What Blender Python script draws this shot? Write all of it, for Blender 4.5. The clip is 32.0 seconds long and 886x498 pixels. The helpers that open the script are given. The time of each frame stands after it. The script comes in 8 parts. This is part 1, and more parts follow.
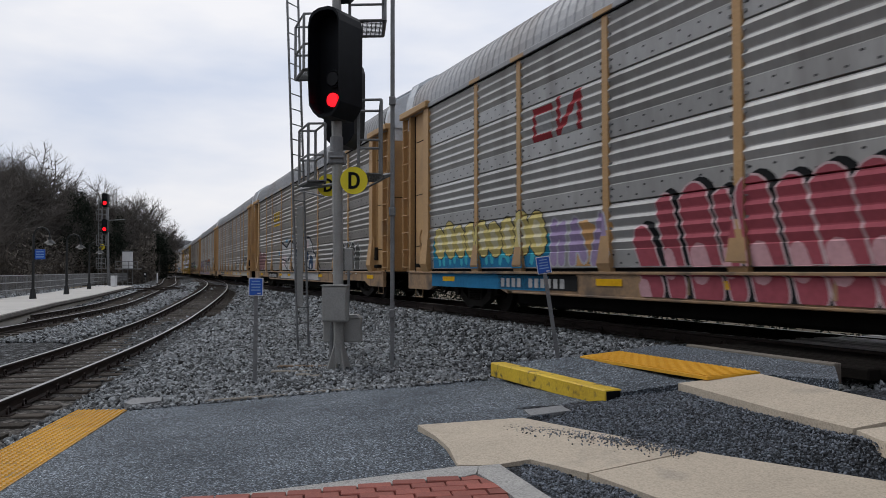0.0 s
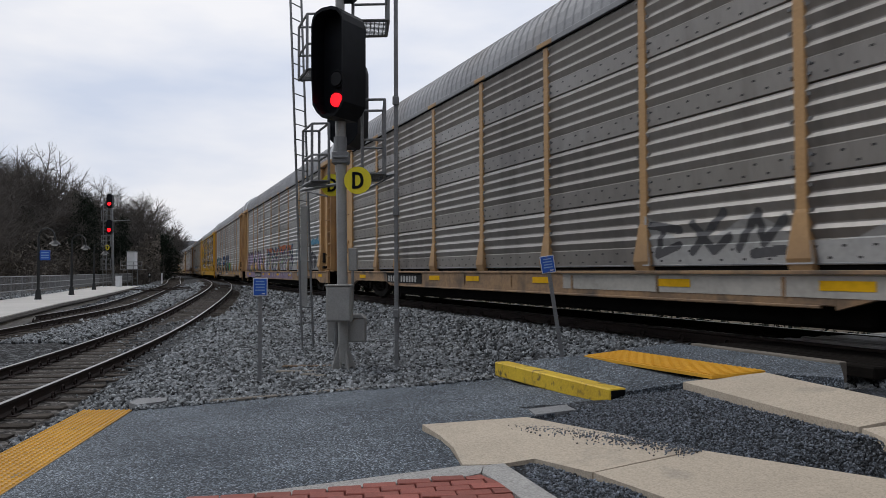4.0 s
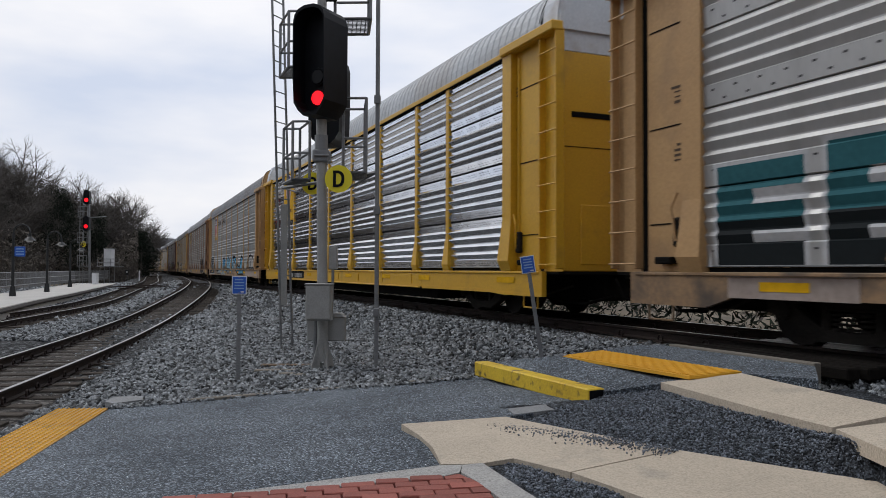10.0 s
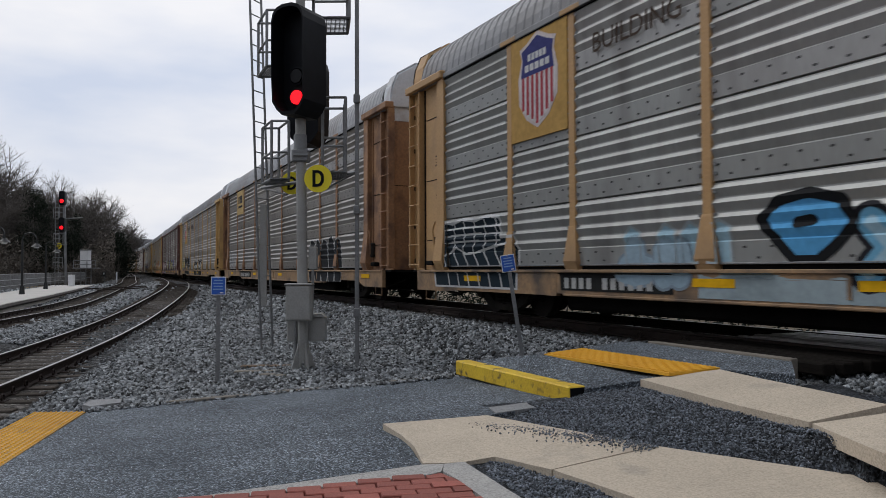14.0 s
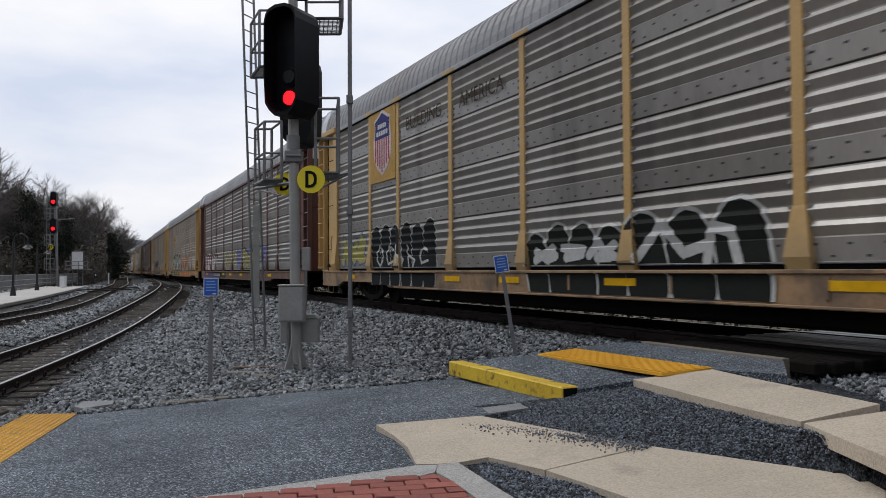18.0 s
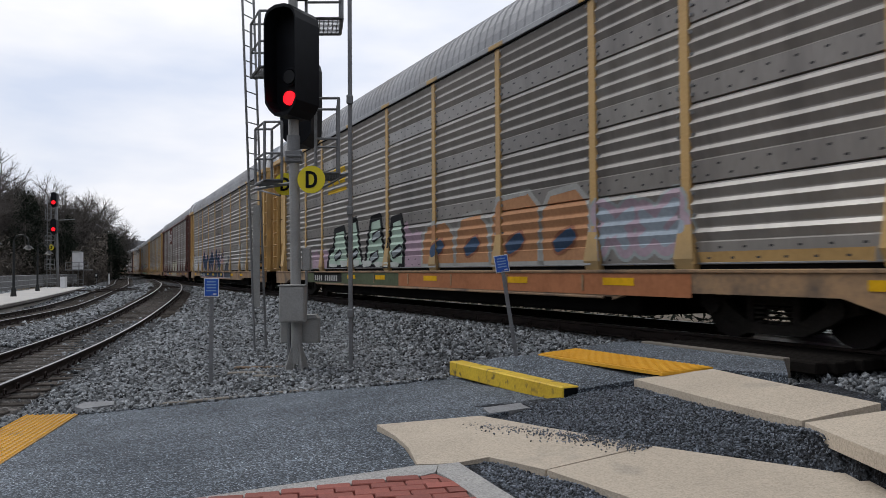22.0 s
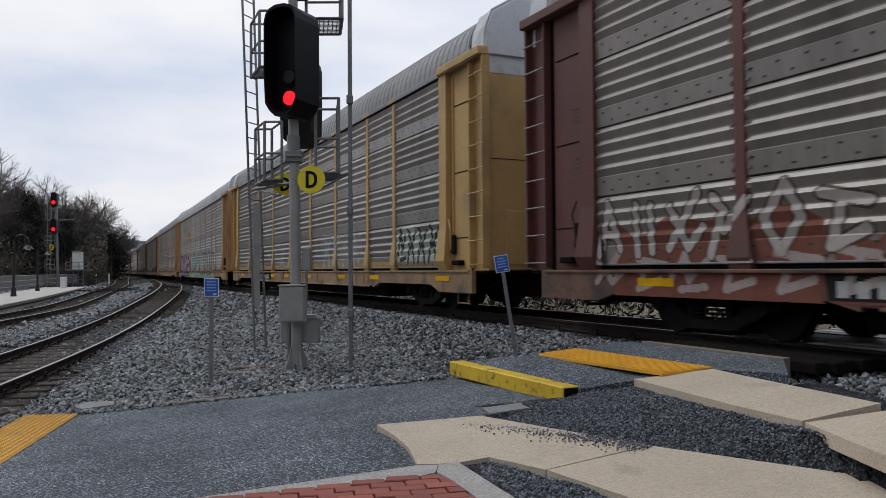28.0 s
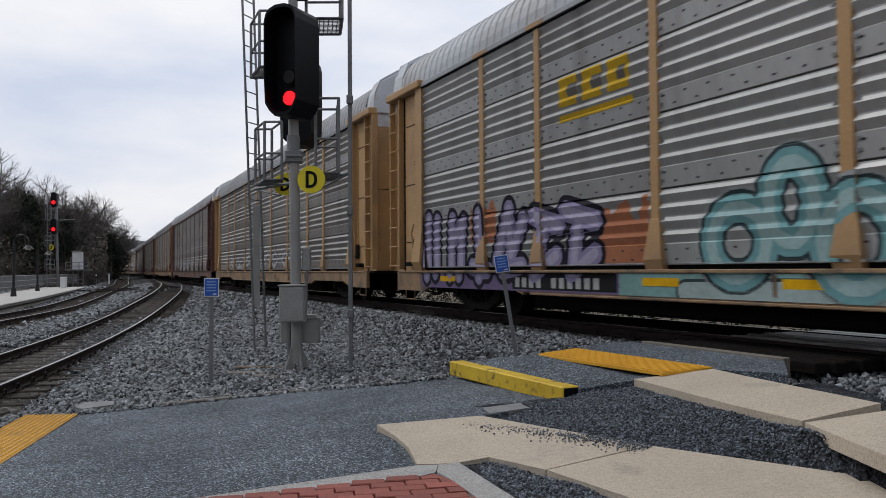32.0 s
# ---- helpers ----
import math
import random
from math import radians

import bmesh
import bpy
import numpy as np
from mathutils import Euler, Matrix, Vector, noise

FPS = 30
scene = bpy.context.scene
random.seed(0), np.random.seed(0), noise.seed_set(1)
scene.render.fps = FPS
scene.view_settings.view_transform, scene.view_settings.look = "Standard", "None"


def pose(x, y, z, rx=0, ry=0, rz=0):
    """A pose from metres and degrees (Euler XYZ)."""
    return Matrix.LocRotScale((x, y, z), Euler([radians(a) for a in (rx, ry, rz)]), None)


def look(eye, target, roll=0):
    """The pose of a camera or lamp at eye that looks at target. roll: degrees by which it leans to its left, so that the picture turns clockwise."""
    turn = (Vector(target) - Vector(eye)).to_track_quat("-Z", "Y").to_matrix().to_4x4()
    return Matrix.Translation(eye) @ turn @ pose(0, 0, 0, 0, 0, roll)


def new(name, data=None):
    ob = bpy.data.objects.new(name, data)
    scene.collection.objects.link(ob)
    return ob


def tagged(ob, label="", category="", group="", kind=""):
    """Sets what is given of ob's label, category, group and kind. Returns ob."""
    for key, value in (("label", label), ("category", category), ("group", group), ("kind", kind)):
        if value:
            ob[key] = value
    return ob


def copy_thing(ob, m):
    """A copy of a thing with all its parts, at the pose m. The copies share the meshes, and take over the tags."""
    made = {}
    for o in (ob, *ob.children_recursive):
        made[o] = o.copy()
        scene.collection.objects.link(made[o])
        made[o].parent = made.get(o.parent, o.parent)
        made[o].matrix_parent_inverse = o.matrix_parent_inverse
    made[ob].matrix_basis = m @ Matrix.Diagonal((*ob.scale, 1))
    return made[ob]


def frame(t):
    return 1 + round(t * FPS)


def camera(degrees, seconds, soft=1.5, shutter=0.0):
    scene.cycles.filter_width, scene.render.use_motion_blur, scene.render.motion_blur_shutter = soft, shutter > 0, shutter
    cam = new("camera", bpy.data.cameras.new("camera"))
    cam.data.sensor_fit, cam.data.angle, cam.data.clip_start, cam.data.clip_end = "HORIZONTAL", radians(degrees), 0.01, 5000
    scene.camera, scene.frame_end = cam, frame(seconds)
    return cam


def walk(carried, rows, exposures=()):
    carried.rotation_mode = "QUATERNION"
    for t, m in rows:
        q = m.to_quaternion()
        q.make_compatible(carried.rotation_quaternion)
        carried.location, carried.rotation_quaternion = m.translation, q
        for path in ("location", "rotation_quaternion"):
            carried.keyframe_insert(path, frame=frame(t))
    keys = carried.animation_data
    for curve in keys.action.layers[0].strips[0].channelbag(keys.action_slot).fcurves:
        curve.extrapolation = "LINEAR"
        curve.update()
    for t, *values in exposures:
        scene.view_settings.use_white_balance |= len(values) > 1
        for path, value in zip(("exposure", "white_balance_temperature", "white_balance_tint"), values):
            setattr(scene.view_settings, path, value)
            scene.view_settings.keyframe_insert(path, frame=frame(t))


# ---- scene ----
cam = camera(60.29, 32.0, soft=0.2, shutter=0.13)
EYE = (0.0, 0.0, 0.90)


def aim(yaw, pitch, lean):
    return pose(*EYE, 90 + pitch, lean, yaw)


walk(cam, [(t, aim(*a)) for t, *a in (
    (0.0, 3.11, 1.64, 0.04), (1.5, 3.11, 1.64, 0.04), (2.0, 3.19, 1.62, 0.12), (2.5, 3.30, 1.62, 0.16), (3.0, 3.36, 1.62, 0.20),
    (3.5, 3.41, 1.61, 0.22), (5.5, 3.41, 1.60, 0.23), (7.0, 3.41, 1.60, 0.20), (7.5, 3.33, 1.55, 0.02), (8.0, 3.08, 1.52, -0.10),
    (8.5, 2.77, 1.53, -0.17), (9.0, 2.53, 1.53, -0.17), (9.5, 2.25, 1.56, -0.20), (10.0, 1.94, 1.57, -0.20), (10.5, 1.66, 1.55, -0.14),
    (11.0, 1.41, 1.48, -0.04), (11.5, 1.30, 1.46, 0.06), (12.0, 1.18, 1.47, 0.12), (12.5, 1.02, 1.48, 0.16), (13.0, 0.86, 1.50, 0.18),
    (13.5, 0.66, 1.51, 0.20), (14.0, 0.48, 1.51, 0.20), (14.5, 0.32, 1.53, 0.20), (16.5, -0.01, 1.58, 0.21), (17.5, -0.03, 1.56, 0.24),
    (18.0, -0.03, 1.56, 0.28), (18.5, 0.0, 1.56, 0.36), (19.0, 0.0, 1.557, 0.377), (32.0, 0.0, 1.557, 0.377))],
     exposures=((0.0, 0.0), (9.0, 0.0), (10.0, 0.06), (11.0, 0.0), (14.5, 0.0), (17.0, 0.14), (18.0, 0.1), (19.0, 0.15), (20.0, 0.18), (21.0, 0.08), (22.0, 0.16), (23.5, 0.06), (28.0, 0.02), (29.0, 0.05), (31.0, 0.02),
                (32.0, 0.02)))

# ---- sky and sun: a bright overcast afternoon ----
world = bpy.data.worlds.new("overcast_sky")
scene.world = world
world.use_nodes = True
wn, wl = world.node_tree.nodes, world.node_tree.links
wn.clear()


def wnode(kind, **kw):
    n = wn.new(kind)
    for k, v in kw.items():
        n.inputs[k].default_value = v
    return n


coord = wn.new("ShaderNodeTexCoord")
sep = wn.new("ShaderNodeSeparateXYZ")
wl.new(coord.outputs["Generated"], sep.inputs[0])
lift = wn.new("ShaderNodeMapRange")          # overcast skies are three times as bright overhead as at the horizon
lift.inputs["From Min"].default_value, lift.inputs["From Max"].default_value = 0.0, 1.0
lift.inputs["To Min"].default_value, lift.inputs["To Max"].default_value = 0.98, 1.22
wl.new(sep.outputs["Z"], lift.inputs["Value"])
stretch = wn.new("ShaderNodeMapping")
stretch.inputs["Scale"].default_value = (1.0, 1.0, 3.2)
stretch.inputs["Rotation"].default_value = (0.0, radians(-14), 0.0)
wl.new(coord.outputs["Generated"], stretch.inputs["Vector"])
clouds = wnode("ShaderNodeTexNoise", Scale=2.3, Detail=5.0, Roughness=0.5)
wl.new(stretch.outputs[0], clouds.inputs["Vector"])
ramp = wn.new("ShaderNodeValToRGB")
ramp.color_ramp.elements[0].position, ramp.color_ramp.elements[0].color = 0.36, (0.64, 0.705, 0.85, 1)
ramp.color_ramp.elements[1].position, ramp.color_ramp.elements[1].color = 0.62, (0.93, 0.93, 0.965, 1)
wl.new(clouds.outputs["Fac"], ramp.inputs[0])
glow = wn.new("ShaderNodeMapRange")           # the cloud is thinner and brighter ahead than behind
glow.inputs["From Min"].default_value, glow.inputs["From Max"].default_value = -1.0, 1.0
glow.inputs["To Min"].default_value, glow.inputs["To Max"].default_value = 0.58, 1.045
wl.new(sep.outputs["Y"], glow.inputs["Value"])
both = wn.new("ShaderNodeMath")
both.operation = "MULTIPLY"
wl.new(lift.outputs[0], both.inputs[0])
wl.new(glow.outputs[0], both.inputs[1])
bright = wn.new("ShaderNodeVectorMath")
bright.operation = "SCALE"
wl.new(ramp.outputs[0], bright.inputs[0])
wl.new(both.outputs[0], bright.inputs["Scale"])
sky = wn.new("ShaderNodeTexSky")
sky.sky_type, sky.sun_disc = "NISHITA", False
sky.sun_elevation, sky.sun_rotation = radians(52), radians(-62)
blue = wnode("ShaderNodeBackground", Strength=0.06)
wl.new(sky.outputs[0], blue.inputs["Color"])
cover = wnode("ShaderNodeBackground", Strength=0.95)
wl.new(bright.outputs[0], cover.inputs["Color"])
mixed = wnode("ShaderNodeMixShader", Fac=0.94)
wl.new(blue.outputs[0], mixed.inputs[1])
wl.new(cover.outputs[0], mixed.inputs[2])
out = wn.new("ShaderNodeOutputWorld")
wl.new(mixed.outputs[0], out.inputs["Surface"])

sun_data = bpy.data.lights.new("sun", "SUN")
sun_data.energy, sun_data.angle, sun_data.color = 0.95, radians(25), (1.0, 0.985, 0.96)
sun = new("sun", sun_data)
sun.matrix_world = look((-34, 28, 48), (0, 10, 0))


# ---- materials ----
def material(name, base, dark=None, scale=6.0, fine=60.0, rough=0.7, metal=0.0, bump=0.15, distance=0.01, contrast=(0.35, 0.65), jitter=0.0,
             emit=None, stain=None, stain_scale=1.2, stain_range=(0.5, 0.72), stretch=(1, 1, 1), coat=0.0, island=False, grain=None, spec=0.5):
    """A principled surface: two colours mixed by coarse and fine noise, stains with a shape of their own, relief, and variation from piece to piece."""
    m = bpy.data.materials.new(name)
    m.use_nodes = True
    nt, ln = m.node_tree.nodes, m.node_tree.links
    bsdf = nt["Principled BSDF"]
    bsdf.inputs["Roughness"].default_value, bsdf.inputs["Metallic"].default_value = rough, metal
    bsdf.inputs["Specular IOR Level"].default_value = spec
    dark = dark or tuple(c * 0.7 for c in base)
    tc = nt.new("ShaderNodeTexCoord")
    mp = nt.new("ShaderNodeMapping")
    mp.inputs["Scale"].default_value = stretch
    ln.new(tc.outputs["Object"], mp.inputs["Vector"])
    big, small = nt.new("ShaderNodeTexNoise"), nt.new("ShaderNodeTexNoise")
    big.inputs["Scale"].default_value, big.inputs["Detail"].default_value = scale, 4
    small.inputs["Scale"].default_value, small.inputs["Detail"].default_value = fine, 3
    ln.new(mp.outputs[0], big.inputs["Vector"])
    ln.new(mp.outputs[0], small.inputs["Vector"])
    add = nt.new("ShaderNodeMath")
    add.operation = "MULTIPLY_ADD"
    add.inputs[1].default_value = 0.5
    half = nt.new("ShaderNodeMath")
    half.operation = "MULTIPLY"
    half.inputs[1].default_value = 0.5
    ln.new(small.outputs["Fac"], half.inputs[0])
    ln.new(big.outputs["Fac"], add.inputs[0])
    ln.new(half.outputs[0], add.inputs[2])
    rng = nt.new("ShaderNodeMapRange")
    rng.inputs["From Min"].default_value, rng.inputs["From Max"].default_value = contrast
    ln.new(add.outputs[0], rng.inputs["Value"])
    mix = nt.new("ShaderNodeMix")
    mix.data_type = "RGBA"
    mix.inputs["A"].default_value, mix.inputs["B"].default_value = (*dark, 1), (*base, 1)
    ln.new(rng.outputs[0], mix.inputs["Factor"])
    colour = mix.outputs["Result"]
    if stain:
        spots = nt.new("ShaderNodeTexNoise")
        spots.inputs["Scale"].default_value, spots.inputs["Detail"].default_value = stain_scale, 6
        ln.new(mp.outputs[0], spots.inputs["Vector"])
        r2 = nt.new("ShaderNodeMapRange")
        r2.inputs["From Min"].default_value, r2.inputs["From Max"].default_value = stain_range
        ln.new(spots.outputs["Fac"], r2.inputs["Value"])
        mix2 = nt.new("ShaderNodeMix")
        mix2.data_type = "RGBA"
        mix2.inputs["B"].default_value = (*stain, 1)
        ln.new(colour, mix2.inputs["A"])
        ln.new(r2.outputs[0], mix2.inputs["Factor"])
        colour = mix2.outputs["Result"]
    if jitter:
        if island:
            rnd = nt.new("ShaderNodeNewGeometry").outputs["Random Per Island"]
        else:
            rnd = nt.new("ShaderNodeObjectInfo").outputs["Random"]
        r3 = nt.new("ShaderNodeMapRange")
        r3.inputs["To Min"].default_value, r3.inputs["To Max"].default_value = 1 - jitter, 1 + jitter
        ln.new(rnd, r3.inputs["Value"])
        vm = nt.new("ShaderNodeVectorMath")
        vm.operation = "SCALE"
        ln.new(colour, vm.inputs[0])
        ln.new(r3.outputs[0], vm.inputs["Scale"])
        colour = vm.outputs[0]
    if grain:                                 # single grains, each of its own lightness
        cells = nt.new("ShaderNodeTexVoronoi")
        cells.inputs["Scale"].default_value = grain[0]
        ln.new(tc.outputs["Object"], cells.inputs["Vector"])
        one = nt.new("ShaderNodeSeparateColor")
        ln.new(cells.outputs["Color"], one.inputs[0])
        steep = nt.new("ShaderNodeMath")
        steep.operation = "POWER"
        steep.inputs[1].default_value = grain[3] if len(grain) > 3 else 2.0
        ln.new(one.outputs[0], steep.inputs[0])
        r4 = nt.new("ShaderNodeMapRange")
        r4.inputs["To Min"].default_value, r4.inputs["To Max"].default_value = grain[1], grain[2]
        ln.new(steep.outputs[0], r4.inputs["Value"])
        vm2 = nt.new("ShaderNodeVectorMath")
        vm2.operation = "SCALE"
        ln.new(colour, vm2.inputs[0])
        ln.new(r4.outputs[0], vm2.inputs["Scale"])
        colour = vm2.outputs[0]
    ln.new(colour, bsdf.inputs["Base Color"])
    if bump:
        b = nt.new("ShaderNodeBump")
        b.inputs["Strength"].default_value, b.inputs["Distance"].default_value = bump, distance
        ln.new(small.outputs["Fac"], b.inputs["Height"])
        ln.new(b.outputs[0], bsdf.inputs["Normal"])
    if coat:
        bsdf.inputs["Coat Weight"].default_value = coat
    if emit:
        bsdf.inputs["Emission Color"].default_value, bsdf.inputs["Emission Strength"].default_value = (*emit[:3], 1), emit[3]
    return m


BALLAST = material("ballast_stone", (0.285, 0.305, 0.32), (0.055, 0.057, 0.06), 14, 90, 0.8, bump=0.3, jitter=0.95, island=True, spec=0.3)
BALLAST_BED = material("ballast_bed", (0.095, 0.099, 0.104), (0.016, 0.016, 0.016), 8, 24, 0.95, bump=1.0, distance=0.06, contrast=(0.45, 0.57), grain=(13, 0.35, 2.4, 1.6), spec=0.15)
DIRTY_BED = material("sooty_track_bed", (0.12, 0.112, 0.104), (0.03, 0.027, 0.025), 5, 30, 0.95, bump=0.8, distance=0.04, contrast=(0.4, 0.6), spec=0.15, grain=(16, 0.4, 2.0, 1.6))
ASPHALT = material("asphalt", (0.13, 0.15, 0.172), (0.062, 0.074, 0.089), 0.9, 75, 0.85, bump=0.9, distance=0.012, contrast=(0.38, 0.62),
                   stain=(0.45, 0.47, 0.48), stain_scale=75, stain_range=(0.655, 0.675), grain=(85, 0.38, 2.9, 3.0), spec=0.3)
GRAVEL = material("crushed_asphalt", (0.09, 0.102, 0.12), (0.016, 0.018, 0.022), 3, 55, 0.9, bump=1.0, distance=0.05, contrast=(0.42, 0.6), grain=(60, 0.3, 2.4, 2.2), spec=0.3)
GRAVEL_CHIP = material("asphalt_chip", (0.17, 0.192, 0.225), (0.055, 0.063, 0.076), 20, 120, 0.7, bump=0.2, jitter=0.9, island=True)
CONCRETE = material("pale_concrete", (0.52, 0.445, 0.35), (0.41, 0.35, 0.275), 1.5, 70, 0.9, bump=0.25, distance=0.006,
                    stain=(0.27, 0.245, 0.21), stain_scale=2.0, stain_range=(0.6, 0.8), grain=(95, 0.78, 1.12, 0.6))
KERBSTONE = material("grey_concrete", (0.40, 0.39, 0.37), (0.28, 0.275, 0.265), 3, 80, 0.9, bump=0.25, distance=0.006, grain=(95, 0.7, 1.15, 0.7))
BRICK = material("red_brick", (0.33, 0.10, 0.075), (0.22, 0.07, 0.055), 8, 90, 0.85, bump=0.3, distance=0.004, jitter=0.25)
BRICK_BED = material("brick_joint_sand", (0.09, 0.06, 0.05), (0.05, 0.035, 0.03), 8, 90, 0.95)
PAD = material("grey_pad_concrete", (0.27, 0.275, 0.28), (0.18, 0.185, 0.19), 3, 80, 0.9, bump=0.25, distance=0.006, grain=(95, 0.7, 1.2, 0.8))
YELLOW_PAINT = material("yellow_paint", (0.72, 0.50, 0.03), (0.52, 0.33, 0.02), 2.5, 45, 0.6, bump=0.25, distance=0.004,
                        stain=(0.12, 0.085, 0.03), stain_scale=9.0, stain_range=(0.56, 0.68))
TACTILE_WORN = material("worn_yellow_tactile", (0.52, 0.28, 0.045), (0.38, 0.20, 0.035), 2, 40, 0.7, bump=0.2, distance=0.003, stain=(0.2, 0.14, 0.06), stain_scale=6, stain_range=(0.55, 0.75))
TACTILE = material("yellow_tactile", (0.78, 0.42, 0.03), (0.62, 0.31, 0.02), 2, 50, 0.6, bump=0.2, distance=0.003)
BLACK = material("black_paint", (0.006, 0.0075, 0.011), (0.003, 0.0035, 0.005), 6, 60, 0.5, bump=0.1, spec=0.15)
# near black for seams, and for shade painted in gaps and under eaves
SEAM_AND_SHADE = material("dark_opening", (0.01, 0.01, 0.01), None, 6, 60, 0.9, spec=0.05)
GALV = material("galvanised_steel", (0.25, 0.257, 0.265), (0.15, 0.155, 0.16), 5, 70, 0.5, metal=0.35, bump=0.1)
MAST = material("weathered_aluminium", (0.36, 0.36, 0.35), (0.25, 0.25, 0.24), 3, 60, 0.55, metal=0.2, bump=0.1, stain=(0.22, 0.17, 0.12), stain_scale=2,
                stain_range=(0.6, 0.8))
RAIL = material("rusty_rail", (0.034, 0.022, 0.018), (0.014, 0.010, 0.009), 3, 60, 0.8, bump=0.3, spec=0.25)
RAILHEAD = material("polished_railhead", (0.42, 0.41, 0.40), (0.3, 0.29, 0.28), 3, 60, 0.3, metal=1.0, bump=0.03)
TIE = material("weathered_timber_tie", (0.10, 0.086, 0.073), (0.036, 0.03, 0.026), 4, 40, 0.95, bump=0.6, distance=0.02, stretch=(1, 6, 6), jitter=0.3, spec=0.15)
TIMBER = material("silvered_timber", (0.25, 0.225, 0.19), (0.13, 0.115, 0.095), 3, 40, 0.9, bump=0.4, stretch=(1, 6, 6))
# grey board with its grazing sky reflection put into a raised base colour
TIMBER_PALE = material("grey_crossing_board", (0.55, 0.54, 0.53), (0.36, 0.35, 0.34), 3, 40, 0.35, bump=0.3, stretch=(6, 1, 6), jitter=0.2)
# brown board darkened in colour for the shadow the train throws on it
TIMBER_SHADED = material("tarred_crossing_board", (0.020, 0.017, 0.015), (0.010, 0.009, 0.008), 3, 40, 0.95, bump=0.4, spec=0.05, stretch=(6, 1, 6), jitter=0.2)
BROWN_EARTH = material("rotten_board", (0.19, 0.13, 0.085), (0.1, 0.07, 0.045), 3, 40, 0.95, bump=0.4, stretch=(1, 6, 6))
SIGN_BLUE = material("blue_sign", (0.02, 0.12, 0.55), (0.018, 0.1, 0.48), 3, 60, 0.4)
WHITE = material("white_paint", (0.75, 0.76, 0.78), (0.62, 0.63, 0.65), 2, 60, 0.5, stain=(0.4, 0.38, 0.36), stain_range=(0.6, 0.8))
PALE_BLUE = material("pale_blue_print", (0.3, 0.5, 0.8), None, 3, 60, 0.5)
D_YELLOW = material("yellow_reflective", (0.85, 0.72, 0.02), (0.78, 0.64, 0.02), 2, 60, 0.5)
RED_LAMP = material("lit_red_lens", (0.6, 0.0, 0.0), (0.5, 0.0, 0.0), 2, 60, 0.3, emit=(1.0, 0.004, 0.012, 1.7))
GLASS_DARK = material("dark_lens", (0.012, 0.012, 0.014), None, 2, 60, 0.25, spec=0.15)
LAMP_BLACK = material("lamp_black", (0.015, 0.017, 0.018), None, 3, 60, 0.5)
PLATFORM = material("platform_concrete", (0.5, 0.48, 0.45), (0.4, 0.385, 0.36), 0.6, 20, 0.9)
WOOD_DARK = material("dark_crossing_timber", (0.10, 0.09, 0.08), (0.05, 0.045, 0.04), 2, 30, 0.95, bump=0.4)
GRASS = material("winter_ground", (0.20, 0.16, 0.105), (0.09, 0.075, 0.055), 0.15, 2.0, 1.0, bump=0.8, distance=0.1)
BARK = material("bare_bark", (0.15, 0.136, 0.125), (0.075, 0.068, 0.062), 1.5, 20, 1.0, spec=0.1)
EVERGREEN = material("evergreen_leaf", (0.022, 0.030, 0.020), (0.009, 0.013, 0.009), 1.5, 9, 0.9, spec=0.15, jitter=0.3, island=True)
BRUSH = material("winter_brush", (0.20, 0.178, 0.155), (0.09, 0.079, 0.069), 0.5, 5, 1.0, spec=0.1, jitter=0.4, island=True)

RIDGE = material("wooded_ridge", (0.07, 0.073, 0.083), (0.04, 0.041, 0.047), 0.05, 0.4, 1.0, bump=0.0)

# train colours
YELLOW_CAR = dict(
    tan=material("sun_faded_yellow", (0.50, 0.305, 0.13), (0.38, 0.222, 0.094), 0.6, 25, 0.6, bump=0.08, stain=(0.26, 0.16, 0.085), stain_scale=0.7, stain_range=(0.52, 0.75)),
    bright=material("bright_yellow", (0.66, 0.375, 0.02), (0.55, 0.30, 0.016), 0.6, 25, 0.45, bump=0.05, stain=(0.38, 0.22, 0.03), stain_range=(0.6, 0.8)),
    pale=material("pale_yellow", (0.56, 0.362, 0.14), (0.45, 0.28, 0.10), 0.6, 25, 0.6, bump=0.08, stain=(0.28, 0.2, 0.1), stain_scale=0.7, stain_range=(0.52, 0.75)),
    rust=material("grimy_deck_paint", (0.35, 0.215, 0.108), (0.20, 0.13, 0.078), 1.1, 16, 0.7, bump=0.1, contrast=(0.36, 0.62), stain=(0.085, 0.065, 0.05), stain_scale=1.4, stain_range=(0.5, 0.68)),
    rusted=material("rusted_tan", (0.34, 0.18, 0.085), (0.21, 0.11, 0.06), 0.9, 20, 0.7, bump=0.12, contrast=(0.36, 0.62), stain=(0.11, 0.055, 0.035), stain_scale=1.6, stain_range=(0.5, 0.68)),
    soot=material("sooty_brown_deck", (0.20, 0.105, 0.065), (0.10, 0.055, 0.04), 1.1, 16, 0.7, bump=0.1, contrast=(0.36, 0.62), stain=(0.05, 0.04, 0.035), stain_scale=1.4, stain_range=(0.5, 0.68)),
    brown=material("oxide_brown", (0.135, 0.045, 0.035), (0.095, 0.034, 0.028), 0.8, 25, 0.6, bump=0.08, stain=(0.07, 0.045, 0.04), stain_scale=0.7, stain_range=(0.5, 0.75)))


def screen_metal(name, base, dark, stain, rough=0.45, metal=0.55):
    return material(name, base, dark, 0.9, 18, rough, metal=metal, bump=0.06, distance=0.004, contrast=(0.36, 0.64), stain=stain, stain_scale=0.9,
                    stain_range=(0.46, 0.72), stretch=(2.2, 1, 0.3), jitter=0.13, spec=0.9)


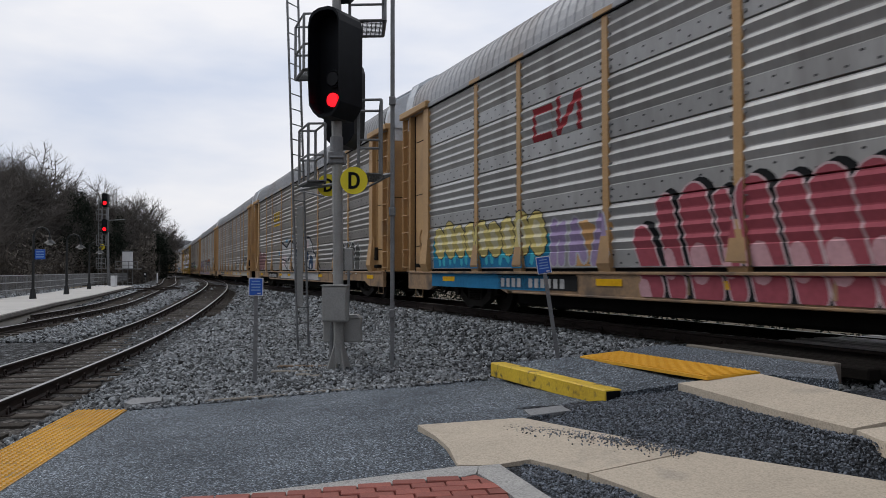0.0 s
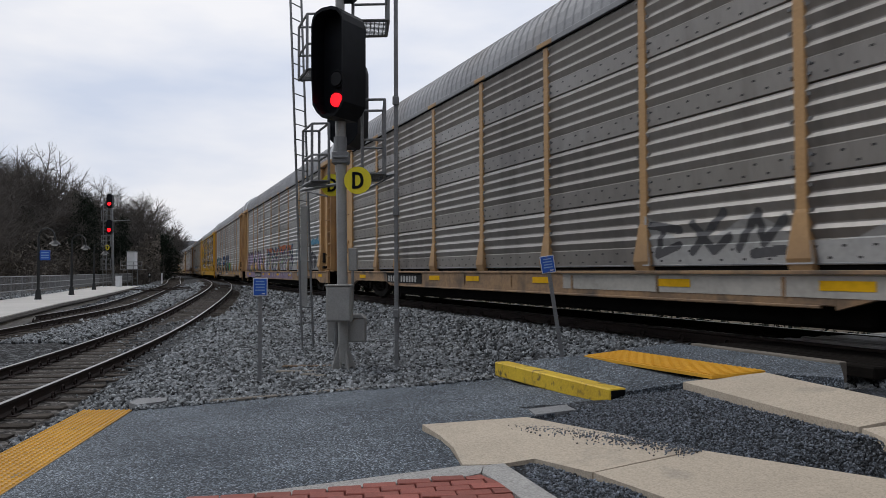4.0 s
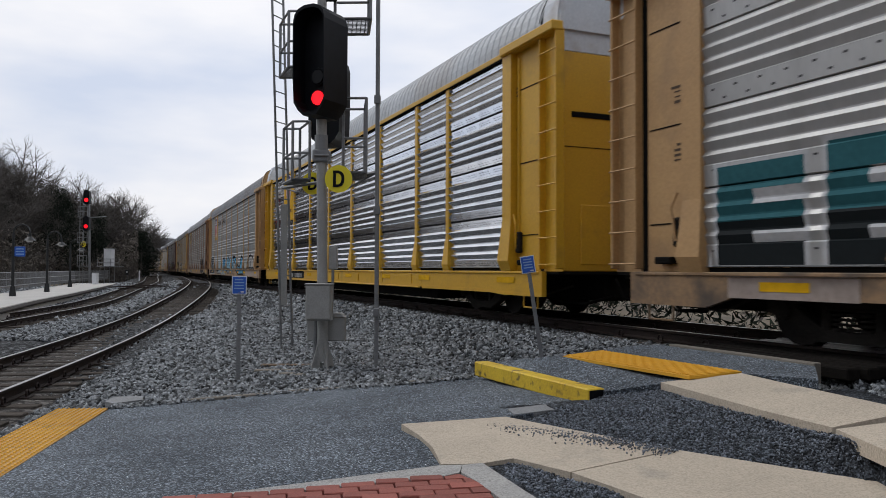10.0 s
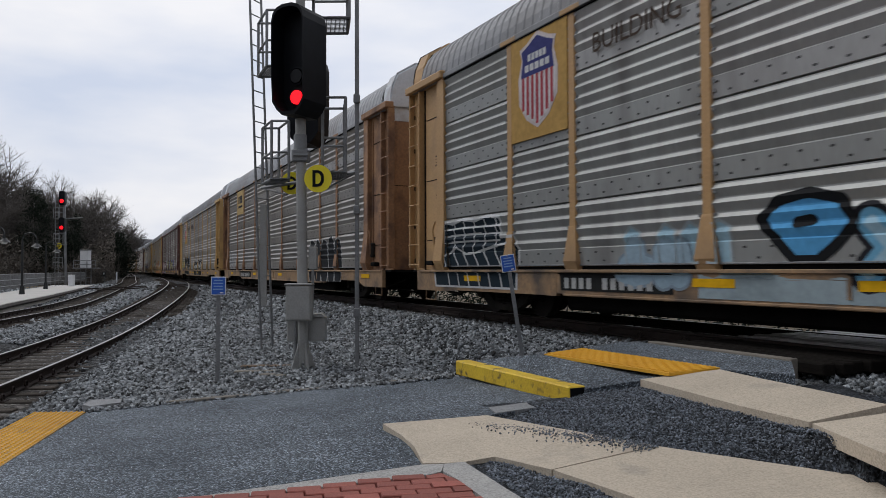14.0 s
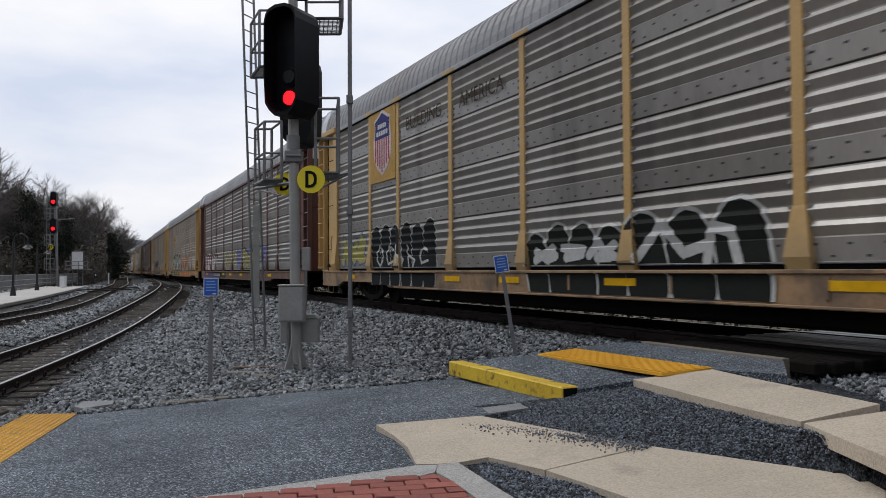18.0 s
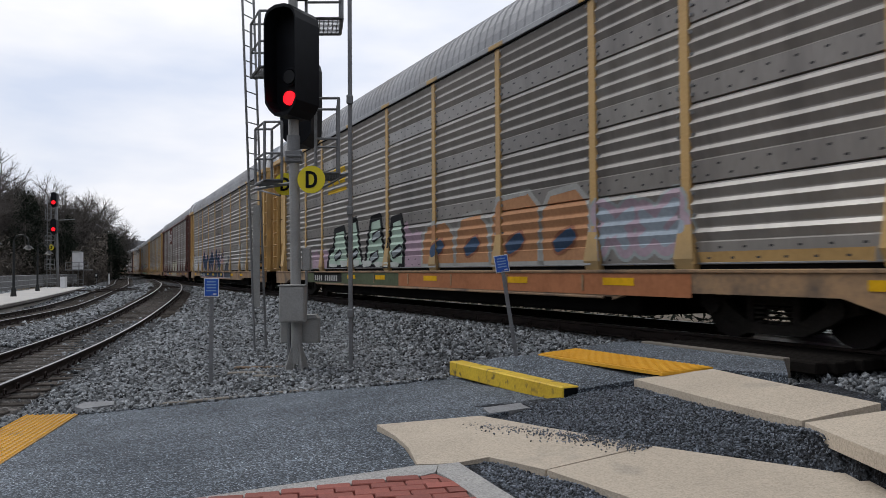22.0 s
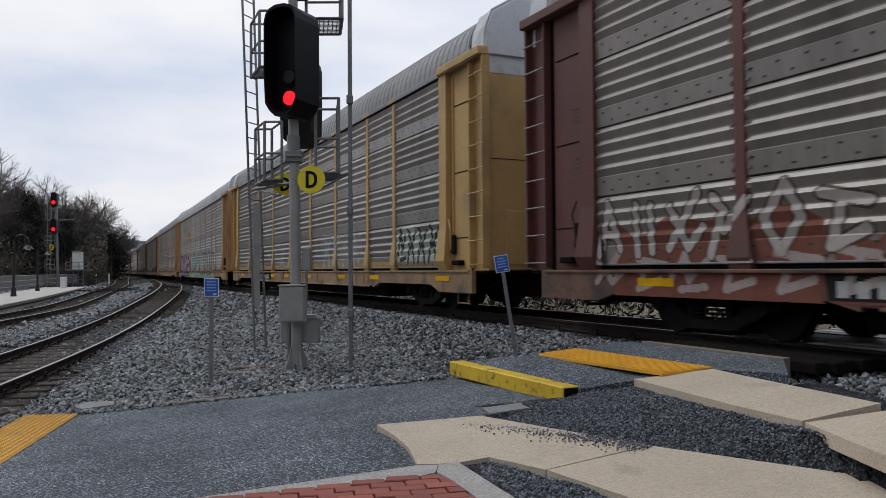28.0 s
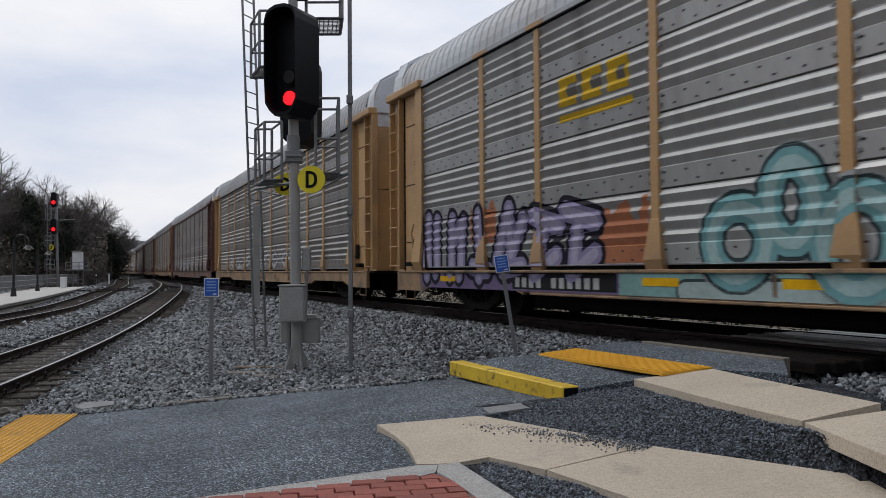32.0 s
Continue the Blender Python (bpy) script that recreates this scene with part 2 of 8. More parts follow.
SCREEN = dict(
    silver=screen_metal("clean_galvanised_screen", (0.80, 0.81, 0.83), (0.70, 0.71, 0.73), (0.60, 0.61, 0.63), 0.17, 1.0),
    grey=screen_metal("galvanised_screen", (0.42, 0.42, 0.415), (0.34, 0.34, 0.335), (0.25, 0.245, 0.235), 0.34, 0.25),
    slate=screen_metal("slate_grey_screen", (0.32, 0.33, 0.32), (0.25, 0.258, 0.252), (0.18, 0.18, 0.175), 0.45, 0.25),
    zinc=screen_metal("zinc_grey_screen", (0.37, 0.37, 0.365), (0.29, 0.29, 0.285), (0.21, 0.205, 0.20), 0.42, 0.3),
    dull=screen_metal("weathered_screen", (0.30, 0.282, 0.258), (0.225, 0.21, 0.192), (0.14, 0.128, 0.116), 0.34, 0.2),
    dark=screen_metal("grimy_screen", (0.25, 0.231, 0.21), (0.185, 0.17, 0.155), (0.115, 0.103, 0.095), 0.38, 0.2))
# dark tone that paints the shade inside vent holes and sheet grooves
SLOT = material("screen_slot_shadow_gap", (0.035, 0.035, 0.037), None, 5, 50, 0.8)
ROOF_PALE = material("pale_roof_steel", (0.42, 0.44, 0.46), (0.32, 0.335, 0.35), 0.8, 14, 0.45, metal=0.3, jitter=0.15, bump=0.05, stain=(0.3, 0.29, 0.28), stain_scale=0.5)
ROOF = material("roof_steel", (0.29, 0.296, 0.308), (0.21, 0.215, 0.226), 0.8, 14, 0.5, metal=0.3, jitter=0.3, bump=0.05, stain=(0.2, 0.19, 0.185), stain_scale=0.5)
HOOD = material("white_end_hood", (0.62, 0.65, 0.69), (0.5, 0.53, 0.57), 1.5, 20, 0.55, stain=(0.3, 0.26, 0.24), stain_scale=1.5, stain_range=(0.55, 0.75))
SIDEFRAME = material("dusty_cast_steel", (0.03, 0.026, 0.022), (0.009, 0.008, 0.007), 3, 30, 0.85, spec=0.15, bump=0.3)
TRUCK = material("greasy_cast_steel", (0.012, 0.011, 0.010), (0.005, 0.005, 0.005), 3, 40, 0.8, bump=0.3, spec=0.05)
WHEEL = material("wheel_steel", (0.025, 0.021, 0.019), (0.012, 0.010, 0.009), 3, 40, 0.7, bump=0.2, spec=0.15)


# ---- mesh helpers ----
class Geo:
    """Vertices and faces, gathered from simple solids."""

    def __init__(self):
        self.v, self.f = [], []

    def add(self, verts, faces):
        n = len(self.v)
        self.v.extend(tuple(p) for p in verts)
        self.f.extend(tuple(i + n for i in q) for q in faces)
        return self

    def box(self, x, y, z, sx, sy, sz, bevel=0.0, m=None):
        """A box about (x, y, z) with chamfered edges, turned by m about its middle."""
        hx, hy, hz = sx / 2, sy / 2, sz / 2
        if bevel <= 0:
            vs = [Vector((a * hx, b * hy, c * hz)) for c in (-1, 1) for b in (-1, 1) for a in (-1, 1)]
            fs = [(0, 2, 3, 1), (4, 5, 7, 6), (0, 1, 5, 4), (2, 6, 7, 3), (0, 4, 6, 2), (1, 3, 7, 5)]
        else:
            b_ = min(bevel, hx * 0.9, hy * 0.9, hz * 0.9)
            vs, idx = [], {}
            for c in (-1, 1):
                for b in (-1, 1):
                    for a in (-1, 1):
                        for k, q in enumerate(((hx, hy - b_, hz - b_), (hx - b_, hy, hz - b_), (hx - b_, hy - b_, hz))):
                            idx[a, b, c, k] = len(vs)
                            vs.append(Vector((a * q[0], b * q[1], c * q[2])))
            fs = []
            for a in (-1, 1):
                o = (1, 1) if a > 0 else (-1, -1)
                q = [(-1, -1), (1, -1), (1, 1), (-1, 1)]
                q = q if a > 0 else q[::-1]
                fs.append(tuple(idx[a, b, c, 0] for b, c in q))
                fs.append(tuple(idx[b, a, c, 1] for b, c in q[::-1]))
                fs.append(tuple(idx[b, c, a, 2] for b, c in q))
            for a in (-1, 1):
                for b in (-1, 1):
                    e = [(idx[a, b, -1, 0], idx[a, b, -1, 1], idx[a, b, 1, 1], idx[a, b, 1, 0]),
                         (idx[a, -1, b, 0], idx[a, -1, b, 2], idx[a, 1, b, 2], idx[a, 1, b, 0]),
                         (idx[-1, a, b, 1], idx[-1, a, b, 2], idx[1, a, b, 2], idx[1, a, b, 1])]
                    s = a * b
                    fs.append(e[0] if s < 0 else e[0][::-1])
                    fs.append(e[1] if s > 0 else e[1][::-1])
                    fs.append(e[2] if s < 0 else e[2][::-1])
                    for c in (-1, 1):
                        t = (idx[a, b, c, 0], idx[a, b, c, 1], idx[a, b, c, 2])
                        fs.append(t if a * b * c > 0 else t[::-1])
        if m is not None:
            vs = [m @ p for p in vs]
        return self.add([(p[0] + x, p[1] + y, p[2] + z) for p in vs], fs)

    def tube(self, p, q, r, n=8, r2=None):
        """A closed, tapered round bar from p to q."""
        p, q = Vector(p), Vector(q)
        r2 = r if r2 is None else r2
        turn = (q - p).to_track_quat("Z", "Y").to_matrix()
        vs = []
        for c, rr in ((p, r), (q, r2)):
            for i in range(n):
                a = 2 * math.pi * i / n
                vs.append(c + turn @ Vector((math.cos(a) * rr, math.sin(a) * rr, 0)))
        fs = [(i, (i + 1) % n, n + (i + 1) % n, n + i) for i in range(n)]
        fs += [tuple(range(n))[::-1], tuple(range(n, 2 * n))]
        return self.add(vs, fs)

    def pipe(self, points, r, n=8):
        """One bent round bar through the points."""
        pts = [Vector(p) for p in points]
        vs, fs, side = [], [], None
        for i, p in enumerate(pts):
            d = (pts[min(i + 1, len(pts) - 1)] - pts[max(i - 1, 0)]).normalized()
            side = d.orthogonal() if side is None else side - d * side.dot(d)
            side.normalize()
            up = d.cross(side)
            vs += [p + side * r * math.cos(2 * math.pi * k / n) + up * r * math.sin(2 * math.pi * k / n) for k in range(n)]
        for i in range(len(pts) - 1):
            fs += [(i * n + k, i * n + (k + 1) % n, i * n + n + (k + 1) % n, i * n + n + k) for k in range(n)]
        fs += [tuple(range(n))[::-1], tuple(range(len(vs) - n, len(vs)))]
        return self.add(vs, fs)

    def prism(self, outline, z0, z1, m=None):
        """An outline (counter-clockwise, x and y) raised from z0 to z1."""
        n = len(outline)
        vs = [Vector((x, y, z0)) for x, y in outline] + [Vector((x, y, z1)) for x, y in outline]
        fs = [tuple(range(n))[::-1], tuple(range(n, 2 * n))] + [(i, (i + 1) % n, n + (i + 1) % n, n + i) for i in range(n)]
        return self.add([m @ p for p in vs] if m is not None else vs, fs)

    def sweep(self, profile, path, closed=True):
        """A profile (across, up) drawn along a path of (place, across) pairs."""
        k = len(profile)
        vs = [Vector(p) + Vector(a) * w + Vector((0, 0, h)) for p, a in path for w, h in profile]
        fs = []
        last = k if closed else k - 1
        for i in range(len(path) - 1):
            for j in range(last):
                a, b = i * k + j, i * k + (j + 1) % k
                fs.append((a, b, b + k, a + k))
        if closed:
            fs += [tuple(range(k))[::-1], tuple(range((len(path) - 1) * k, len(path) * k))]
        return self.add(vs, fs)

    def mesh(self, name, mat, smooth=False):
        me = bpy.data.meshes.new(name)
        me.from_pydata(self.v, [], self.f)
        me.materials.append(mat)
        if smooth:
            me.polygons.foreach_set("use_smooth", [True] * len(me.polygons))
        me.update()
        return me


def part(name, geo, mat, parent=None, label="", smooth=False):
    """One mesh object, under a thing or a part of it. geo: a Geo, or a mesh to share."""
    me = geo if isinstance(geo, bpy.types.Mesh) else geo.mesh(name, mat, smooth)
    ob = new(name, me)
    if parent is not None:
        ob.parent = parent
    return tagged(ob, label)


def thing(name, label, category, m=None, group="", kind=""):
    ob = new(name)
    ob.empty_display_size = 0.2
    if m is not None:
        ob.matrix_basis = m
    return tagged(ob, label, category, group, kind)


# ---- plan: the lines of the three tracks ----
def heading(s):
    if s < 0:
        return radians(26.03)
    if s < 200:
        return radians(23.8 + 2.23e-4 * (s - 100) ** 2)
    return radians(max(14.0, 26.03 - 0.03 * (s - 200)))


STEP = 0.5
LINE = []                                     # (s, x, y, heading) along the middle of the freight track
_x, _y = 4.92 + 1.53 * math.cos(heading(0)), 6.0 + 1.53 * math.sin(heading(0))
_s = -60.0
_x, _y = _x + 60 * math.sin(heading(0)), _y - 60 * math.cos(heading(0))
while _s < 520:
    LINE.append((_s, _x, _y, heading(_s)))
    h = heading(_s + STEP / 2)
    _x, _y, _s = _x - math.sin(h) * STEP, _y + math.cos(h) * STEP, _s + STEP
LINE_NP = np.array(LINE)


def on_line(s, u=0.0):
    """Plan place at s along the freight track, u metres to the camera's side of its middle; and the heading there."""
    x, y, h = (float(np.interp(s, LINE_NP[:, 0], LINE_NP[:, i])) for i in (1, 2, 3))
    return x - u * math.cos(h), y - u * math.sin(h), h


def beside(x, y):
    """How far (x, y) lies to the camera's side of the freight track, near the crossing."""
    return float(-((x - 6.295) * math.cos(radians(26.03)) + (y - 6.671) * math.sin(radians(26.03))))


def smooth_step(a, b, x):
    t = np.clip((x - a) / (b - a), 0, 1)
    return t * t * (3 - 2 * t)


def low(y):
    """Height of the ballast between the tracks: it climbs to the junction."""
    return -0.90 + 0.62 * smooth_step(24, 62, y)


def curve_through(knots, step=0.6):
    """A smooth line (Catmull-Rom) through x, y, z knots: places and the way across."""
    k = [Vector(p) for p in knots]
    k = [k[0] * 2 - k[1]] + k + [k[-1] * 2 - k[-2]]
    pts = []
    for a, b, c, d in zip(k, k[1:], k[2:], k[3:]):
        n = max(2, int((c - b).length / step))
        for i in range(n):
            t = i / n
            pts.append(0.5 * ((2 * b) + (c - a) * t + (2 * a - 5 * b + 4 * c - d) * t * t + (3 * b - a - 3 * c + d) * t ** 3))
    pts.append(k[-2])
    path = []
    for i, p in enumerate(pts):
        w = pts[min(i + 1, len(pts) - 1)] - pts[max(i - 1, 0)]
        across = Vector((w.y, -w.x, 0)).normalized()
        path.append((p, across))
    return path


FREIGHT = []
for i in range(0, 400):
    x, y, h = on_line(-22 + i * 1.0)
    FREIGHT.append((Vector((x, y, 0.0)), Vector((math.cos(h), math.sin(h), 0))))
MIDDLE_TRACK = curve_through([(-5.2, 1.0, -0.74), (-6.6, 8.0, -0.74), (-8.15, 15.3, -0.74), (-9.75, 21.6, -0.74), (-11.7, 28.6, -0.70), (-14.0, 37.2, -0.46),
                              (-17.4, 48.5, -0.24), (-23.2, 65.0, -0.12), (-30.2, 82.5, -0.06), (-37.0, 99.0, -0.03)])
FAR_TRACK = curve_through([(-11.8, 6.0, -0.76), (-13.6, 15.5, -0.76), (-16.0, 26.2, -0.76), (-17.8, 33.6, -0.76), (-20.3, 41.7, -0.74), (-27.0, 60.5, -0.62),
                           (-33.4, 79.0, -0.42), (-42.5, 101.0, -0.22), (-57.0, 136.0, -0.1), (-75.0, 176.0, -0.05)])


# ---- ground, ballast and tracks ----
def points_of(path):
    return np.array([p[:] for p, _ in path])


TRACK_PTS = [points_of(MIDDLE_TRACK), points_of(FAR_TRACK)]


def bed(x, y):
    """Height of the ballast at arrays x, y."""
    x, y = np.asarray(x, float), np.asarray(y, float)
    num, den, dug = 0.0, 0.0, np.full(x.shape, 1e9)
    for pts in TRACK_PTS:
        d2 = np.full(x.shape, 1e9)
        z = np.zeros(x.shape)
        for p in pts[::2]:
            q = (x - p[0]) ** 2 + (y - p[1]) ** 2
            z = np.where(q < d2, p[2], z)
            d2 = np.minimum(d2, q)
        dug = np.minimum(dug, d2)
        w = 1 / (d2 + 0.6) ** 1.5
        num, den = num + w * (z - 0.19), den + w
    zl = num / den - 0.075 * smooth_step(1.75, 1.4, np.sqrt(dug))       # the ties lie bare
    du = np.full(x.shape, 1e9)
    side = np.zeros(x.shape)
    for s, px, py, h in LINE[::2]:
        q = (x - px) ** 2 + (y - py) ** 2
        u = -((x - px) * math.cos(h) + (y - py) * math.sin(h))
        side = np.where(q < du, u, side)
        du = np.minimum(du, q)
    zl = zl + 0.27 * smooth_step(10.5, 5.0, side) * (1 - smooth_step(18, 34, y))
    bank = -0.22 - np.maximum(0, np.abs(side) - 1.9) * 0.42
    z = np.maximum(zl, bank)
    return np.where(side < 0, np.maximum(bank, -1.3), z)


def sheet(xs, ys, height):
    g = Geo()
    X, Y = np.meshgrid(xs, ys)
    Z = height(X, Y)
    n, k = len(ys), len(xs)
    g.v = [tuple(p) for p in np.stack([X, Y, Z], -1).reshape(-1, 3).tolist()]
    g.f = [(j * k + i, j * k + i + 1, (j + 1) * k + i + 1, (j + 1) * k + i) for j in range(n - 1) for i in range(k - 1)]
    return g


def terrain(X, Y):
    d = np.hypot(X, Y)
    hill = 26 * smooth_step(420, 1100, d) * (0.7 + 0.3 * np.sin(X * 0.004 + 1) * np.cos(Y * 0.003))
    slope = 4.0 * smooth_step(46, 120, -X - 0.32 * Y + 10) * smooth_step(20, 60, Y)
    return -1.15 + hill + slope


edge = np.concatenate([-np.geomspace(2500, 130, 18), np.linspace(-120, 120, 61), np.geomspace(130, 2500, 18)])
ground = tagged(part("ground", sheet(edge, edge, terrain), GRASS, None, smooth=True), "brown winter earth with dead grass around the tracks", "ground", kind="structure")

xs = np.concatenate([np.linspace(-95, -32, 40), np.linspace(-31, 14, 120), np.linspace(15, 40, 12)])
ys = np.concatenate([np.linspace(-12, 4, 10), np.linspace(4.4, 40, 110), np.linspace(41, 220, 110)])


def bed_strip(X, Y):
    z = bed(X, Y)
    left = np.interp(Y, FAR_PTS[:, 1], FAR_PTS[:, 0]) - 2.6
    return np.where(X < left, np.maximum(z - (left - X) * 0.4, -1.6), z)


FAR_PTS = TRACK_PTS[1]
ballast = tagged(part("ballast_bed", sheet(xs, ys, bed_strip), BALLAST_BED, None, smooth=True), "grey crushed-stone ballast spread round all three tracks", "ballast", kind="structure")

RAIL_PROFILE = [(-0.036, -0.004), (-0.036, -0.04), (-0.012, -0.055), (-0.012, -0.135), (-0.072, -0.155), (-0.072, -0.172),
                (0.072, -0.172), (0.072, -0.155), (0.012, -0.135), (0.012, -0.055), (0.036, -0.04), (0.036, -0.004)]
HEAD_PROFILE = [(-0.03, -0.004), (0.03, -0.004), (0.026, 0.0), (-0.026, 0.0)]


def build_track(label, path, near, gauge=1.505):
    """Rails and ties along a path; near: the stretch of it whose ties are single parts."""
    track = thing("railway_track", label, "railway track", kind="structure")
    for side in (-1, 1):
        shifted = [(p + a * side * gauge / 2, a) for p, a in path]
        rail = part("rail", Geo().sweep(RAIL_PROFILE, shifted), RAIL, track)
        part("railhead", Geo().sweep(HEAD_PROFILE, shifted), RAILHEAD, rail, "wheel-polished running surface")
    strip = [(p - Vector((0, 0, 0.2)), a) for p, a in path if p.y < 150]
    part("track_bed", Geo().sweep([(-1.6, -0.09), (-1.3, -0.012), (-0.7, 0.006), (0.7, 0.006), (1.3, -0.012), (1.6, -0.09)], strip, False), DIRTY_BED, track, "sooty brown fines between the ties")
    tie_mesh = Geo().box(0, 0, 0, 2.6, 0.225, 0.18, 0.012).mesh("tie", TIE)
    plate_mesh = Geo().box(0, 0, 0, 0.34, 0.2, 0.025, 0.006)
    for k in (-1, 1):                             # spring clips hold the rail's foot
        plate_mesh.pipe([(k * 0.115, 0.055 * math.cos(a), 0.055 + 0.05 * math.sin(a)) for a in [i * math.pi / 4 for i in range(9)]], 0.014, 5)
    plate_mesh = plate_mesh.mesh("tie_plate", RAIL)
    far = Geo()
    run, i, gap = 0.0, 0, 0.0
    rnd = random.Random(5)
    for (p, a), (q, _) in zip(path, path[1:]):
        run += (q - p).length
        if run < gap:
            continue
        gap += 0.56
        m = Matrix.Translation(p + Vector((0, 0, -0.27))) @ Matrix.Rotation(math.atan2(a.y, a.x) + rnd.uniform(-0.02, 0.02), 4, "Z")
        if near[0] < p.y < near[1]:
            tie = part("tie", tie_mesh, TIE, track)
            tie.matrix_basis = m @ Matrix.Translation((rnd.uniform(-0.06, 0.06), 0, rnd.uniform(-0.008, 0.008)))
            for side in (-1, 1):
                plate = part("tie_plate", plate_mesh, RAIL, tie)
                plate.matrix_basis = Matrix.Translation((side * gauge / 2, 0, 0.094))
        elif p.y < 130:
            far.box(p.x, p.y, p.z - 0.27, 2.6, 0.225, 0.18, 0, m.to_3x3())
    if far.v:
        tagged(part("ties", far, TIE, track, "weathered timber ties"), kind="stuff")
    return track


build_track("freight track with rusty rails and polished heads on ballast", FREIGHT, (3, 22))
build_track("curved main track of rusty rails on weathered timber ties", MIDDLE_TRACK, (9, 40), 1.48)
build_track("far curved track beside the station platform", FAR_TRACK, (24, 40), 1.48)


# ---- the train ----
CAR = 28.9                                     # coupled length
POSTS = (-9.1, -7.15, -4.26, -1.41, 1.41, 4.26, 7.15, 9.1)
ENDS = 11.84                                   # where the screens end
HALF, WIDE = 13.78, 1.52
INSET = 0.048                                   # rib tops lie flush with the posts
SILL_LOW, SILL_TOP, EAVE, CROWN = 0.45, 0.88, 5.08, 6.17
SHEETS, FLOOR_Z = 4, 0.945
SHEET_TALL = (EAVE - 0.02 - FLOOR_Z) / SHEETS


def screen_profile(clean):
    """Height and depth of a side screen: four pressed sheets, each of a flat band under four ribs; the newer make is
    flat above the ribs too, with wider closed grooves, coloured dark as shade, between the sheets.
    """
    prof = []
    foot, pitch = (0.165, 0.168) if clean else (0.275, 0.18)
    gap = 0.034 if clean else 0.014
    for i in range(SHEETS):
        b = FLOOR_Z + i * SHEET_TALL
        prof += [(b, 0.0), (b + 0.008, 0.018), (b + foot, 0.032 if not clean else 0.026)]
        for k in range(4):
            c = b + foot + 0.012 + pitch * (k + 0.5)
            crest, out_ = (0.08, 0.056) if clean else (0.12, 0.050)
            prof += [(c - pitch * 0.47, 0.012), (c + pitch * (crest - 0.1), out_ - 0.006), (c + pitch * crest, out_), (c + pitch * 0.42, 0.012)]
        prof += [(b + SHEET_TALL - gap - 0.004, 0.010), (b + SHEET_TALL - gap, -0.06), (b + SHEET_TALL - 0.002, -0.06)]
    return prof


SCREEN_PROFILE, CLEAN_PROFILE = screen_profile(False), screen_profile(True)
PROFILE_NP = np.array(SCREEN_PROFILE)


def screen_mesh(x0, x1, mat, other, clean, side=1):
    g = Geo()
    prof = CLEAN_PROFILE if clean else SCREEN_PROFILE
    line = np.array(prof)
    k = len(prof)
    for x in (x0, x1):
        for z, d in prof:
            g.v.append((x, side * (WIDE - INSET + d), z))
    for j in range(k - 1):
        q = (j, j + 1, k + j + 1, k + j)
        g.f.append(q if side < 0 else q[::-1])
    plain = len(g.f)
    # flat dark quads put the shade of vent holes into colour along each flat band: round punches in pairs of rows, or
    # fine dashes on the newer make
    rows = ((0.045, 0.0), (0.09, 0.5), (0.86, 0.0), (0.905, 0.5)) if clean else ((0.075, 0.0), (0.2, 0.5))
    n = max(3, round((x1 - x0) / (0.13 if clean else 0.42)))
    w, h = (0.032, 0.006) if clean else (0.027, 0.013)
    for i in range(SHEETS):
        for row, off in rows:
            z = FLOOR_Z + SHEET_TALL * (i + row)
            for j in range(n):
                if clean and j % 5 == 4:
                    continue
                x = x0 + (j + 0.25 + off) * (x1 - x0) / (n + 0.2)
                y = WIDE - INSET + float(np.interp(z, line[:, 0], line[:, 1])) + 0.003
                m = len(g.v)
                g.v += [(x + w, y, z - h), (x - w, y, z - h), (x - w, y, z + h), (x + w, y, z + h)]
                g.f.append((m, m + 1, m + 2, m + 3))
    me = g.mesh("screen_panel", mat)
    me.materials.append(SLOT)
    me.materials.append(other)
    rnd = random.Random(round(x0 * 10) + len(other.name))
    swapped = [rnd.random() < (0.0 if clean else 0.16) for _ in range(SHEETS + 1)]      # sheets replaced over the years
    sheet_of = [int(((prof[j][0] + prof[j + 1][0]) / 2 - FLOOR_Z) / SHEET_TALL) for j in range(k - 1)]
    # grooves between sheets take the painted shade tone as well
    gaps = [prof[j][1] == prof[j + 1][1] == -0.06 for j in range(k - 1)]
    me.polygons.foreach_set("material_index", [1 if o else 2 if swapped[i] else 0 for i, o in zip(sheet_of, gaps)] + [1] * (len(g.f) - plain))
    return me


def clip_strip(mat):
    """The bolts that clamp the sheets beside a post."""
    g = Geo()
    for i in range(SHEETS):
        for dz in (0.1, 0.22, 0.62, 0.9):
            for dx in (-0.13, 0.13):
                g.box(dx, WIDE - 0.035, FLOOR_Z + SHEET_TALL * i + dz, 0.035, 0.07, 0.04)
    return g.mesh("clip_strip", mat)


def loft(g, sections):
    """A solid through rectangles (z, half width, back, front)."""
    n = len(g.v)
    for z, w, y0, y1 in sections:
        g.v += [(-w, y0, z), (w, y0, z), (w, y1, z), (-w, y1, z)]
    for i in range(len(sections) - 1):
        a = n + 4 * i
        g.f += [(a + j, a + 4 + j, a + 4 + (j + 1) % 4, a + (j + 1) % 4) for j in range(4)]
    a = n + 4 * (len(sections) - 1)
    g.f += [(n, n + 1, n + 2, n + 3), (a + 3, a + 2, a + 1, a)]
    return g


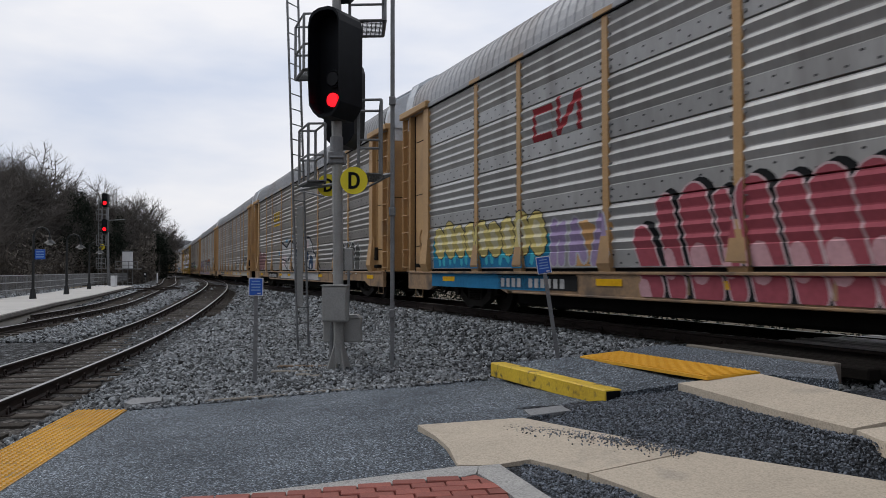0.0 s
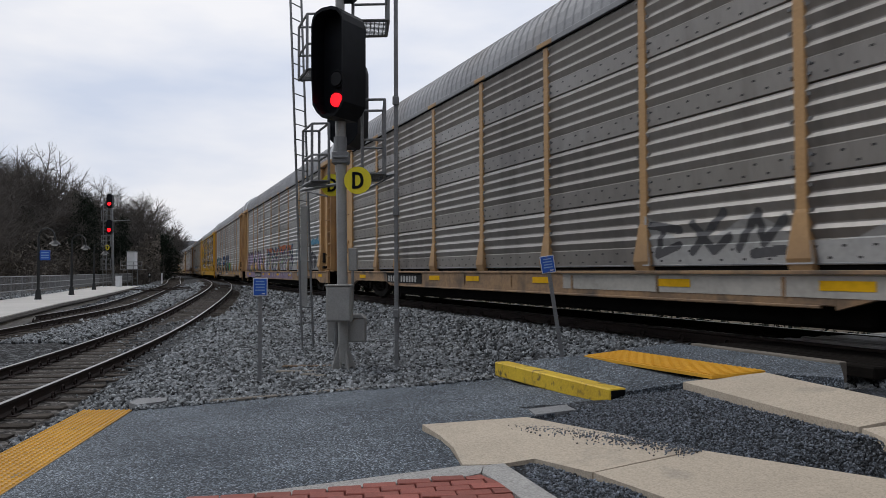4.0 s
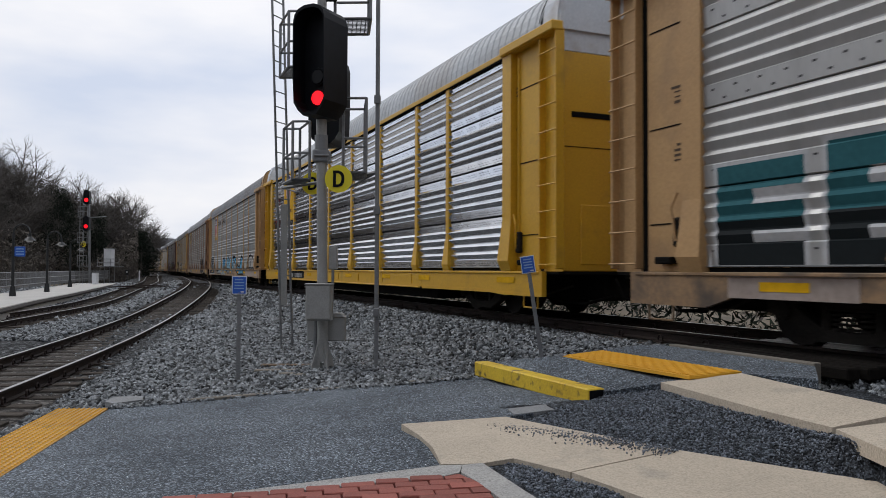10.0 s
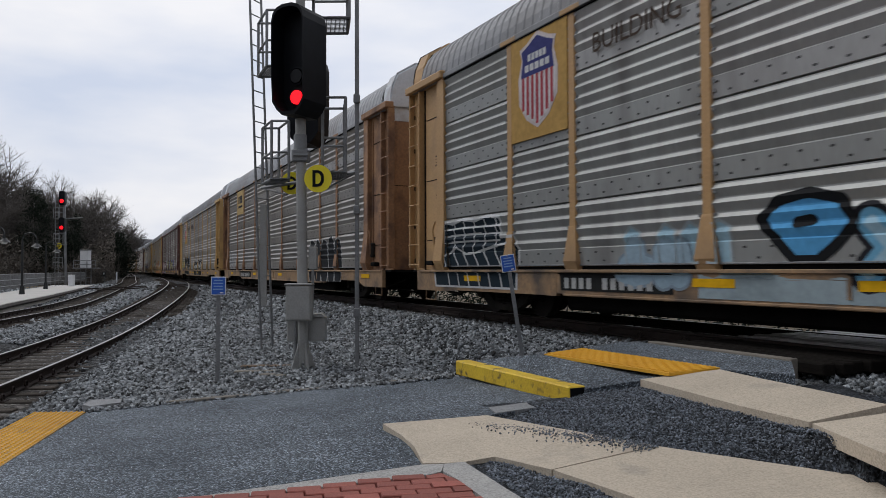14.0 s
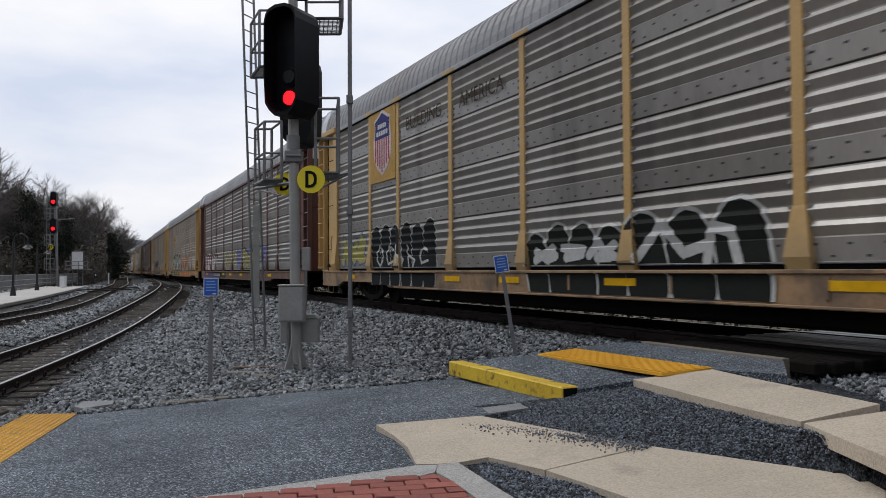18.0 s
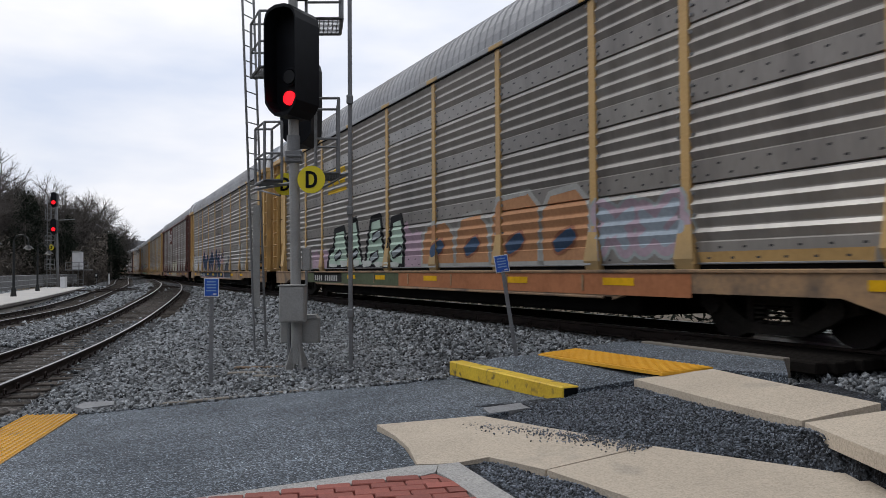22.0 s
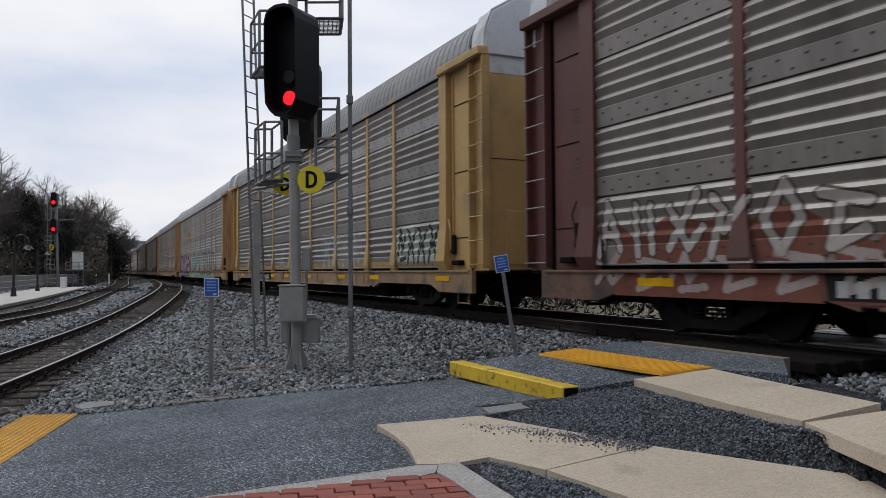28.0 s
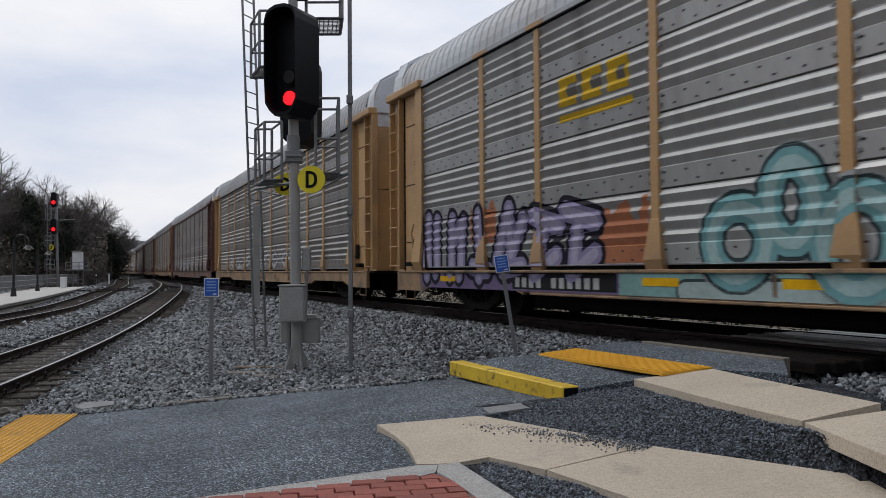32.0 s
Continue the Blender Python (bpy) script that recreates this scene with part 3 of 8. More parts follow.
def post_mesh(mat, side=1):
    g = Geo()
    y = side * (WIDE - 0.025)
    g.box(0, y, (SILL_TOP + EAVE) / 2 + 0.25, 0.17, 0.062, EAVE - SILL_TOP - 0.55, 0.012)
    g.box(0, side * (WIDE - 0.005), EAVE - 0.02, 0.56, 0.09, 0.1, 0.015)
    # flared foot that kicks out over the sill
    b = side * (WIDE - 0.07)
    loft(g, [(SILL_TOP - 0.01, 0.16, b, side * (WIDE + 0.02)), (SILL_TOP + 0.14, 0.175, b, side * (WIDE + 0.065)), (SILL_TOP + 0.66, 0.095, b, side * (WIDE + 0.014)), (SILL_TOP + 0.70, 0.086, b, side * (WIDE + 0.006))])
    return g.mesh("side_post", mat)


def roof_profile():
    half = [(1.50, EAVE), (1.475, EAVE + 0.25), (1.42, EAVE + 0.46), (1.33, EAVE + 0.65), (1.2, EAVE + 0.80), (1.0, EAVE + 0.94), (0.75, EAVE + 1.035), (0.4, EAVE + 1.08)]
    return [(-y, z) for y, z in half] + [(0.0, CROWN)] + half[::-1]


def add_wheelset(x, parent):
    g = Geo()
    for side in (-1, 1):
        g.tube((0, side * 0.68, 0), (0, side * 0.81, 0), 0.42, 20)
        g.tube((0, side * 0.66, 0), (0, side * 0.69, 0), 0.45, 20)
        g.tube((0, side * 0.8, 0), (0, side * 0.84, 0), 0.16, 10)
    g.tube((0, -1.02, 0), (0, 1.02, 0), 0.075, 8)
    return g


def build_car(scheme, screens):
    """One covered auto-carrier wagon, 27 m long, standing on its rails at the origin; x runs along it, y to the camera's side."""
    paint, screen = YELLOW_CAR[scheme], SCREEN[screens]
    flat = paint if scheme == "bright" else YELLOW_CAR["soot" if scheme == "brown" else "rust"]
    roofing = ROOF_PALE if screens in ("silver", "zinc") else ROOF
    car = thing("auto_rack_wagon", "", "railway wagon")
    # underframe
    # sill hung extra low so the space beneath stays dark
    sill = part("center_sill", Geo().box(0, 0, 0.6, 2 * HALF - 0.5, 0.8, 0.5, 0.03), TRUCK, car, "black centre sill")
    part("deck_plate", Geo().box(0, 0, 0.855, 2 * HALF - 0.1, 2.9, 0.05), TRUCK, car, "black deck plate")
    # near-black block added to deepen the shade between the trucks
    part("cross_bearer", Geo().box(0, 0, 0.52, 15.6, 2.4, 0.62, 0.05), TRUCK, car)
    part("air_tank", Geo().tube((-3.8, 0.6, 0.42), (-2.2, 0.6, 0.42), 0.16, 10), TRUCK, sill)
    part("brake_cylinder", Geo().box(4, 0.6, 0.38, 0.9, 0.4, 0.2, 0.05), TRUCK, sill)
    part("brake_pipe", Geo().pipe([(-7.2, 1.0, 0.42), (-1.5, 1.0, 0.38), (3.0, 1.0, 0.42), (7.4, 1.0, 0.38)], 0.025, 6), SIDEFRAME, sill)
    for e in (-1, 1):                             # rods, hoses and steps below the ends
        part("brake_rod", Geo().pipe([(e * 11.2, 1.15, 0.62), (e * 11.8, 1.2, 0.38), (e * 12.6, 1.15, 0.42), (e * 13.3, 0.9, 0.62)], 0.022, 6), SIDEFRAME, sill)
        part("air_hose", Geo().pipe([(e * 12.2, 0.7, 0.62), (e * 12.6, 0.75, 0.33), (e * 13.3, 0.6, 0.3), (e * 13.8, 0.35, 0.45)], 0.03, 6), TRUCK, sill)
        part("step", Geo().pipe([(e * 12.5, WIDE - 0.08, 0.5), (e * 12.5, WIDE - 0.08, 0.22), (e * 13.0, WIDE - 0.08, 0.22), (e * 13.0, WIDE - 0.08, 0.5)], 0.018, 6), flat, sill, "sill step")
    notch = 0.01 if scheme == "bright" or screens == "slate" else 0.13          # older sills are cut away over the trucks
    for side in (1, -1):
        g = Geo()
        y = side * (WIDE - 0.03)
        g.box(0, y, (SILL_LOW + SILL_TOP) / 2 + 0.02, 15.2, 0.09, SILL_TOP - SILL_LOW - 0.04, 0.012)
        for e in (-1, 1):
            g.prism([(7.6, SILL_LOW), (8.1, SILL_LOW + notch), (11.3, SILL_LOW + notch), (11.8, SILL_LOW - 0.02), (13.3, SILL_LOW - 0.02), (13.3, SILL_TOP), (7.6, SILL_TOP)],
                    -0.045, 0.045, Matrix.Translation((0, y, 0)) @ Matrix.Diagonal((e, 1, 1, 1)) @ Matrix.Rotation(radians(90), 4, "X"))
        g.box(0, y + side * 0.04, SILL_TOP - 0.02, 2 * HALF - 1.2, 0.06, 0.05, 0.01)
        g.box(0, y + side * 0.035, SILL_LOW + 0.03, 14.8, 0.05, 0.04, 0.01)
        for i in range(-6, 3, 2):
            g.box(i * 1.15, y + side * 0.05, SILL_LOW + 0.24, 0.05, 0.03, 0.24)
        part("side_sill", g, flat, car)
    # side screens and posts
    cuts = (-ENDS,) + POSTS + (ENDS,)
    clean = screens == "silver"
    for a, b in zip(cuts, cuts[1:]):
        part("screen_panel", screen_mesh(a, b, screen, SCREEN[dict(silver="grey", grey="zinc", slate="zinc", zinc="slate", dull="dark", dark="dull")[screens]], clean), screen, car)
    far = Geo()
    k = len(SCREEN_PROFILE)
    far.v = [(x, -(WIDE - INSET + d), z) for x in (-ENDS, ENDS) for z, d in SCREEN_PROFILE]
    far.f = [(j, j + 1, k + j + 1, k + j) for j in range(k - 1)]
    part("screen_wall", far, screen, car)
    rung_mesh = Geo().tube((-0.31, 0, 0), (0.31, 0, 0), 0.014, 6).mesh("rung", GALV if scheme == "brown" else paint)
    pm, pf, bm_ = post_mesh(paint), post_mesh(paint, -1), clip_strip(GALV)
    for x in POSTS:
        post = part("side_post", pm, paint, car)
        post.location = (x, 0, 0)
        tagged(part("clip_strip", bm_, GALV, post, "bolts and clips along the post"), kind="stuff")
        part("side_post", pf, paint, car).location = (x, 0, 0)
    # dark box painting the shade in the gap between screens and sill, and the pale lip over it
    part("sill_gap", Geo().box(0, 0, SILL_TOP + 0.03, 2 * ENDS, 2 * WIDE - 0.13, 0.06), SEAM_AND_SHADE, car, "dark filler painting the shaded gap under the screens")
    part("screen_lip", Geo().box(0, WIDE - 0.03, FLOOR_Z + 0.012, 2 * ENDS, 0.03, 0.024, 0.004), GALV, car, "pale steel lip under the screens")
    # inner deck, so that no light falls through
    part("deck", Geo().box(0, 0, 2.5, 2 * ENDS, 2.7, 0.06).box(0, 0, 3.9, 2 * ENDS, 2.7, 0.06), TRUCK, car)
    # plate walls, ladders and doors at the ends
    hooded = paint if screens == "slate" else HOOD
    white_top = 4.72
    tall, mid = EAVE - SILL_TOP, (SILL_TOP + EAVE) / 2
    for e in (-1, 1):
        for side in (1, -1):
            y = side * (WIDE - 0.10)
            plate = part("end_panel", Geo().box(e * (ENDS + 0.78), y - side * 0.03, mid, 0.86, 0.06, tall, 0.01), paint, car)
            g = Geo()
            loft(g, [(SILL_TOP - 0.02, 0.2, side * (WIDE - 0.12), side * (WIDE + 0.03)), (SILL_TOP + 0.2, 0.22, side * (WIDE - 0.12), side * (WIDE + 0.12)),
                     (SILL_TOP + 0.95, 0.17, side * (WIDE - 0.12), side * (WIDE + 0.035)), (EAVE - 0.05, 0.17, side * (WIDE - 0.12), side * (WIDE + 0.03))])
            g.v = [(p[0] + e * (ENDS + 0.17), p[1], p[2]) for p in g.v]
            part("corner_post", g, paint, car)
            if side > 0:
                part("stiffener", Geo().box(e * (ENDS + 0.46), y + 0.012, mid, 0.05, 0.05, tall - 0.3, 0.01), paint, plate)
                for z in (1.55, 2.9, 4.3):
                    part("panel_seam", Geo().box(e * (ENDS + 0.82), y + 0.003, z, 0.66, 0.012, 0.018), SEAM_AND_SHADE, plate, "dark seam")
                latch = part("latch_box", Geo().box(e * (ENDS + 0.52), y + 0.05, 1.42, 0.13, 0.12, 0.4, 0.03), SIDEFRAME, plate, "dark latch gear")
                part("latch_handle", Geo().pipe([(e * (ENDS + 0.5), y + 0.11, 1.3), (e * (ENDS + 0.56), y + 0.14, 1.75), (e * (ENDS + 0.45), y + 0.13, 1.95)], 0.02, 6), paint, latch)
                part("tie_bracket", Geo().box(e * (ENDS + 0.75), y + 0.06, SILL_TOP + 0.16, 0.34, 0.16, 0.1, 0.02), TRUCK, plate, "black bracket")
                # the gap's shade is a near-black box
                part("door_gap", Geo().box(e * (ENDS + 1.27), y - 0.04, mid, 0.12, 0.05, tall, 0.0), SEAM_AND_SHADE, car, "dark filler painting the shaded gap beside the end door")
            g = Geo()
            for x in (ENDS + 1.36, HALF - 0.03):
                g.box(e * x, y + side * 0.03, mid + 0.02, 0.055, 0.18, tall - 0.05, 0.012)
            g.box(e * (ENDS + 1.64), y - side * 0.02, mid, 0.6, 0.03, tall)
            ladder = part("ladder", g, paint, car)
            for i in range(9 if side > 0 else 0):
                rung = part("rung", rung_mesh, paint, ladder)
                rung.location = (e * (ENDS + 1.65), y + side * 0.12, 1.0 + i * 0.465)
            door = part("end_door", Geo().box(e * (HALF - 0.14), side * 0.715, (SILL_TOP + white_top) / 2, 0.08, 1.4, white_top - SILL_TOP, 0.015), paint, car)
            part("door_top", Geo().box(e * (HALF - 0.14), side * 0.715, (white_top + EAVE) / 2 + 0.03, 0.084, 1.41, EAVE - white_top + 0.06, 0.01), hooded, door, "upper door, painted with the hood")
            part("door_seam", Geo().box(e * (HALF - 0.099), side * 0.715, 3.05, 0.012, 1.38, 0.014), SEAM_AND_SHADE, door, "dark seam")
            part("door_rib", Geo().box(e * (HALF - 0.1), side * 0.62, 1.52, 0.03, 0.72, 1.05, 0.01), paint, door, "raised lower panel")
            if screens in ("grey", "silver") or scheme == "brown":
                part("door_slot", Geo().box(e * (HALF - 0.097), side * 0.715, 3.62, 0.02, 0.9, 0.1), SEAM_AND_SHADE, door, "dark slot")
            if screens == "slate":
                for z in (1.1, 1.9, 2.8, 3.7, 4.5):
                    part("door_hinge", Geo().box(e * (HALF - 0.09), side * 1.33, z, 0.04, 0.22, 0.1, 0.01), SIDEFRAME, door, "dark steel hinge")
        hood = Geo()
        prof = roof_profile()
        half = [(1.47, EAVE), (1.45, EAVE + 0.3), (1.41, EAVE + 0.53), (1.27, EAVE + 0.86), (0.76, EAVE + 1.17)]
        gable = [(-y, z) for y, z in half] + [(0.0, EAVE + 1.22)] + half[::-1]
        for x, k in ((HALF - 0.62, 0.94), (HALF - 0.58, 1.0), (HALF - 0.1, 1.0), (HALF - 0.04, 0.96)):
            hood.v += [(e * x, y * (0.5 + 0.5 * k), EAVE + (z - EAVE) * k) for y, z in gable]
        n = len(gable)
        for r in range(3):
            hood.f += [(r * n + j, r * n + j + 1, r * n + n + j + 1, r * n + n + j) if e < 0 else (r * n + j, r * n + n + j, r * n + n + j + 1, r * n + j + 1) for j in range(n - 1)]
        hood.f.append(tuple(range(3 * n, 4 * n)) if e > 0 else tuple(range(3 * n, 4 * n))[::-1])
        hood = part("roof_hood", hood, hooded, car, "tan end hood of the roof" if screens == "slate" else "whitish end hood of the roof")
        part("hood_trim", Geo().sweep([(-0.03, 0.0), (0.03, 0.0), (0.025, 0.03), (-0.025, 0.03)], [((e * (HALF - 0.1), y, z), (1, 0, 0)) for y, z in gable]), SIDEFRAME if screens == "slate" else hooded, hood)
        part("roof_joint", Geo().sweep([(-0.02, 0.0), (0.02, 0.0), (0.015, 0.025), (-0.015, 0.025)], [((e * (HALF - 0.66), y, z), (1, 0, 0)) for y, z in prof[1:-1]]), SEAM_AND_SHADE, car, "dark joint before the hood")
        for side in (1, -1):
            part("top_rail", Geo().box(e * (ENDS + 0.98), side * (WIDE - 0.01), EAVE + 0.03, 1.95, 0.24, 0.17, 0.02), paint, car)
        coupler = Geo().box(e * (HALF + 0.25), 0, 0.82, 0.7, 0.16, 0.2, 0.03).box(e * (HALF + 0.68), 0.03, 0.82, 0.22, 0.3, 0.28, 0.05)
        coupler.pipe([(e * (HALF + 0.05), 0.35, 0.75), (e * (HALF + 0.3), 0.36, 0.42), (e * (HALF + 0.6), 0.3, 0.4), (e * (HALF + 0.78), 0.2, 0.6)], 0.025, 6)
        part("coupler", coupler, TRUCK, car)
    # roof of corrugated steel
    prof = roof_profile()
    g = Geo()
    n = len(prof)
    rings = []
    x = -(HALF - 0.61)
    while x < HALF - 0.61 - 0.28:
        rings += [(x, 0.0), (x + 0.17, 0.0), (x + 0.20, 1.0), (x + 0.26, 1.0)]
        x += 0.288
    rings.append((HALF - 0.61, 0.0))
    for x, k in rings:
        g.v += [(x, y * (1 + 0.010 * k), z + 0.022 * k * min(1.0, (z - EAVE) * 2)) for y, z in prof]
    g.f = [(r * n + j, r * n + j + 1, r * n + n + j + 1, r * n + n + j) for r in range(len(rings) - 1) for j in range(n - 1)]
    part("roof", g, roofing, car, "grey curved roof of corrugated steel")
    g = Geo()
    for side in (1, -1):
        g.box(0, side * (WIDE - 0.01), EAVE - 0.01, 2 * HALF - 0.5, 0.09, 0.11, 0.012)
    part("eave_rail", g, paint if scheme in ("bright", "brown") else roofing, car)
    # dark strip puts the eave's shade into colour
    part("eave_line", Geo().box(0, WIDE + 0.005, EAVE - 0.075, 2 * ENDS, 0.05, 0.022), SEAM_AND_SHADE, car, "dark strip painting the shade under the eave")
    # two trucks
    for x in (-10.05, 10.05):
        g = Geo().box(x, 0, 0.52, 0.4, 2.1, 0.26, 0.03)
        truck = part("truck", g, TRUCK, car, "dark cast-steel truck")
        for side in (1, -1):
            g = Geo()
            y = side * 1.03
            m = Matrix.Translation((x, y, 0)) @ Matrix.Rotation(radians(90), 4, "X")
            for e in (-1, 1):                     # two triangular halves with open windows, and the spring nest between
                flip = m @ Matrix.Diagonal((e, 1, 1, 1))
                g.prism([(1.15, 0.40), (1.15, 0.58), (0.8, 0.64), (0.34, 0.74), (0.0, 0.76), (0.0, 0.64), (0.36, 0.62), (0.78, 0.5)][::e], -0.07, 0.07, flip)
                g.prism([(0.78, 0.5), (0.36, 0.24), (0.0, 0.22), (0.0, 0.10), (0.42, 0.10), (1.0, 0.36), (1.15, 0.40)][::-e], -0.07, 0.07, flip)
                g.box(x + e * 0.33, y, 0.43, 0.1, 0.14, 0.44, 0.01)
            for d in (-0.18, 0.0, 0.18):
                for k in range(4):
                    g.tube((x + d, y + side * 0.02, 0.235 + k * 0.055), (x + d, y + side * 0.02, 0.262 + k * 0.055), 0.08, 8)
            g.box(x, y - side * 0.02, 0.53, 0.62, 0.16, 0.16, 0.02)
            for d in (-0.89, 0.89):
                g.tube((x + d, y + side * 0.02, 0.43), (x + d, y + side * 0.14, 0.43), 0.12, 10)
                g.box(x + d, y + side * 0.03, 0.5, 0.3, 0.14, 0.16, 0.03)
            part("side_frame", g, SIDEFRAME, truck, "dusty brown side frame")
        for d in (-0.89, 0.89):
            ws = part("wheelset", add_wheelset(0, None), WHEEL, truck)
            ws.location = (x + d, 0, 0.42)
    return car


# colour and screens of each wagon in running order, and a few words on its look
WAGONS = [("tan", "grey", "grey screens, tan posts, pink and teal graffiti"),
          ("tan", "dull", "weathered screens, tan posts, black and white graffiti"),
          ("tan", "dull", "weathered screens, tan posts, faded white graffiti"),
          ("tan", "grey", "grey screens, tan posts, purple and orange graffiti"),
          ("tan", "grey", "grey screens, tan posts, blue and green graffiti"),
          ("bright", "silver", "clean silver screens, bright yellow posts and sill"),
          ("tan", "slate", "slate grey screens, tan posts, long light blue graffiti"),
          ("rusted", "dull", "weathered screens, rusty tan posts, black graffiti"),
          ("pale", "dull", "weathered screens, pale yellow posts, black bubble graffiti"),
          ("brown", "dull", "weathered screens, brown posts, lilac and yellow graffiti"),
          ("pale", "dark", "grimy screens, yellow posts, orange and mint graffiti"),
          ("pale", "dull", "weathered screens, yellow posts, navy and pink graffiti"),
          ("brown", "dark", "grimy screens, brown posts, white stripes on brown"),
          ("pale", "dull", "weathered screens, yellow posts, small white scrawls"),
          ("tan", "zinc", "zinc grey screens, tan posts, purple and teal graffiti"),
          ("tan", "dull", ""), ("brown", "dark", ""), ("rusted", "dull", ""), ("brown", "dull", ""), ("brown", "dark", ""), ("rusted", "dull", ""), ("tan", "dull", ""),
          ("brown", "dark", ""), ("tan", "grey", ""), ("rusted", "dull", ""), ("brown", "dull", ""), ("rusted", "dull", "")]
PROTOTYPES, TRAIN = {}, []
for scheme, screens, words in WAGONS:
    key = scheme, screens
    if key in PROTOTYPES:
        car = copy_thing(PROTOTYPES[key], Matrix())
    else:
        car = PROTOTYPES[key] = build_car(*key)
    tagged(car, "auto-carrier wagon with " + (words or "dull grey screens and painted posts"), group="wagons of the freight train")
    TRAIN.append(car)


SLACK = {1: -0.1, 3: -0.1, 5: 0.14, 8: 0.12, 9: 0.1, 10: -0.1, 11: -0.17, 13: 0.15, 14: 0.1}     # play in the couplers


def lead(t):
    """Where along the track the gap behind the first wagon is."""
    return 17.117 - 12.51 * t - 0.0064 * t * t


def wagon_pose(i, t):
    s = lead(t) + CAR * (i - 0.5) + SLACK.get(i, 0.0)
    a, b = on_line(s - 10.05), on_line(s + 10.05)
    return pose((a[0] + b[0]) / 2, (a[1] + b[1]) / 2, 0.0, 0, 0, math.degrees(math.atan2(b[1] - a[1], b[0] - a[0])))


# ---- spray paint and lettering on the wagons ----
def spans_union(spans):
    out = []
    for a, b in sorted(spans):
        if out and a <= out[-1][1] + 1e-4:
            out[-1][1] = max(out[-1][1], b)
        else:
            out.append([a, b])
    return out


def crossings(poly, z):
    xs = []
    for (x0, z0), (x1, z1) in zip(poly, poly[1:] + poly[:1]):
        if (z0 > z) != (z1 > z):
            xs.append(x0 + (x1 - x0) * (z - z0) / (z1 - z0))
    xs.sort()
    return [(xs[i], xs[i + 1]) for i in range(0, len(xs) - 1, 2)]


def post_width(z):
    return 0.09 if z > SILL_TOP + 0.68 else 0.09 + (SILL_TOP + 0.68 - z) * 0.2


def paint_layer(polys, lift, row=0.021):
    """Thin paint on a wagon's side: outlines (along as seen, up) laid over the ribs, the posts and the sill."""
    g = Geo()
    lo, hi = min(p[1] for q in polys for p in q), max(p[1] for q in polys for p in q)
    lo, hi = max(lo, SILL_LOW + 0.07), min(hi, EAVE - 0.08)
    cuts = sorted({lo, hi} | {z for z, _ in SCREEN_PROFILE if lo < z < hi} | {z for z in (SILL_TOP - 0.0, SILL_TOP + 0.078) if lo < z < hi})
    levels = [cuts[0]]
    for z in cuts[1:]:
        n = max(1, math.ceil((z - levels[-1]) / row))
        a = levels[-1]
        levels += [a + (z - a) * (i + 1) / n for i in range(n)]
    boxes = [(min(p[1] for p in q), max(p[1] for p in q), q) for q in polys]

    def depth(z, on_post):
        if z <= SILL_TOP + 1e-6:
            return WIDE + (0.075 if z > SILL_TOP - 0.05 else 0.02) + lift
        if on_post == 2:
            return WIDE - 0.098 + lift
        if on_post:
            return WIDE + 0.008 + lift + max(0.0, SILL_TOP + 0.68 - z) * 0.07
        if z < SILL_TOP + 0.076:
            return WIDE - 0.02 + lift
        return WIDE - INSET + float(np.interp(z, PROFILE_NP[:, 0], PROFILE_NP[:, 1])) + lift

    for z0, z1 in zip(levels, levels[1:]):
        mid = (z0 + z1) / 2
        if SILL_TOP - 0.045 < mid < SILL_TOP + 0.074:
            continue
        near = [q for a, b, q in boxes if a < mid < b]
        if not near:
            continue
        rows = [spans_union([s for q in near for s in crossings(q, z)]) for z in (z0 + 1e-5, mid, z1 - 1e-5)]
        a, b = (rows[0], rows[2]) if len(rows[0]) == len(rows[2]) == len(rows[1]) else (rows[1], rows[1])
        for (l0, r0), (l1, r1) in zip(a, b):
            marks = [-13.4]
            w = post_width(mid)
            for p in (-ENDS,) + POSTS + (ENDS,):
                marks += [p - w, p + w]
            marks.append(13.4)
            left, right = (l0 + l1) / 2, (r0 + r1) / 2
            for k, (m0, m1) in enumerate(zip(marks, marks[1:])):
                if right <= m0 or left >= m1:
                    continue
                post = k % 2 == 1 or 2 * (abs(m0 + m1) / 2 > ENDS + 0.4)
                q = [max(l0, m0) if left < m0 else l0, min(r0, m1) if right > m1 else r0, min(r1, m1) if right > m1 else r1, max(l1, m0) if left < m0 else l1]
                if q[1] - q[0] < 0.004 and q[2] - q[3] < 0.004:
                    continue
                n = len(g.v)
                d0, d1 = depth(z0 + 1e-6 if z0 > SILL_TOP + 1e-9 else z0, post), depth(z1, post)
                g.v += [(-q[0], d0, z0), (-q[1], d0, z0), (-q[2], d1, z1), (-q[3], d1, z1)]
                g.f.append((n, n + 1, n + 2, n + 3))
    return g


def capsule(x0, z0, x1, z1, r, n=7):
    a = math.atan2(z1 - z0, x1 - x0)
    return [(x0 + r * math.cos(a + math.pi / 2 + math.pi * i / n), z0 + r * math.sin(a + math.pi / 2 + math.pi * i / n)) for i in range(n + 1)] + \
           [(x1 + r * math.cos(a - math.pi / 2 + math.pi * i / n), z1 + r * math.sin(a - math.pi / 2 + math.pi * i / n)) for i in range(n + 1)]


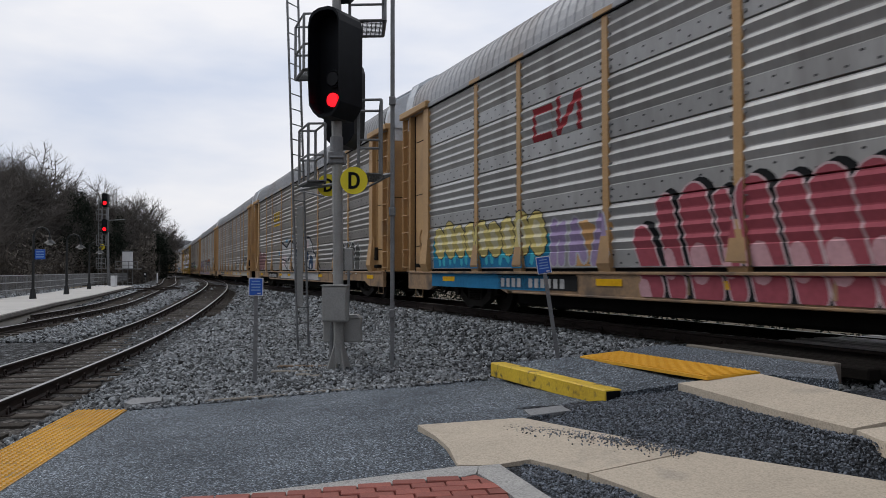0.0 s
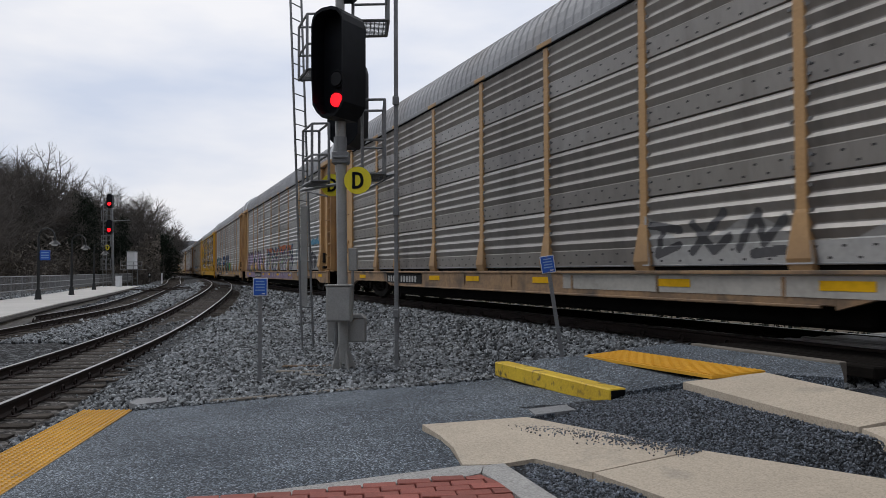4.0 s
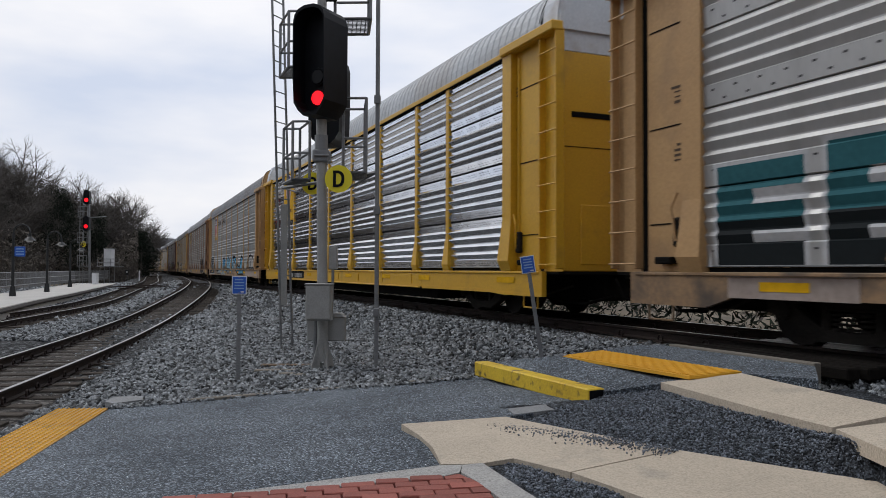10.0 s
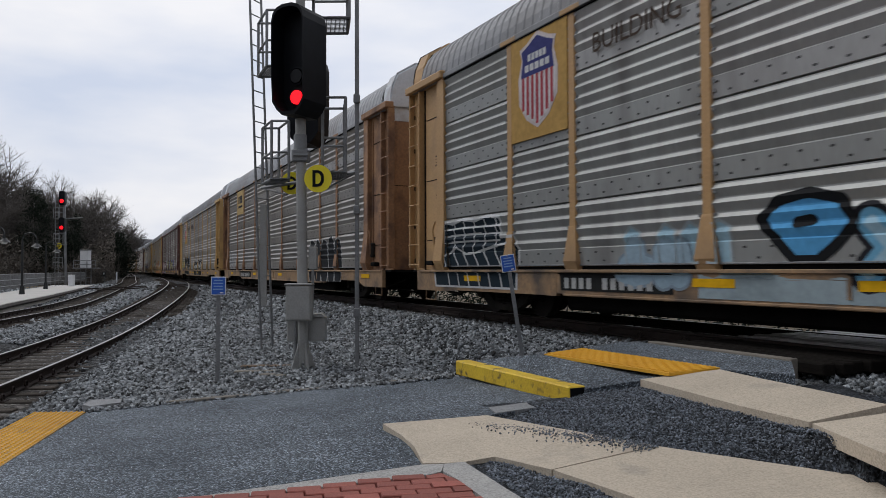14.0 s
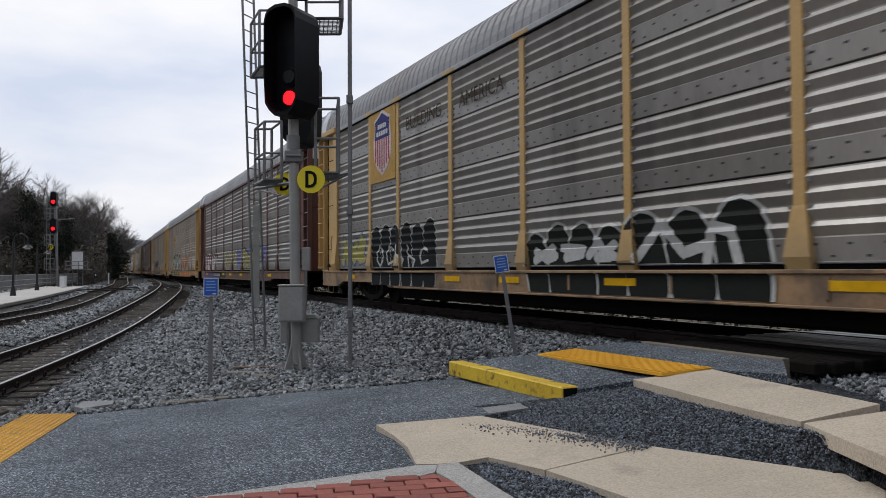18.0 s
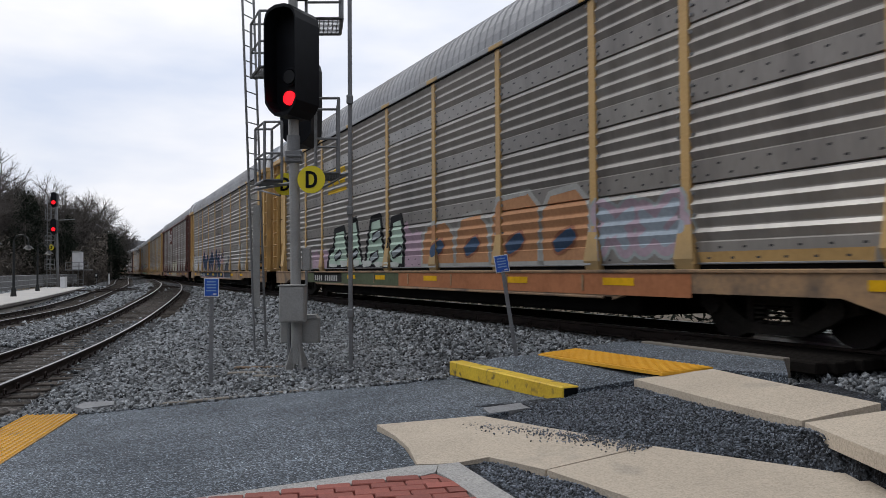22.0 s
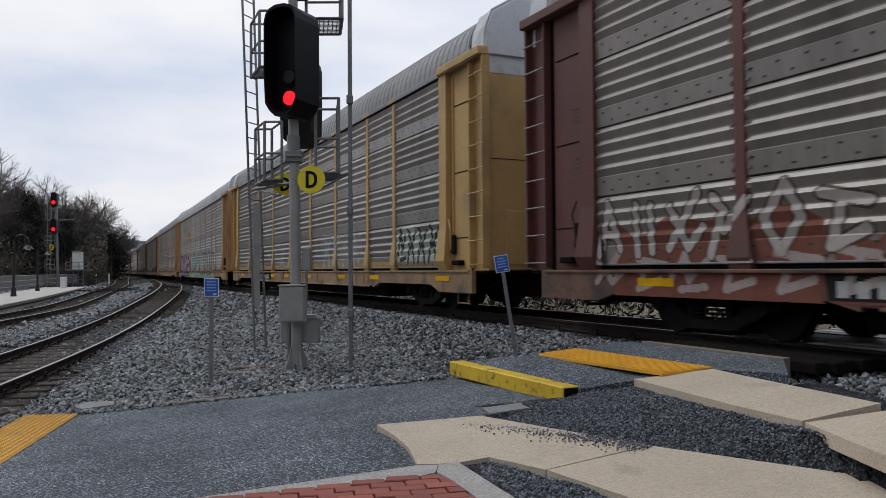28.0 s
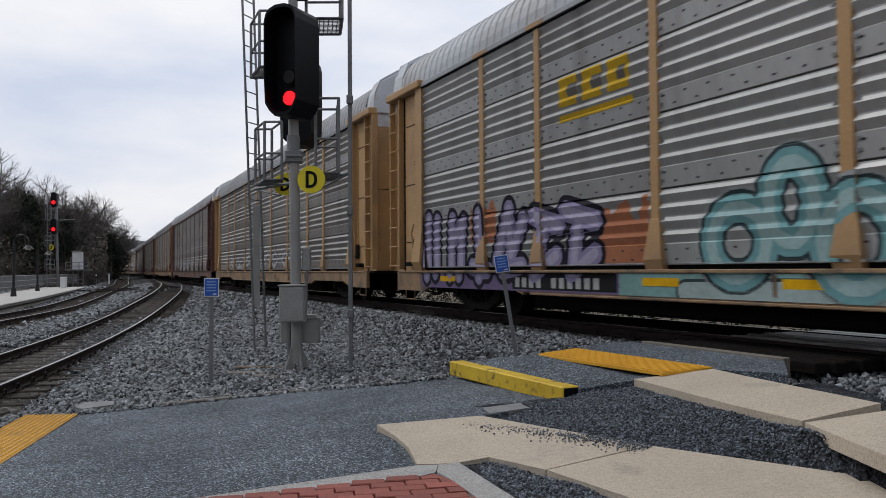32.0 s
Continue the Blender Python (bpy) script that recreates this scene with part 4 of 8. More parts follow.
# abstract marks of strokes in a unit square: bulging fingers, crossing bars, rings; they spell nothing
FINGERS = [((0.5, 0.0, 0.5, 1.0),), ((0.3, 0.0, 0.3, 0.9), (0.72, 0.12, 0.72, 1.0)), ((0.5, 0.0, 0.45, 1.0), (0.15, 0.1, 0.5, 0.3)), ((0.25, 0.0, 0.25, 0.85), (0.25, 0.85, 0.75, 0.95), (0.75, 0.95, 0.75, 0.1)),
           ((0.5, 0.1, 0.5, 0.95), (0.5, 0.1, 0.9, 0.0))]
WILD = [((0.05, 0.1, 0.9, 0.95), (0.1, 0.75, 0.6, 0.1), (0.6, 0.1, 1.0, 0.4)), ((0.0, 0.2, 0.45, 1.0), (0.45, 1.0, 0.55, 0.3), (0.55, 0.3, 1.0, 0.8), (0.3, 0.05, 0.95, 0.12)),
        ((0.1, 0.9, 0.95, 0.72), (0.5, 0.8, 0.25, 0.05), (0.25, 0.05, 0.9, 0.3)), ((0.0, 0.0, 0.4, 0.75), (0.4, 0.75, 0.15, 1.0), (0.4, 0.4, 1.0, 0.9), (0.6, 0.6, 0.75, 0.0)),
        ((0.1, 0.5, 0.6, 1.0), (0.6, 1.0, 0.9, 0.5), (0.9, 0.5, 0.45, 0.0), (0.45, 0.0, 0.1, 0.5))]
STUMPS = [((0.25, 0.0, 0.25, 1.0), (0.72, 0.05, 0.72, 0.95)), ((0.3, 0.0, 0.25, 1.0), (0.3, 0.6, 0.8, 0.92), (0.75, 0.0, 0.78, 0.9)), ((0.5, 0.0, 0.5, 1.0), (0.15, 0.15, 0.85, 0.08)),
          ((0.2, 0.0, 0.45, 1.0), (0.45, 1.0, 0.85, 0.1), (0.3, 0.4, 0.7, 0.38))]
RINGS = [((0.5, 0.0, 0.15, 0.3), (0.15, 0.3, 0.15, 0.7), (0.15, 0.7, 0.5, 1.0), (0.5, 1.0, 0.85, 0.7), (0.85, 0.7, 0.85, 0.3), (0.85, 0.3, 0.5, 0.0)),
         ((0.9, 0.8, 0.5, 1.0), (0.5, 1.0, 0.12, 0.6), (0.12, 0.6, 0.3, 0.1), (0.3, 0.1, 0.9, 0.25)), ((0.2, 0.0, 0.2, 1.0), (0.2, 0.55, 0.85, 0.3), (0.85, 0.3, 0.6, 0.0))]


def lettering(q0, q1, z0, z1, count, seed, fat, bend=0.05, signs=None):
    """Fat strokes of count signs between q0 and q1."""
    r = random.Random(seed)
    signs = signs or WILD
    w = (q1 - q0) / count
    strokes = []
    for i in range(count):
        sign = signs[r.randrange(len(signs))]
        b, t = z0 + r.uniform(0, bend), z1 + r.uniform(-bend, bend) * 2
        tilt = r.uniform(-0.1, 0.1) * w
        for x0, y0, x1, y1 in sign:
            strokes.append((q0 + w * (i + 0.08 + 0.84 * x0) + tilt * y0, b + fat + (t - b - 2 * fat) * y0, q0 + w * (i + 0.08 + 0.84 * x1) + tilt * y1, b + fat + (t - b - 2 * fat) * y1))
    return strokes


def arc(x, z, a, b, start, end, n=14):
    pts = [(x + a * math.cos(radians(start + (end - start) * i / n)), z + b * math.sin(radians(start + (end - start) * i / n))) for i in range(n + 1)]
    return [(*p, *q) for p, q in zip(pts, pts[1:])]


PAINTS = {}


def spray(colour):
    if colour not in PAINTS:
        PAINTS[colour] = material("spray_paint", colour, tuple(c * 0.72 for c in colour), 1.6, 14, 0.75, bump=0.04, contrast=(0.3, 0.62), spec=0.12)
    return PAINTS[colour]


def piece(car, strokes, fat, layers, words, base=0.004):
    """One piece of writing: the same strokes from wide to narrow, colour over colour."""
    for k, (extra, colour) in enumerate(layers):
        polys = [capsule(*s, fat + extra) for s in strokes]
        part("graffiti", paint_layer(polys, base + 0.003 * k), spray(colour), car, words)


def block(q0, q1, z0, z1, waves=0.0, seed=0, n=10):
    """A filled field with an uneven top."""
    r = random.Random(seed)
    top = [(q1 + (q0 - q1) * i / n, z1 + r.uniform(-waves, waves)) for i in range(n + 1)]
    return [(q0, z0), (q1, z0)] + top


def field(car, polys, colour, words="faded spray colour", lift=0.002):
    for q in polys:
        part("graffiti_field", paint_layer([q], lift), spray(colour), car, words)


WHITE_P = (0.62, 0.63, 0.64)


def bars(car, q0, q1, z, tall, colour, ground):
    """Stencilled marks and number on the sill, as plain bars on their dark panel: four, a gap, six."""
    if ground:
        part("number_panel", paint_layer([[(q0 - 0.1, z - tall * 0.7), (q1 + 0.35, z - tall * 0.7), (q1 + 0.35, z + tall * 0.95), (q0 - 0.14, z + tall * 0.95)]], 0.003), spray(ground), car,
             "black number panel")
    w = (q1 - q0) / 10.9
    for i in range(10):
        x = q0 + w * (i + (1.0 if i > 3 else 0.0))
        part("number_mark", paint_layer([[(x, z - tall / 2), (x + w * 0.62, z - tall / 2), (x + w * 0.62, z + tall / 2), (x, z + tall / 2)]], 0.006), spray(colour), car, "stencilled mark")


def slogan(car, words, q, z, width, proud=0.076):
    """A line of printed words on the emblem panel."""
    data = bpy.data.curves.new("slogan", "FONT")
    data.body, data.align_x, data.size, data.extrude = words, "CENTER", 0.2, 0.002
    draft = bpy.data.objects.new("slogan", data)
    me = bpy.data.meshes.new_from_object(draft)
    bpy.data.objects.remove(draft)
    k = width / (max(v.co.x for v in me.vertices) - min(v.co.x for v in me.vertices))
    me.transform(Matrix(((-k, 0, 0, -q), (0, 0, 1, WIDE + proud), (0, k, 0, z), (0, 0, 0, 1))))
    me.materials.clear()
    me.materials.append(spray((0.06, 0.04, 0.03)))
    part("slogan", me, None, car, "dark printed slogan")


def plate(car, outline, front, colour, words, thick=0.006):
    """A flat sheet fixed on a wagon's side, its outline given along as seen and up."""
    g, n = Geo(), len(outline)
    g.v = [(-q, WIDE + front - thick, z) for q, z in outline] + [(-q, WIDE + front, z) for q, z in outline]
    g.f = [tuple(range(n)), tuple(range(2 * n - 1, n - 1, -1))] + [(i, n + i, n + (i + 1) % n, (i + 1) % n) for i in range(n)]
    part("emblem_plate", g, spray(colour), car, words)


def emblem(car, kind):
    """Railway emblems, drawn as plain shapes in their colours."""
    yellow = (0.66, 0.375, 0.02) if car is TRAIN[5] else (0.50, 0.31, 0.10)
    if kind == "red":
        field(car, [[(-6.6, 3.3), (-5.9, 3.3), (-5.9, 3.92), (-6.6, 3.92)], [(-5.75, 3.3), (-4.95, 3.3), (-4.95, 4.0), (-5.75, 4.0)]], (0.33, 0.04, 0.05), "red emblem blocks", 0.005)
        field(car, [[(-6.48, 3.42), (-5.9, 3.42), (-5.9, 3.8), (-6.48, 3.8)], [(-5.62, 3.3), (-5.08, 3.3), (-5.08, 3.8)], [(-5.62, 3.5), (-5.62, 4.0), (-5.1, 4.0)]], (0.36, 0.365, 0.37), "grey insets", 0.008)
    elif kind == "yellow":
        y = (0.62, 0.40, 0.03)
        field(car, [[(-6.5, 3.25), (-4.7, 3.25), (-4.7, 3.36), (-6.5, 3.36)]], y, "yellow bar of an emblem", 0.006)
        polys = [[(-6.5 + i * 0.62, 3.5), (-6.02 + i * 0.62, 3.5), (-6.02 + i * 0.62, 3.98), (-6.5 + i * 0.62, 3.98)] for i in range(3)]
        holes = [[(-6.28 + i * 0.62, 3.64), (-6.02 + i * 0.62 - 0.08 * (i == 2), 3.64), (-6.02 + i * 0.62 - 0.08 * (i == 2), 3.84), (-6.28 + i * 0.62, 3.84)] for i in range(3)]
        field(car, polys, y, "yellow blocks of an emblem", 0.006)
        field(car, holes, (0.16, 0.155, 0.15), "dark insets", 0.009)
    elif kind == "shield":
        newer = car is TRAIN[5]
        low_edge, mid, size = (3.02, 4.42, 0.78) if newer else (3.16, 4.16, 1.0)
        plate(car, [(-9.0, low_edge), (-7.25, low_edge), (-7.25, EAVE - 0.08), (-9.0, EAVE - 0.08)], 0.015, yellow, "yellow emblem panel", 0.05)
        if newer:
            slogan(car, "BUILDING AMERICA", -8.15, 3.36, 1.58, 0.018)
        else:
            slogan(car, "BUILDING", -5.6, 4.2, 1.9, 0.02)
            slogan(car, "AMERICA", -2.9, 4.2, 1.8, 0.02)

        def shape(pts, k=size):
            return [(-8.12 + x * k, mid + z * k) for x, z in pts]

        out = [(-0.50, 0.42), (-0.57, 0.62), (-0.35, 0.68), (0.0, 0.84), (0.35, 0.68), (0.57, 0.62), (0.50, 0.42), (0.62, 0.1), (0.60, -0.35), (0.35, -0.66), (0.0, -0.84), (-0.35, -0.66), (-0.60, -0.35), (-0.62, 0.1)]
        plate(car, shape(out), 0.021, (0.62, 0.55, 0.55), "white shield")
        plate(car, shape([(x * 0.9, z * 0.92) for x, z in out]), 0.025, (0.66, 0.64, 0.65), "white shield field")
        plate(car, shape([(-0.52, 0.1), (0.52, 0.1), (0.46, 0.40), (0.50, 0.56), (0.32, 0.62), (0.0, 0.76), (-0.32, 0.62), (-0.50, 0.56), (-0.46, 0.40)]), 0.029, (0.05, 0.055, 0.19), "blue shield head")
        for x in (-0.45, -0.3, -0.15, 0.0, 0.15, 0.3, 0.45):
            low_z = -0.76 + abs(x) * 0.62
            plate(car, shape([(x - 0.038, low_z), (x + 0.038, low_z), (x + 0.038, 0.1), (x - 0.038, 0.1)]), 0.029, (0.42, 0.07, 0.09), "red stripe")
        for z, w in ((0.42, 0.30), (0.24, 0.40)):
            for k in range(5):
                x = -w + (k + 0.5) * w * 0.4
                plate(car, shape([(x - w * 0.15, z - 0.06), (x + w * 0.15, z - 0.06), (x + w * 0.15, z + 0.06), (x - w * 0.15, z + 0.06)]), 0.033, WHITE_P, "white bar")
    elif kind == "tanpanel":
        plate(car, [(-9.0, 3.75), (-7.25, 3.75), (-7.25, 4.97), (-9.0, 4.97)], 0.015, (0.50, 0.36, 0.16), "tan emblem panel", 0.05)
        plate(car, [(-8.7, 4.1), (-7.5, 4.1), (-7.5, 4.2), (-8.7, 4.2)], 0.02, (0.03, 0.03, 0.035), "dark bar of an emblem")
        for i in range(3):
            plate(car, [(-8.65 + i * 0.4, 4.32), (-8.35 + i * 0.4, 4.32), (-8.35 + i * 0.4, 4.7), (-8.65 + i * 0.4, 4.7)], 0.02, (0.03, 0.03, 0.035), "dark block of an emblem")
    elif kind == "brownpanel":
        plate(car, [(-4.15, 3.55), (-1.5, 3.55), (-1.5, EAVE - 0.1), (-4.15, EAVE - 0.1)], 0.012, (0.12, 0.035, 0.03), "brown emblem panel", 0.05)
        for k in range(7):
            plate(car, [(-4.0 + k * 0.2, 4.28), (-3.86 + k * 0.2, 4.28), (-3.86 + k * 0.2, 4.46), (-4.0 + k * 0.2, 4.46)], 0.018, WHITE_P, "white block of an emblem")
        for z in (3.78, 3.93, 4.08):
            plate(car, [(-4.05, z), (-2.3, z), (-1.9, z + 0.15), (-1.9, z + 0.23), (-2.33, z + 0.08), (-4.05, z + 0.08)], 0.018, WHITE_P, "white stripe of an emblem")
        plate(car, [(-2.3, 4.25), (-1.75, 4.25), (-1.7, 4.6), (-1.95, 4.75), (-2.3, 4.65), (-2.2, 4.55), (-2.0, 4.6), (-1.88, 4.5), (-1.92, 4.36), (-2.3, 4.36)], 0.018, WHITE_P, "white hook of an emblem")
    elif kind == "word":
        piece(car, lettering(-7.0, -4.6, 3.4, 3.66, 9, 77, 0.028, signs=STUMPS), 0.028, [(0, (0.03, 0.03, 0.03))], "small dark lettering")


def lower(i, marks=(-7.85, -5.4), ground=(0.02, 0.02, 0.02), tone=(0.46, 0.46, 0.45)):
    """Stencils and reflectors that every wagon carries low on its side."""
    car = TRAIN[i]
    bars(car, marks[0], marks[1], 0.67, 0.17, tone, ground)
    for x in (-10.9, -4.5, -2.2, 0.9, 4.6, 7.4, 11.6):
        part("reflector", paint_layer([[(x, 0.66), (x + 0.7, 0.66), (x + 0.7, 0.77), (x, 0.77)]], 0.008), spray((0.75, 0.42, 0.01)), car, "yellow reflective plate")
    rr_ = random.Random(i)
    small = []
    for x, z in ((12.05, 2.2), (12.05, 3.5), (12.1, 4.2), (-12.4, 3.2), (-12.35, 2.4)):
        for k in range(4):
            w = rr_.uniform(0.12, 0.3)
            small.append([(x - w / 2, z + k * 0.07), (x + w / 2, z + k * 0.07), (x + w / 2, z + k * 0.07 + 0.028), (x - w / 2, z + k * 0.07 + 0.028)])
    tagged(part("stencil_lines", paint_layer(small, 0.004), spray((0.10, 0.07, 0.05)), car, "small dark stencil lines"), kind="stuff")


for i in range(15):
    lower(i, {6: (-7.35, -5.2), 13: (-7.0, -4.8)}.get(i, (-7.85, -5.4)))

def contour(car, pts, r, colour, words, base=0.012, closed=False):
    """A line of spray paint from point to point."""
    ends = pts[1:] + ([pts[0]] if closed else [])
    part("graffiti", paint_layer([capsule(*p, *q, r) for p, q in zip(pts, ends)], base), spray(colour), car, words)


def shape(car, pts, colour, line, words, r=0.045, base=0.004):
    """A filled form with a drawn outline."""
    part("graffiti", paint_layer([pts], base), spray(colour), car, words)
    contour(car, pts, r, line, words + " outline", base + 0.003, True)


def fingers(car, q0, q1, z0, z1, n, fill, edge, words, lean=0.0, seed=0, rim=0.035, core=None):
    """Round-topped bubbles side by side, each with its own height."""
    r = random.Random(seed)
    w = (q1 - q0) / n
    for k in range(n):
        x, top, fat = q0 + w * (k + 0.5), z1 - w * 0.5 - r.uniform(0, 0.16), w * r.uniform(0.44, 0.52)
        stroke = [(x + lean * r.uniform(0.6, 1.2), z0 + fat * 0.6, x, top)]
        piece(car, stroke, fat, [(rim, edge), (0.0, fill)] + ([(-fat * 0.55, core)] if core else []), words, 0.004 + 0.0025 * (k % 3))


def drawn_bars(car, q0, q1, z0, z1, upper, lower, edge, words, notch=True):
    """One plain block of two colours with a pale rim and pale notches."""
    mid = z0 + (z1 - z0) * 0.46
    field(car, [[(q0 - 0.07, z0 - 0.06), (q1 + 0.07, z0 - 0.06), (q1 + 0.07, z1 + 0.06), (q0 - 0.07, z1 + 0.06)]], edge, words + " rim", 0.004)
    field(car, [[(q0, mid), (q1, mid), (q1, z1), (q0, z1)]], upper, words, 0.007)
    field(car, [[(q0, z0), (q1, z0), (q1, mid), (q0, mid)]], lower, words, 0.007)
    if notch:
        w = (q1 - q0) * 0.55
        field(car, [[(q1 - w, z1 - 0.5), (q1 + 0.03, z1 - 0.5), (q1 + 0.03, z1 - 0.32), (q1 - w, z1 - 0.32)], [(q1 - w, z0 + 0.32), (q1 + 0.03, z0 + 0.32), (q1 + 0.03, z0 + 0.46), (q1 - w, z0 + 0.46)]], edge, words + " notch", 0.010)


T = TRAIN
TEAL, NAVY, DEEP, MINT = (0.03, 0.27, 0.40), (0.02, 0.045, 0.09), (0.012, 0.013, 0.015), (0.42, 0.54, 0.45)

# first wagon: yellow bubbles over teal, lilac, tall pink fingers with black shades
emblem(T[0], "red")
field(T[0], [block(-11.6, -5.9, 0.98, 1.6, 0.08, 1)], TEAL)
field(T[0], [block(-11.6, -6.0, 0.53, 1.18, 0.05, 2)], (0.02, 0.18, 0.36), lift=0.003)
fingers(T[0], -11.5, -6.2, 1.3, 2.08, 9, (0.62, 0.52, 0.20), (0.05, 0.05, 0.05), "yellow bubble graffiti", 0.1, 2, 0.025, (0.66, 0.61, 0.42))
piece(T[0], lettering(-11.4, -6.2, 1.0, 1.5, 8, 22, 0.07, signs=STUMPS), 0.07, [(0.0, (0.06, 0.44, 0.56))], "teal graffiti")
field(T[0], [block(-5.3, -4.1, 0.98, 1.7, 0.06, 4)], (0.55, 0.32, 0.14))
piece(T[0], lettering(-6.1, -4.1, 0.95, 1.9, 3, 3, 0.1, signs=STUMPS), 0.1, [(0.04, (0.5, 0.5, 0.55)), (0.0, (0.36, 0.28, 0.46))], "lilac graffiti")
PINK = [(q, 1.82 - 0.45 * (k == 0), q + 0.34, 0.62, w) for k, (q, w) in enumerate(((-3.35, 0.2), (-2.85, 0.17), (-2.25, 0.27), (-1.72, 0.14), (-1.2, 0.25), (-0.62, 0.2), (-0.1, 0.25), (0.45, 0.24), (1.15, 0.26), (1.7, 0.2), (2.4, 0.3), (3.1, 0.22)))]
for x0, z1, x1, z0, w in PINK:
    piece(T[0], [(x0 + 0.13, z1 + 0.04, x1 + 0.13, z0 + 0.02)], w, [(0.03, DEEP)], "black shade of pink graffiti", 0.004)
for k, (x0, z1, x1, z0, w) in enumerate(PINK):
    piece(T[0], [(x0, z1, x1, z0)], w, [(0.03, (0.60, 0.45, 0.47)), (0.0, (0.36, 0.085, 0.11))], "large pink graffiti", 0.008)
    piece(T[0], [(x0 + 0.1, z1 - 0.7, x0 + 0.2, z1 - 0.95)], w * 0.6, [(0.0, (0.58, 0.34, 0.37))], "pale pink highlight", 0.015)
# second wagon: a long pale piece with navy eyes, then black bubbles
emblem(T[1], "yellow")
PALE = (0.46, 0.455, 0.455)
shape(T[1], [(-4.2, 0.5), (4.9, 0.5), (4.7, 1.0), (4.1, 1.45), (3.4, 1.75), (3.2, 2.05), (2.6, 2.33), (1.6, 2.36), (1.0, 2.18), (-0.1, 2.24), (-0.5, 2.1), (-1.7, 2.36), (-2.7, 2.05), (-4.1, 2.33)], PALE, (0.03, 0.032, 0.04), "long pale graffiti", 0.05)
field(T[1], [block(-3.9, -2.9, 1.1, 1.7, 0.2, 3), block(0.4, 0.9, 1.0, 1.9, 0.1, 5), block(1.5, 2.5, 1.9, 2.2, 0.08, 6), block(3.4, 4.2, 0.98, 1.3, 0.1, 7)], (0.50, 0.42, 0.43), "pinkish spray", 0.006)
piece(T[1], [(2.2, 1.5, 2.25, 1.55)], 0.2, [(0.03, DEEP), (0.0, (0.04, 0.075, 0.14))], "navy eye", 0.008)
piece(T[1], [(2.75, 1.12, 3.2, 1.22), (2.95, 1.35, 3.15, 1.3)], 0.2, [(0.03, DEEP), (0.0, (0.04, 0.075, 0.14))], "navy eye", 0.008)
piece(T[1], [(2.85, 1.08, 3.0, 1.12)], 0.09, [(0.0, PALE)], "pale spot", 0.016)
piece(T[1], arc(0.05, 1.3, 0.34, 0.75, 100, 260), 0.1, [(0.03, (0.5, 0.5, 0.5)), (0.0, (0.05, 0.07, 0.11))], "dark arc", 0.008)
for q in ([(-3.9, 1.5), (-2.6, 1.35), (-1.6, 1.6)], [(-3.3, 1.25), (-2.5, 0.95), (-2.0, 1.7)], [(-1.3, 2.2), (-1.5, 1.2), (-0.9, 0.95)], [(0.9, 2.1), (0.8, 1.2), (1.3, 0.95)], [(1.4, 1.9), (1.3, 1.25), (2.2, 1.1), (2.7, 0.98)], [(1.9, 1.75), (3.3, 1.72)]):
    contour(T[1], q, 0.035, (0.04, 0.042, 0.05), "black line in pale graffiti")
field(T[1], [block(-3.0, -2.4, 2.3, 2.45, 0.1, 1), block(-1.2, -0.6, 2.45, 2.65, 0.1, 2), block(1.1, 1.5, 2.5, 2.75, 0.1, 3), block(-5.0, -4.7, 1.7, 1.9, 0.05, 3)], (0.15, 0.33, 0.5))
fingers(T[1], 6.8, 10.7, 0.95, 1.92, 6, (0.09, 0.09, 0.085), WHITE_P, "black bubble graffiti", -0.1, 13, 0.045)
fingers(T[1], -11.8, -9.35, 0.98, 2.1, 4, (0.21, 0.11, 0.115), (0.42, 0.36, 0.36), "dull red bubble graffiti", 0.1, 14, 0.03)
piece(T[1], lettering(-6.6, -4.5, 0.98, 1.6, 3, 15, 0.05), 0.05, [(0, (0.33, 0.34, 0.34))], "faint pale scrawl")
# third
field(T[2], [block(4.3, 11.4, 0.95, 1.45, 0.25, 3), block(8.9, 11.2, 1.4, 1.8, 0.2, 4)], (0.42, 0.42, 0.41))
field(T[2], [block(2.0, 11.8, 0.58, 0.84, 0.0, 4)], (0.45, 0.43, 0.39))
piece(T[2], lettering(9.0, 11.3, 1.2, 1.95, 3, 15, 0.07), 0.07, [(0, (0.08, 0.08, 0.085))], "smoky black scrawl")
piece(T[2], lettering(4.3, 7.0, 1.0, 1.7, 3, 16, 0.06), 0.06, [(0, (0.11, 0.11, 0.115))], "smoky black scrawl")
# fourth: purple blocks with green, then a wild orange and violet piece, then pale loops
LILAC = (0.34, 0.27, 0.38)
field(T[3], [block(-12.2, 5.6, 0.5, 0.85, 0.0, 1)], (0.27, 0.21, 0.30))
field(T[3], [block(-11.9, -3.9, 0.98, 1.7, 0.12, 4)], (0.02, 0.13, 0.09), "green spray")
piece(T[3], lettering(-12.1, -3.8, 0.92, 2.15, 7, 21, 0.2, signs=STUMPS), 0.2, [(0.09, DEEP), (0.0, LILAC), (-0.09, (0.40, 0.32, 0.45))], "purple block graffiti")
field(T[3], [block(-10.4, -9.9, 1.0, 1.3, 0.1, 1), block(-8.2, -7.8, 1.05, 1.4, 0.1, 2), block(-5.4, -5.0, 1.0, 1.35, 0.1, 3), block(-4.3, -4.0, 1.4, 1.75, 0.05, 3)], (0.55, 0.38, 0.10), "yellow spray", 0.016)
piece(T[3], [(-3.5, 1.15, -3.5, 2.1)], 0.24, [(0.04, (0.35, 0.35, 0.36)), (0, (0.55, 0.54, 0.57))], "white figure-like stroke", 0.018)
field(T[3], [block(-3.0, 5.5, 1.3, 2.1, 0.16, 5)], (0.40, 0.13, 0.06), "orange spray")
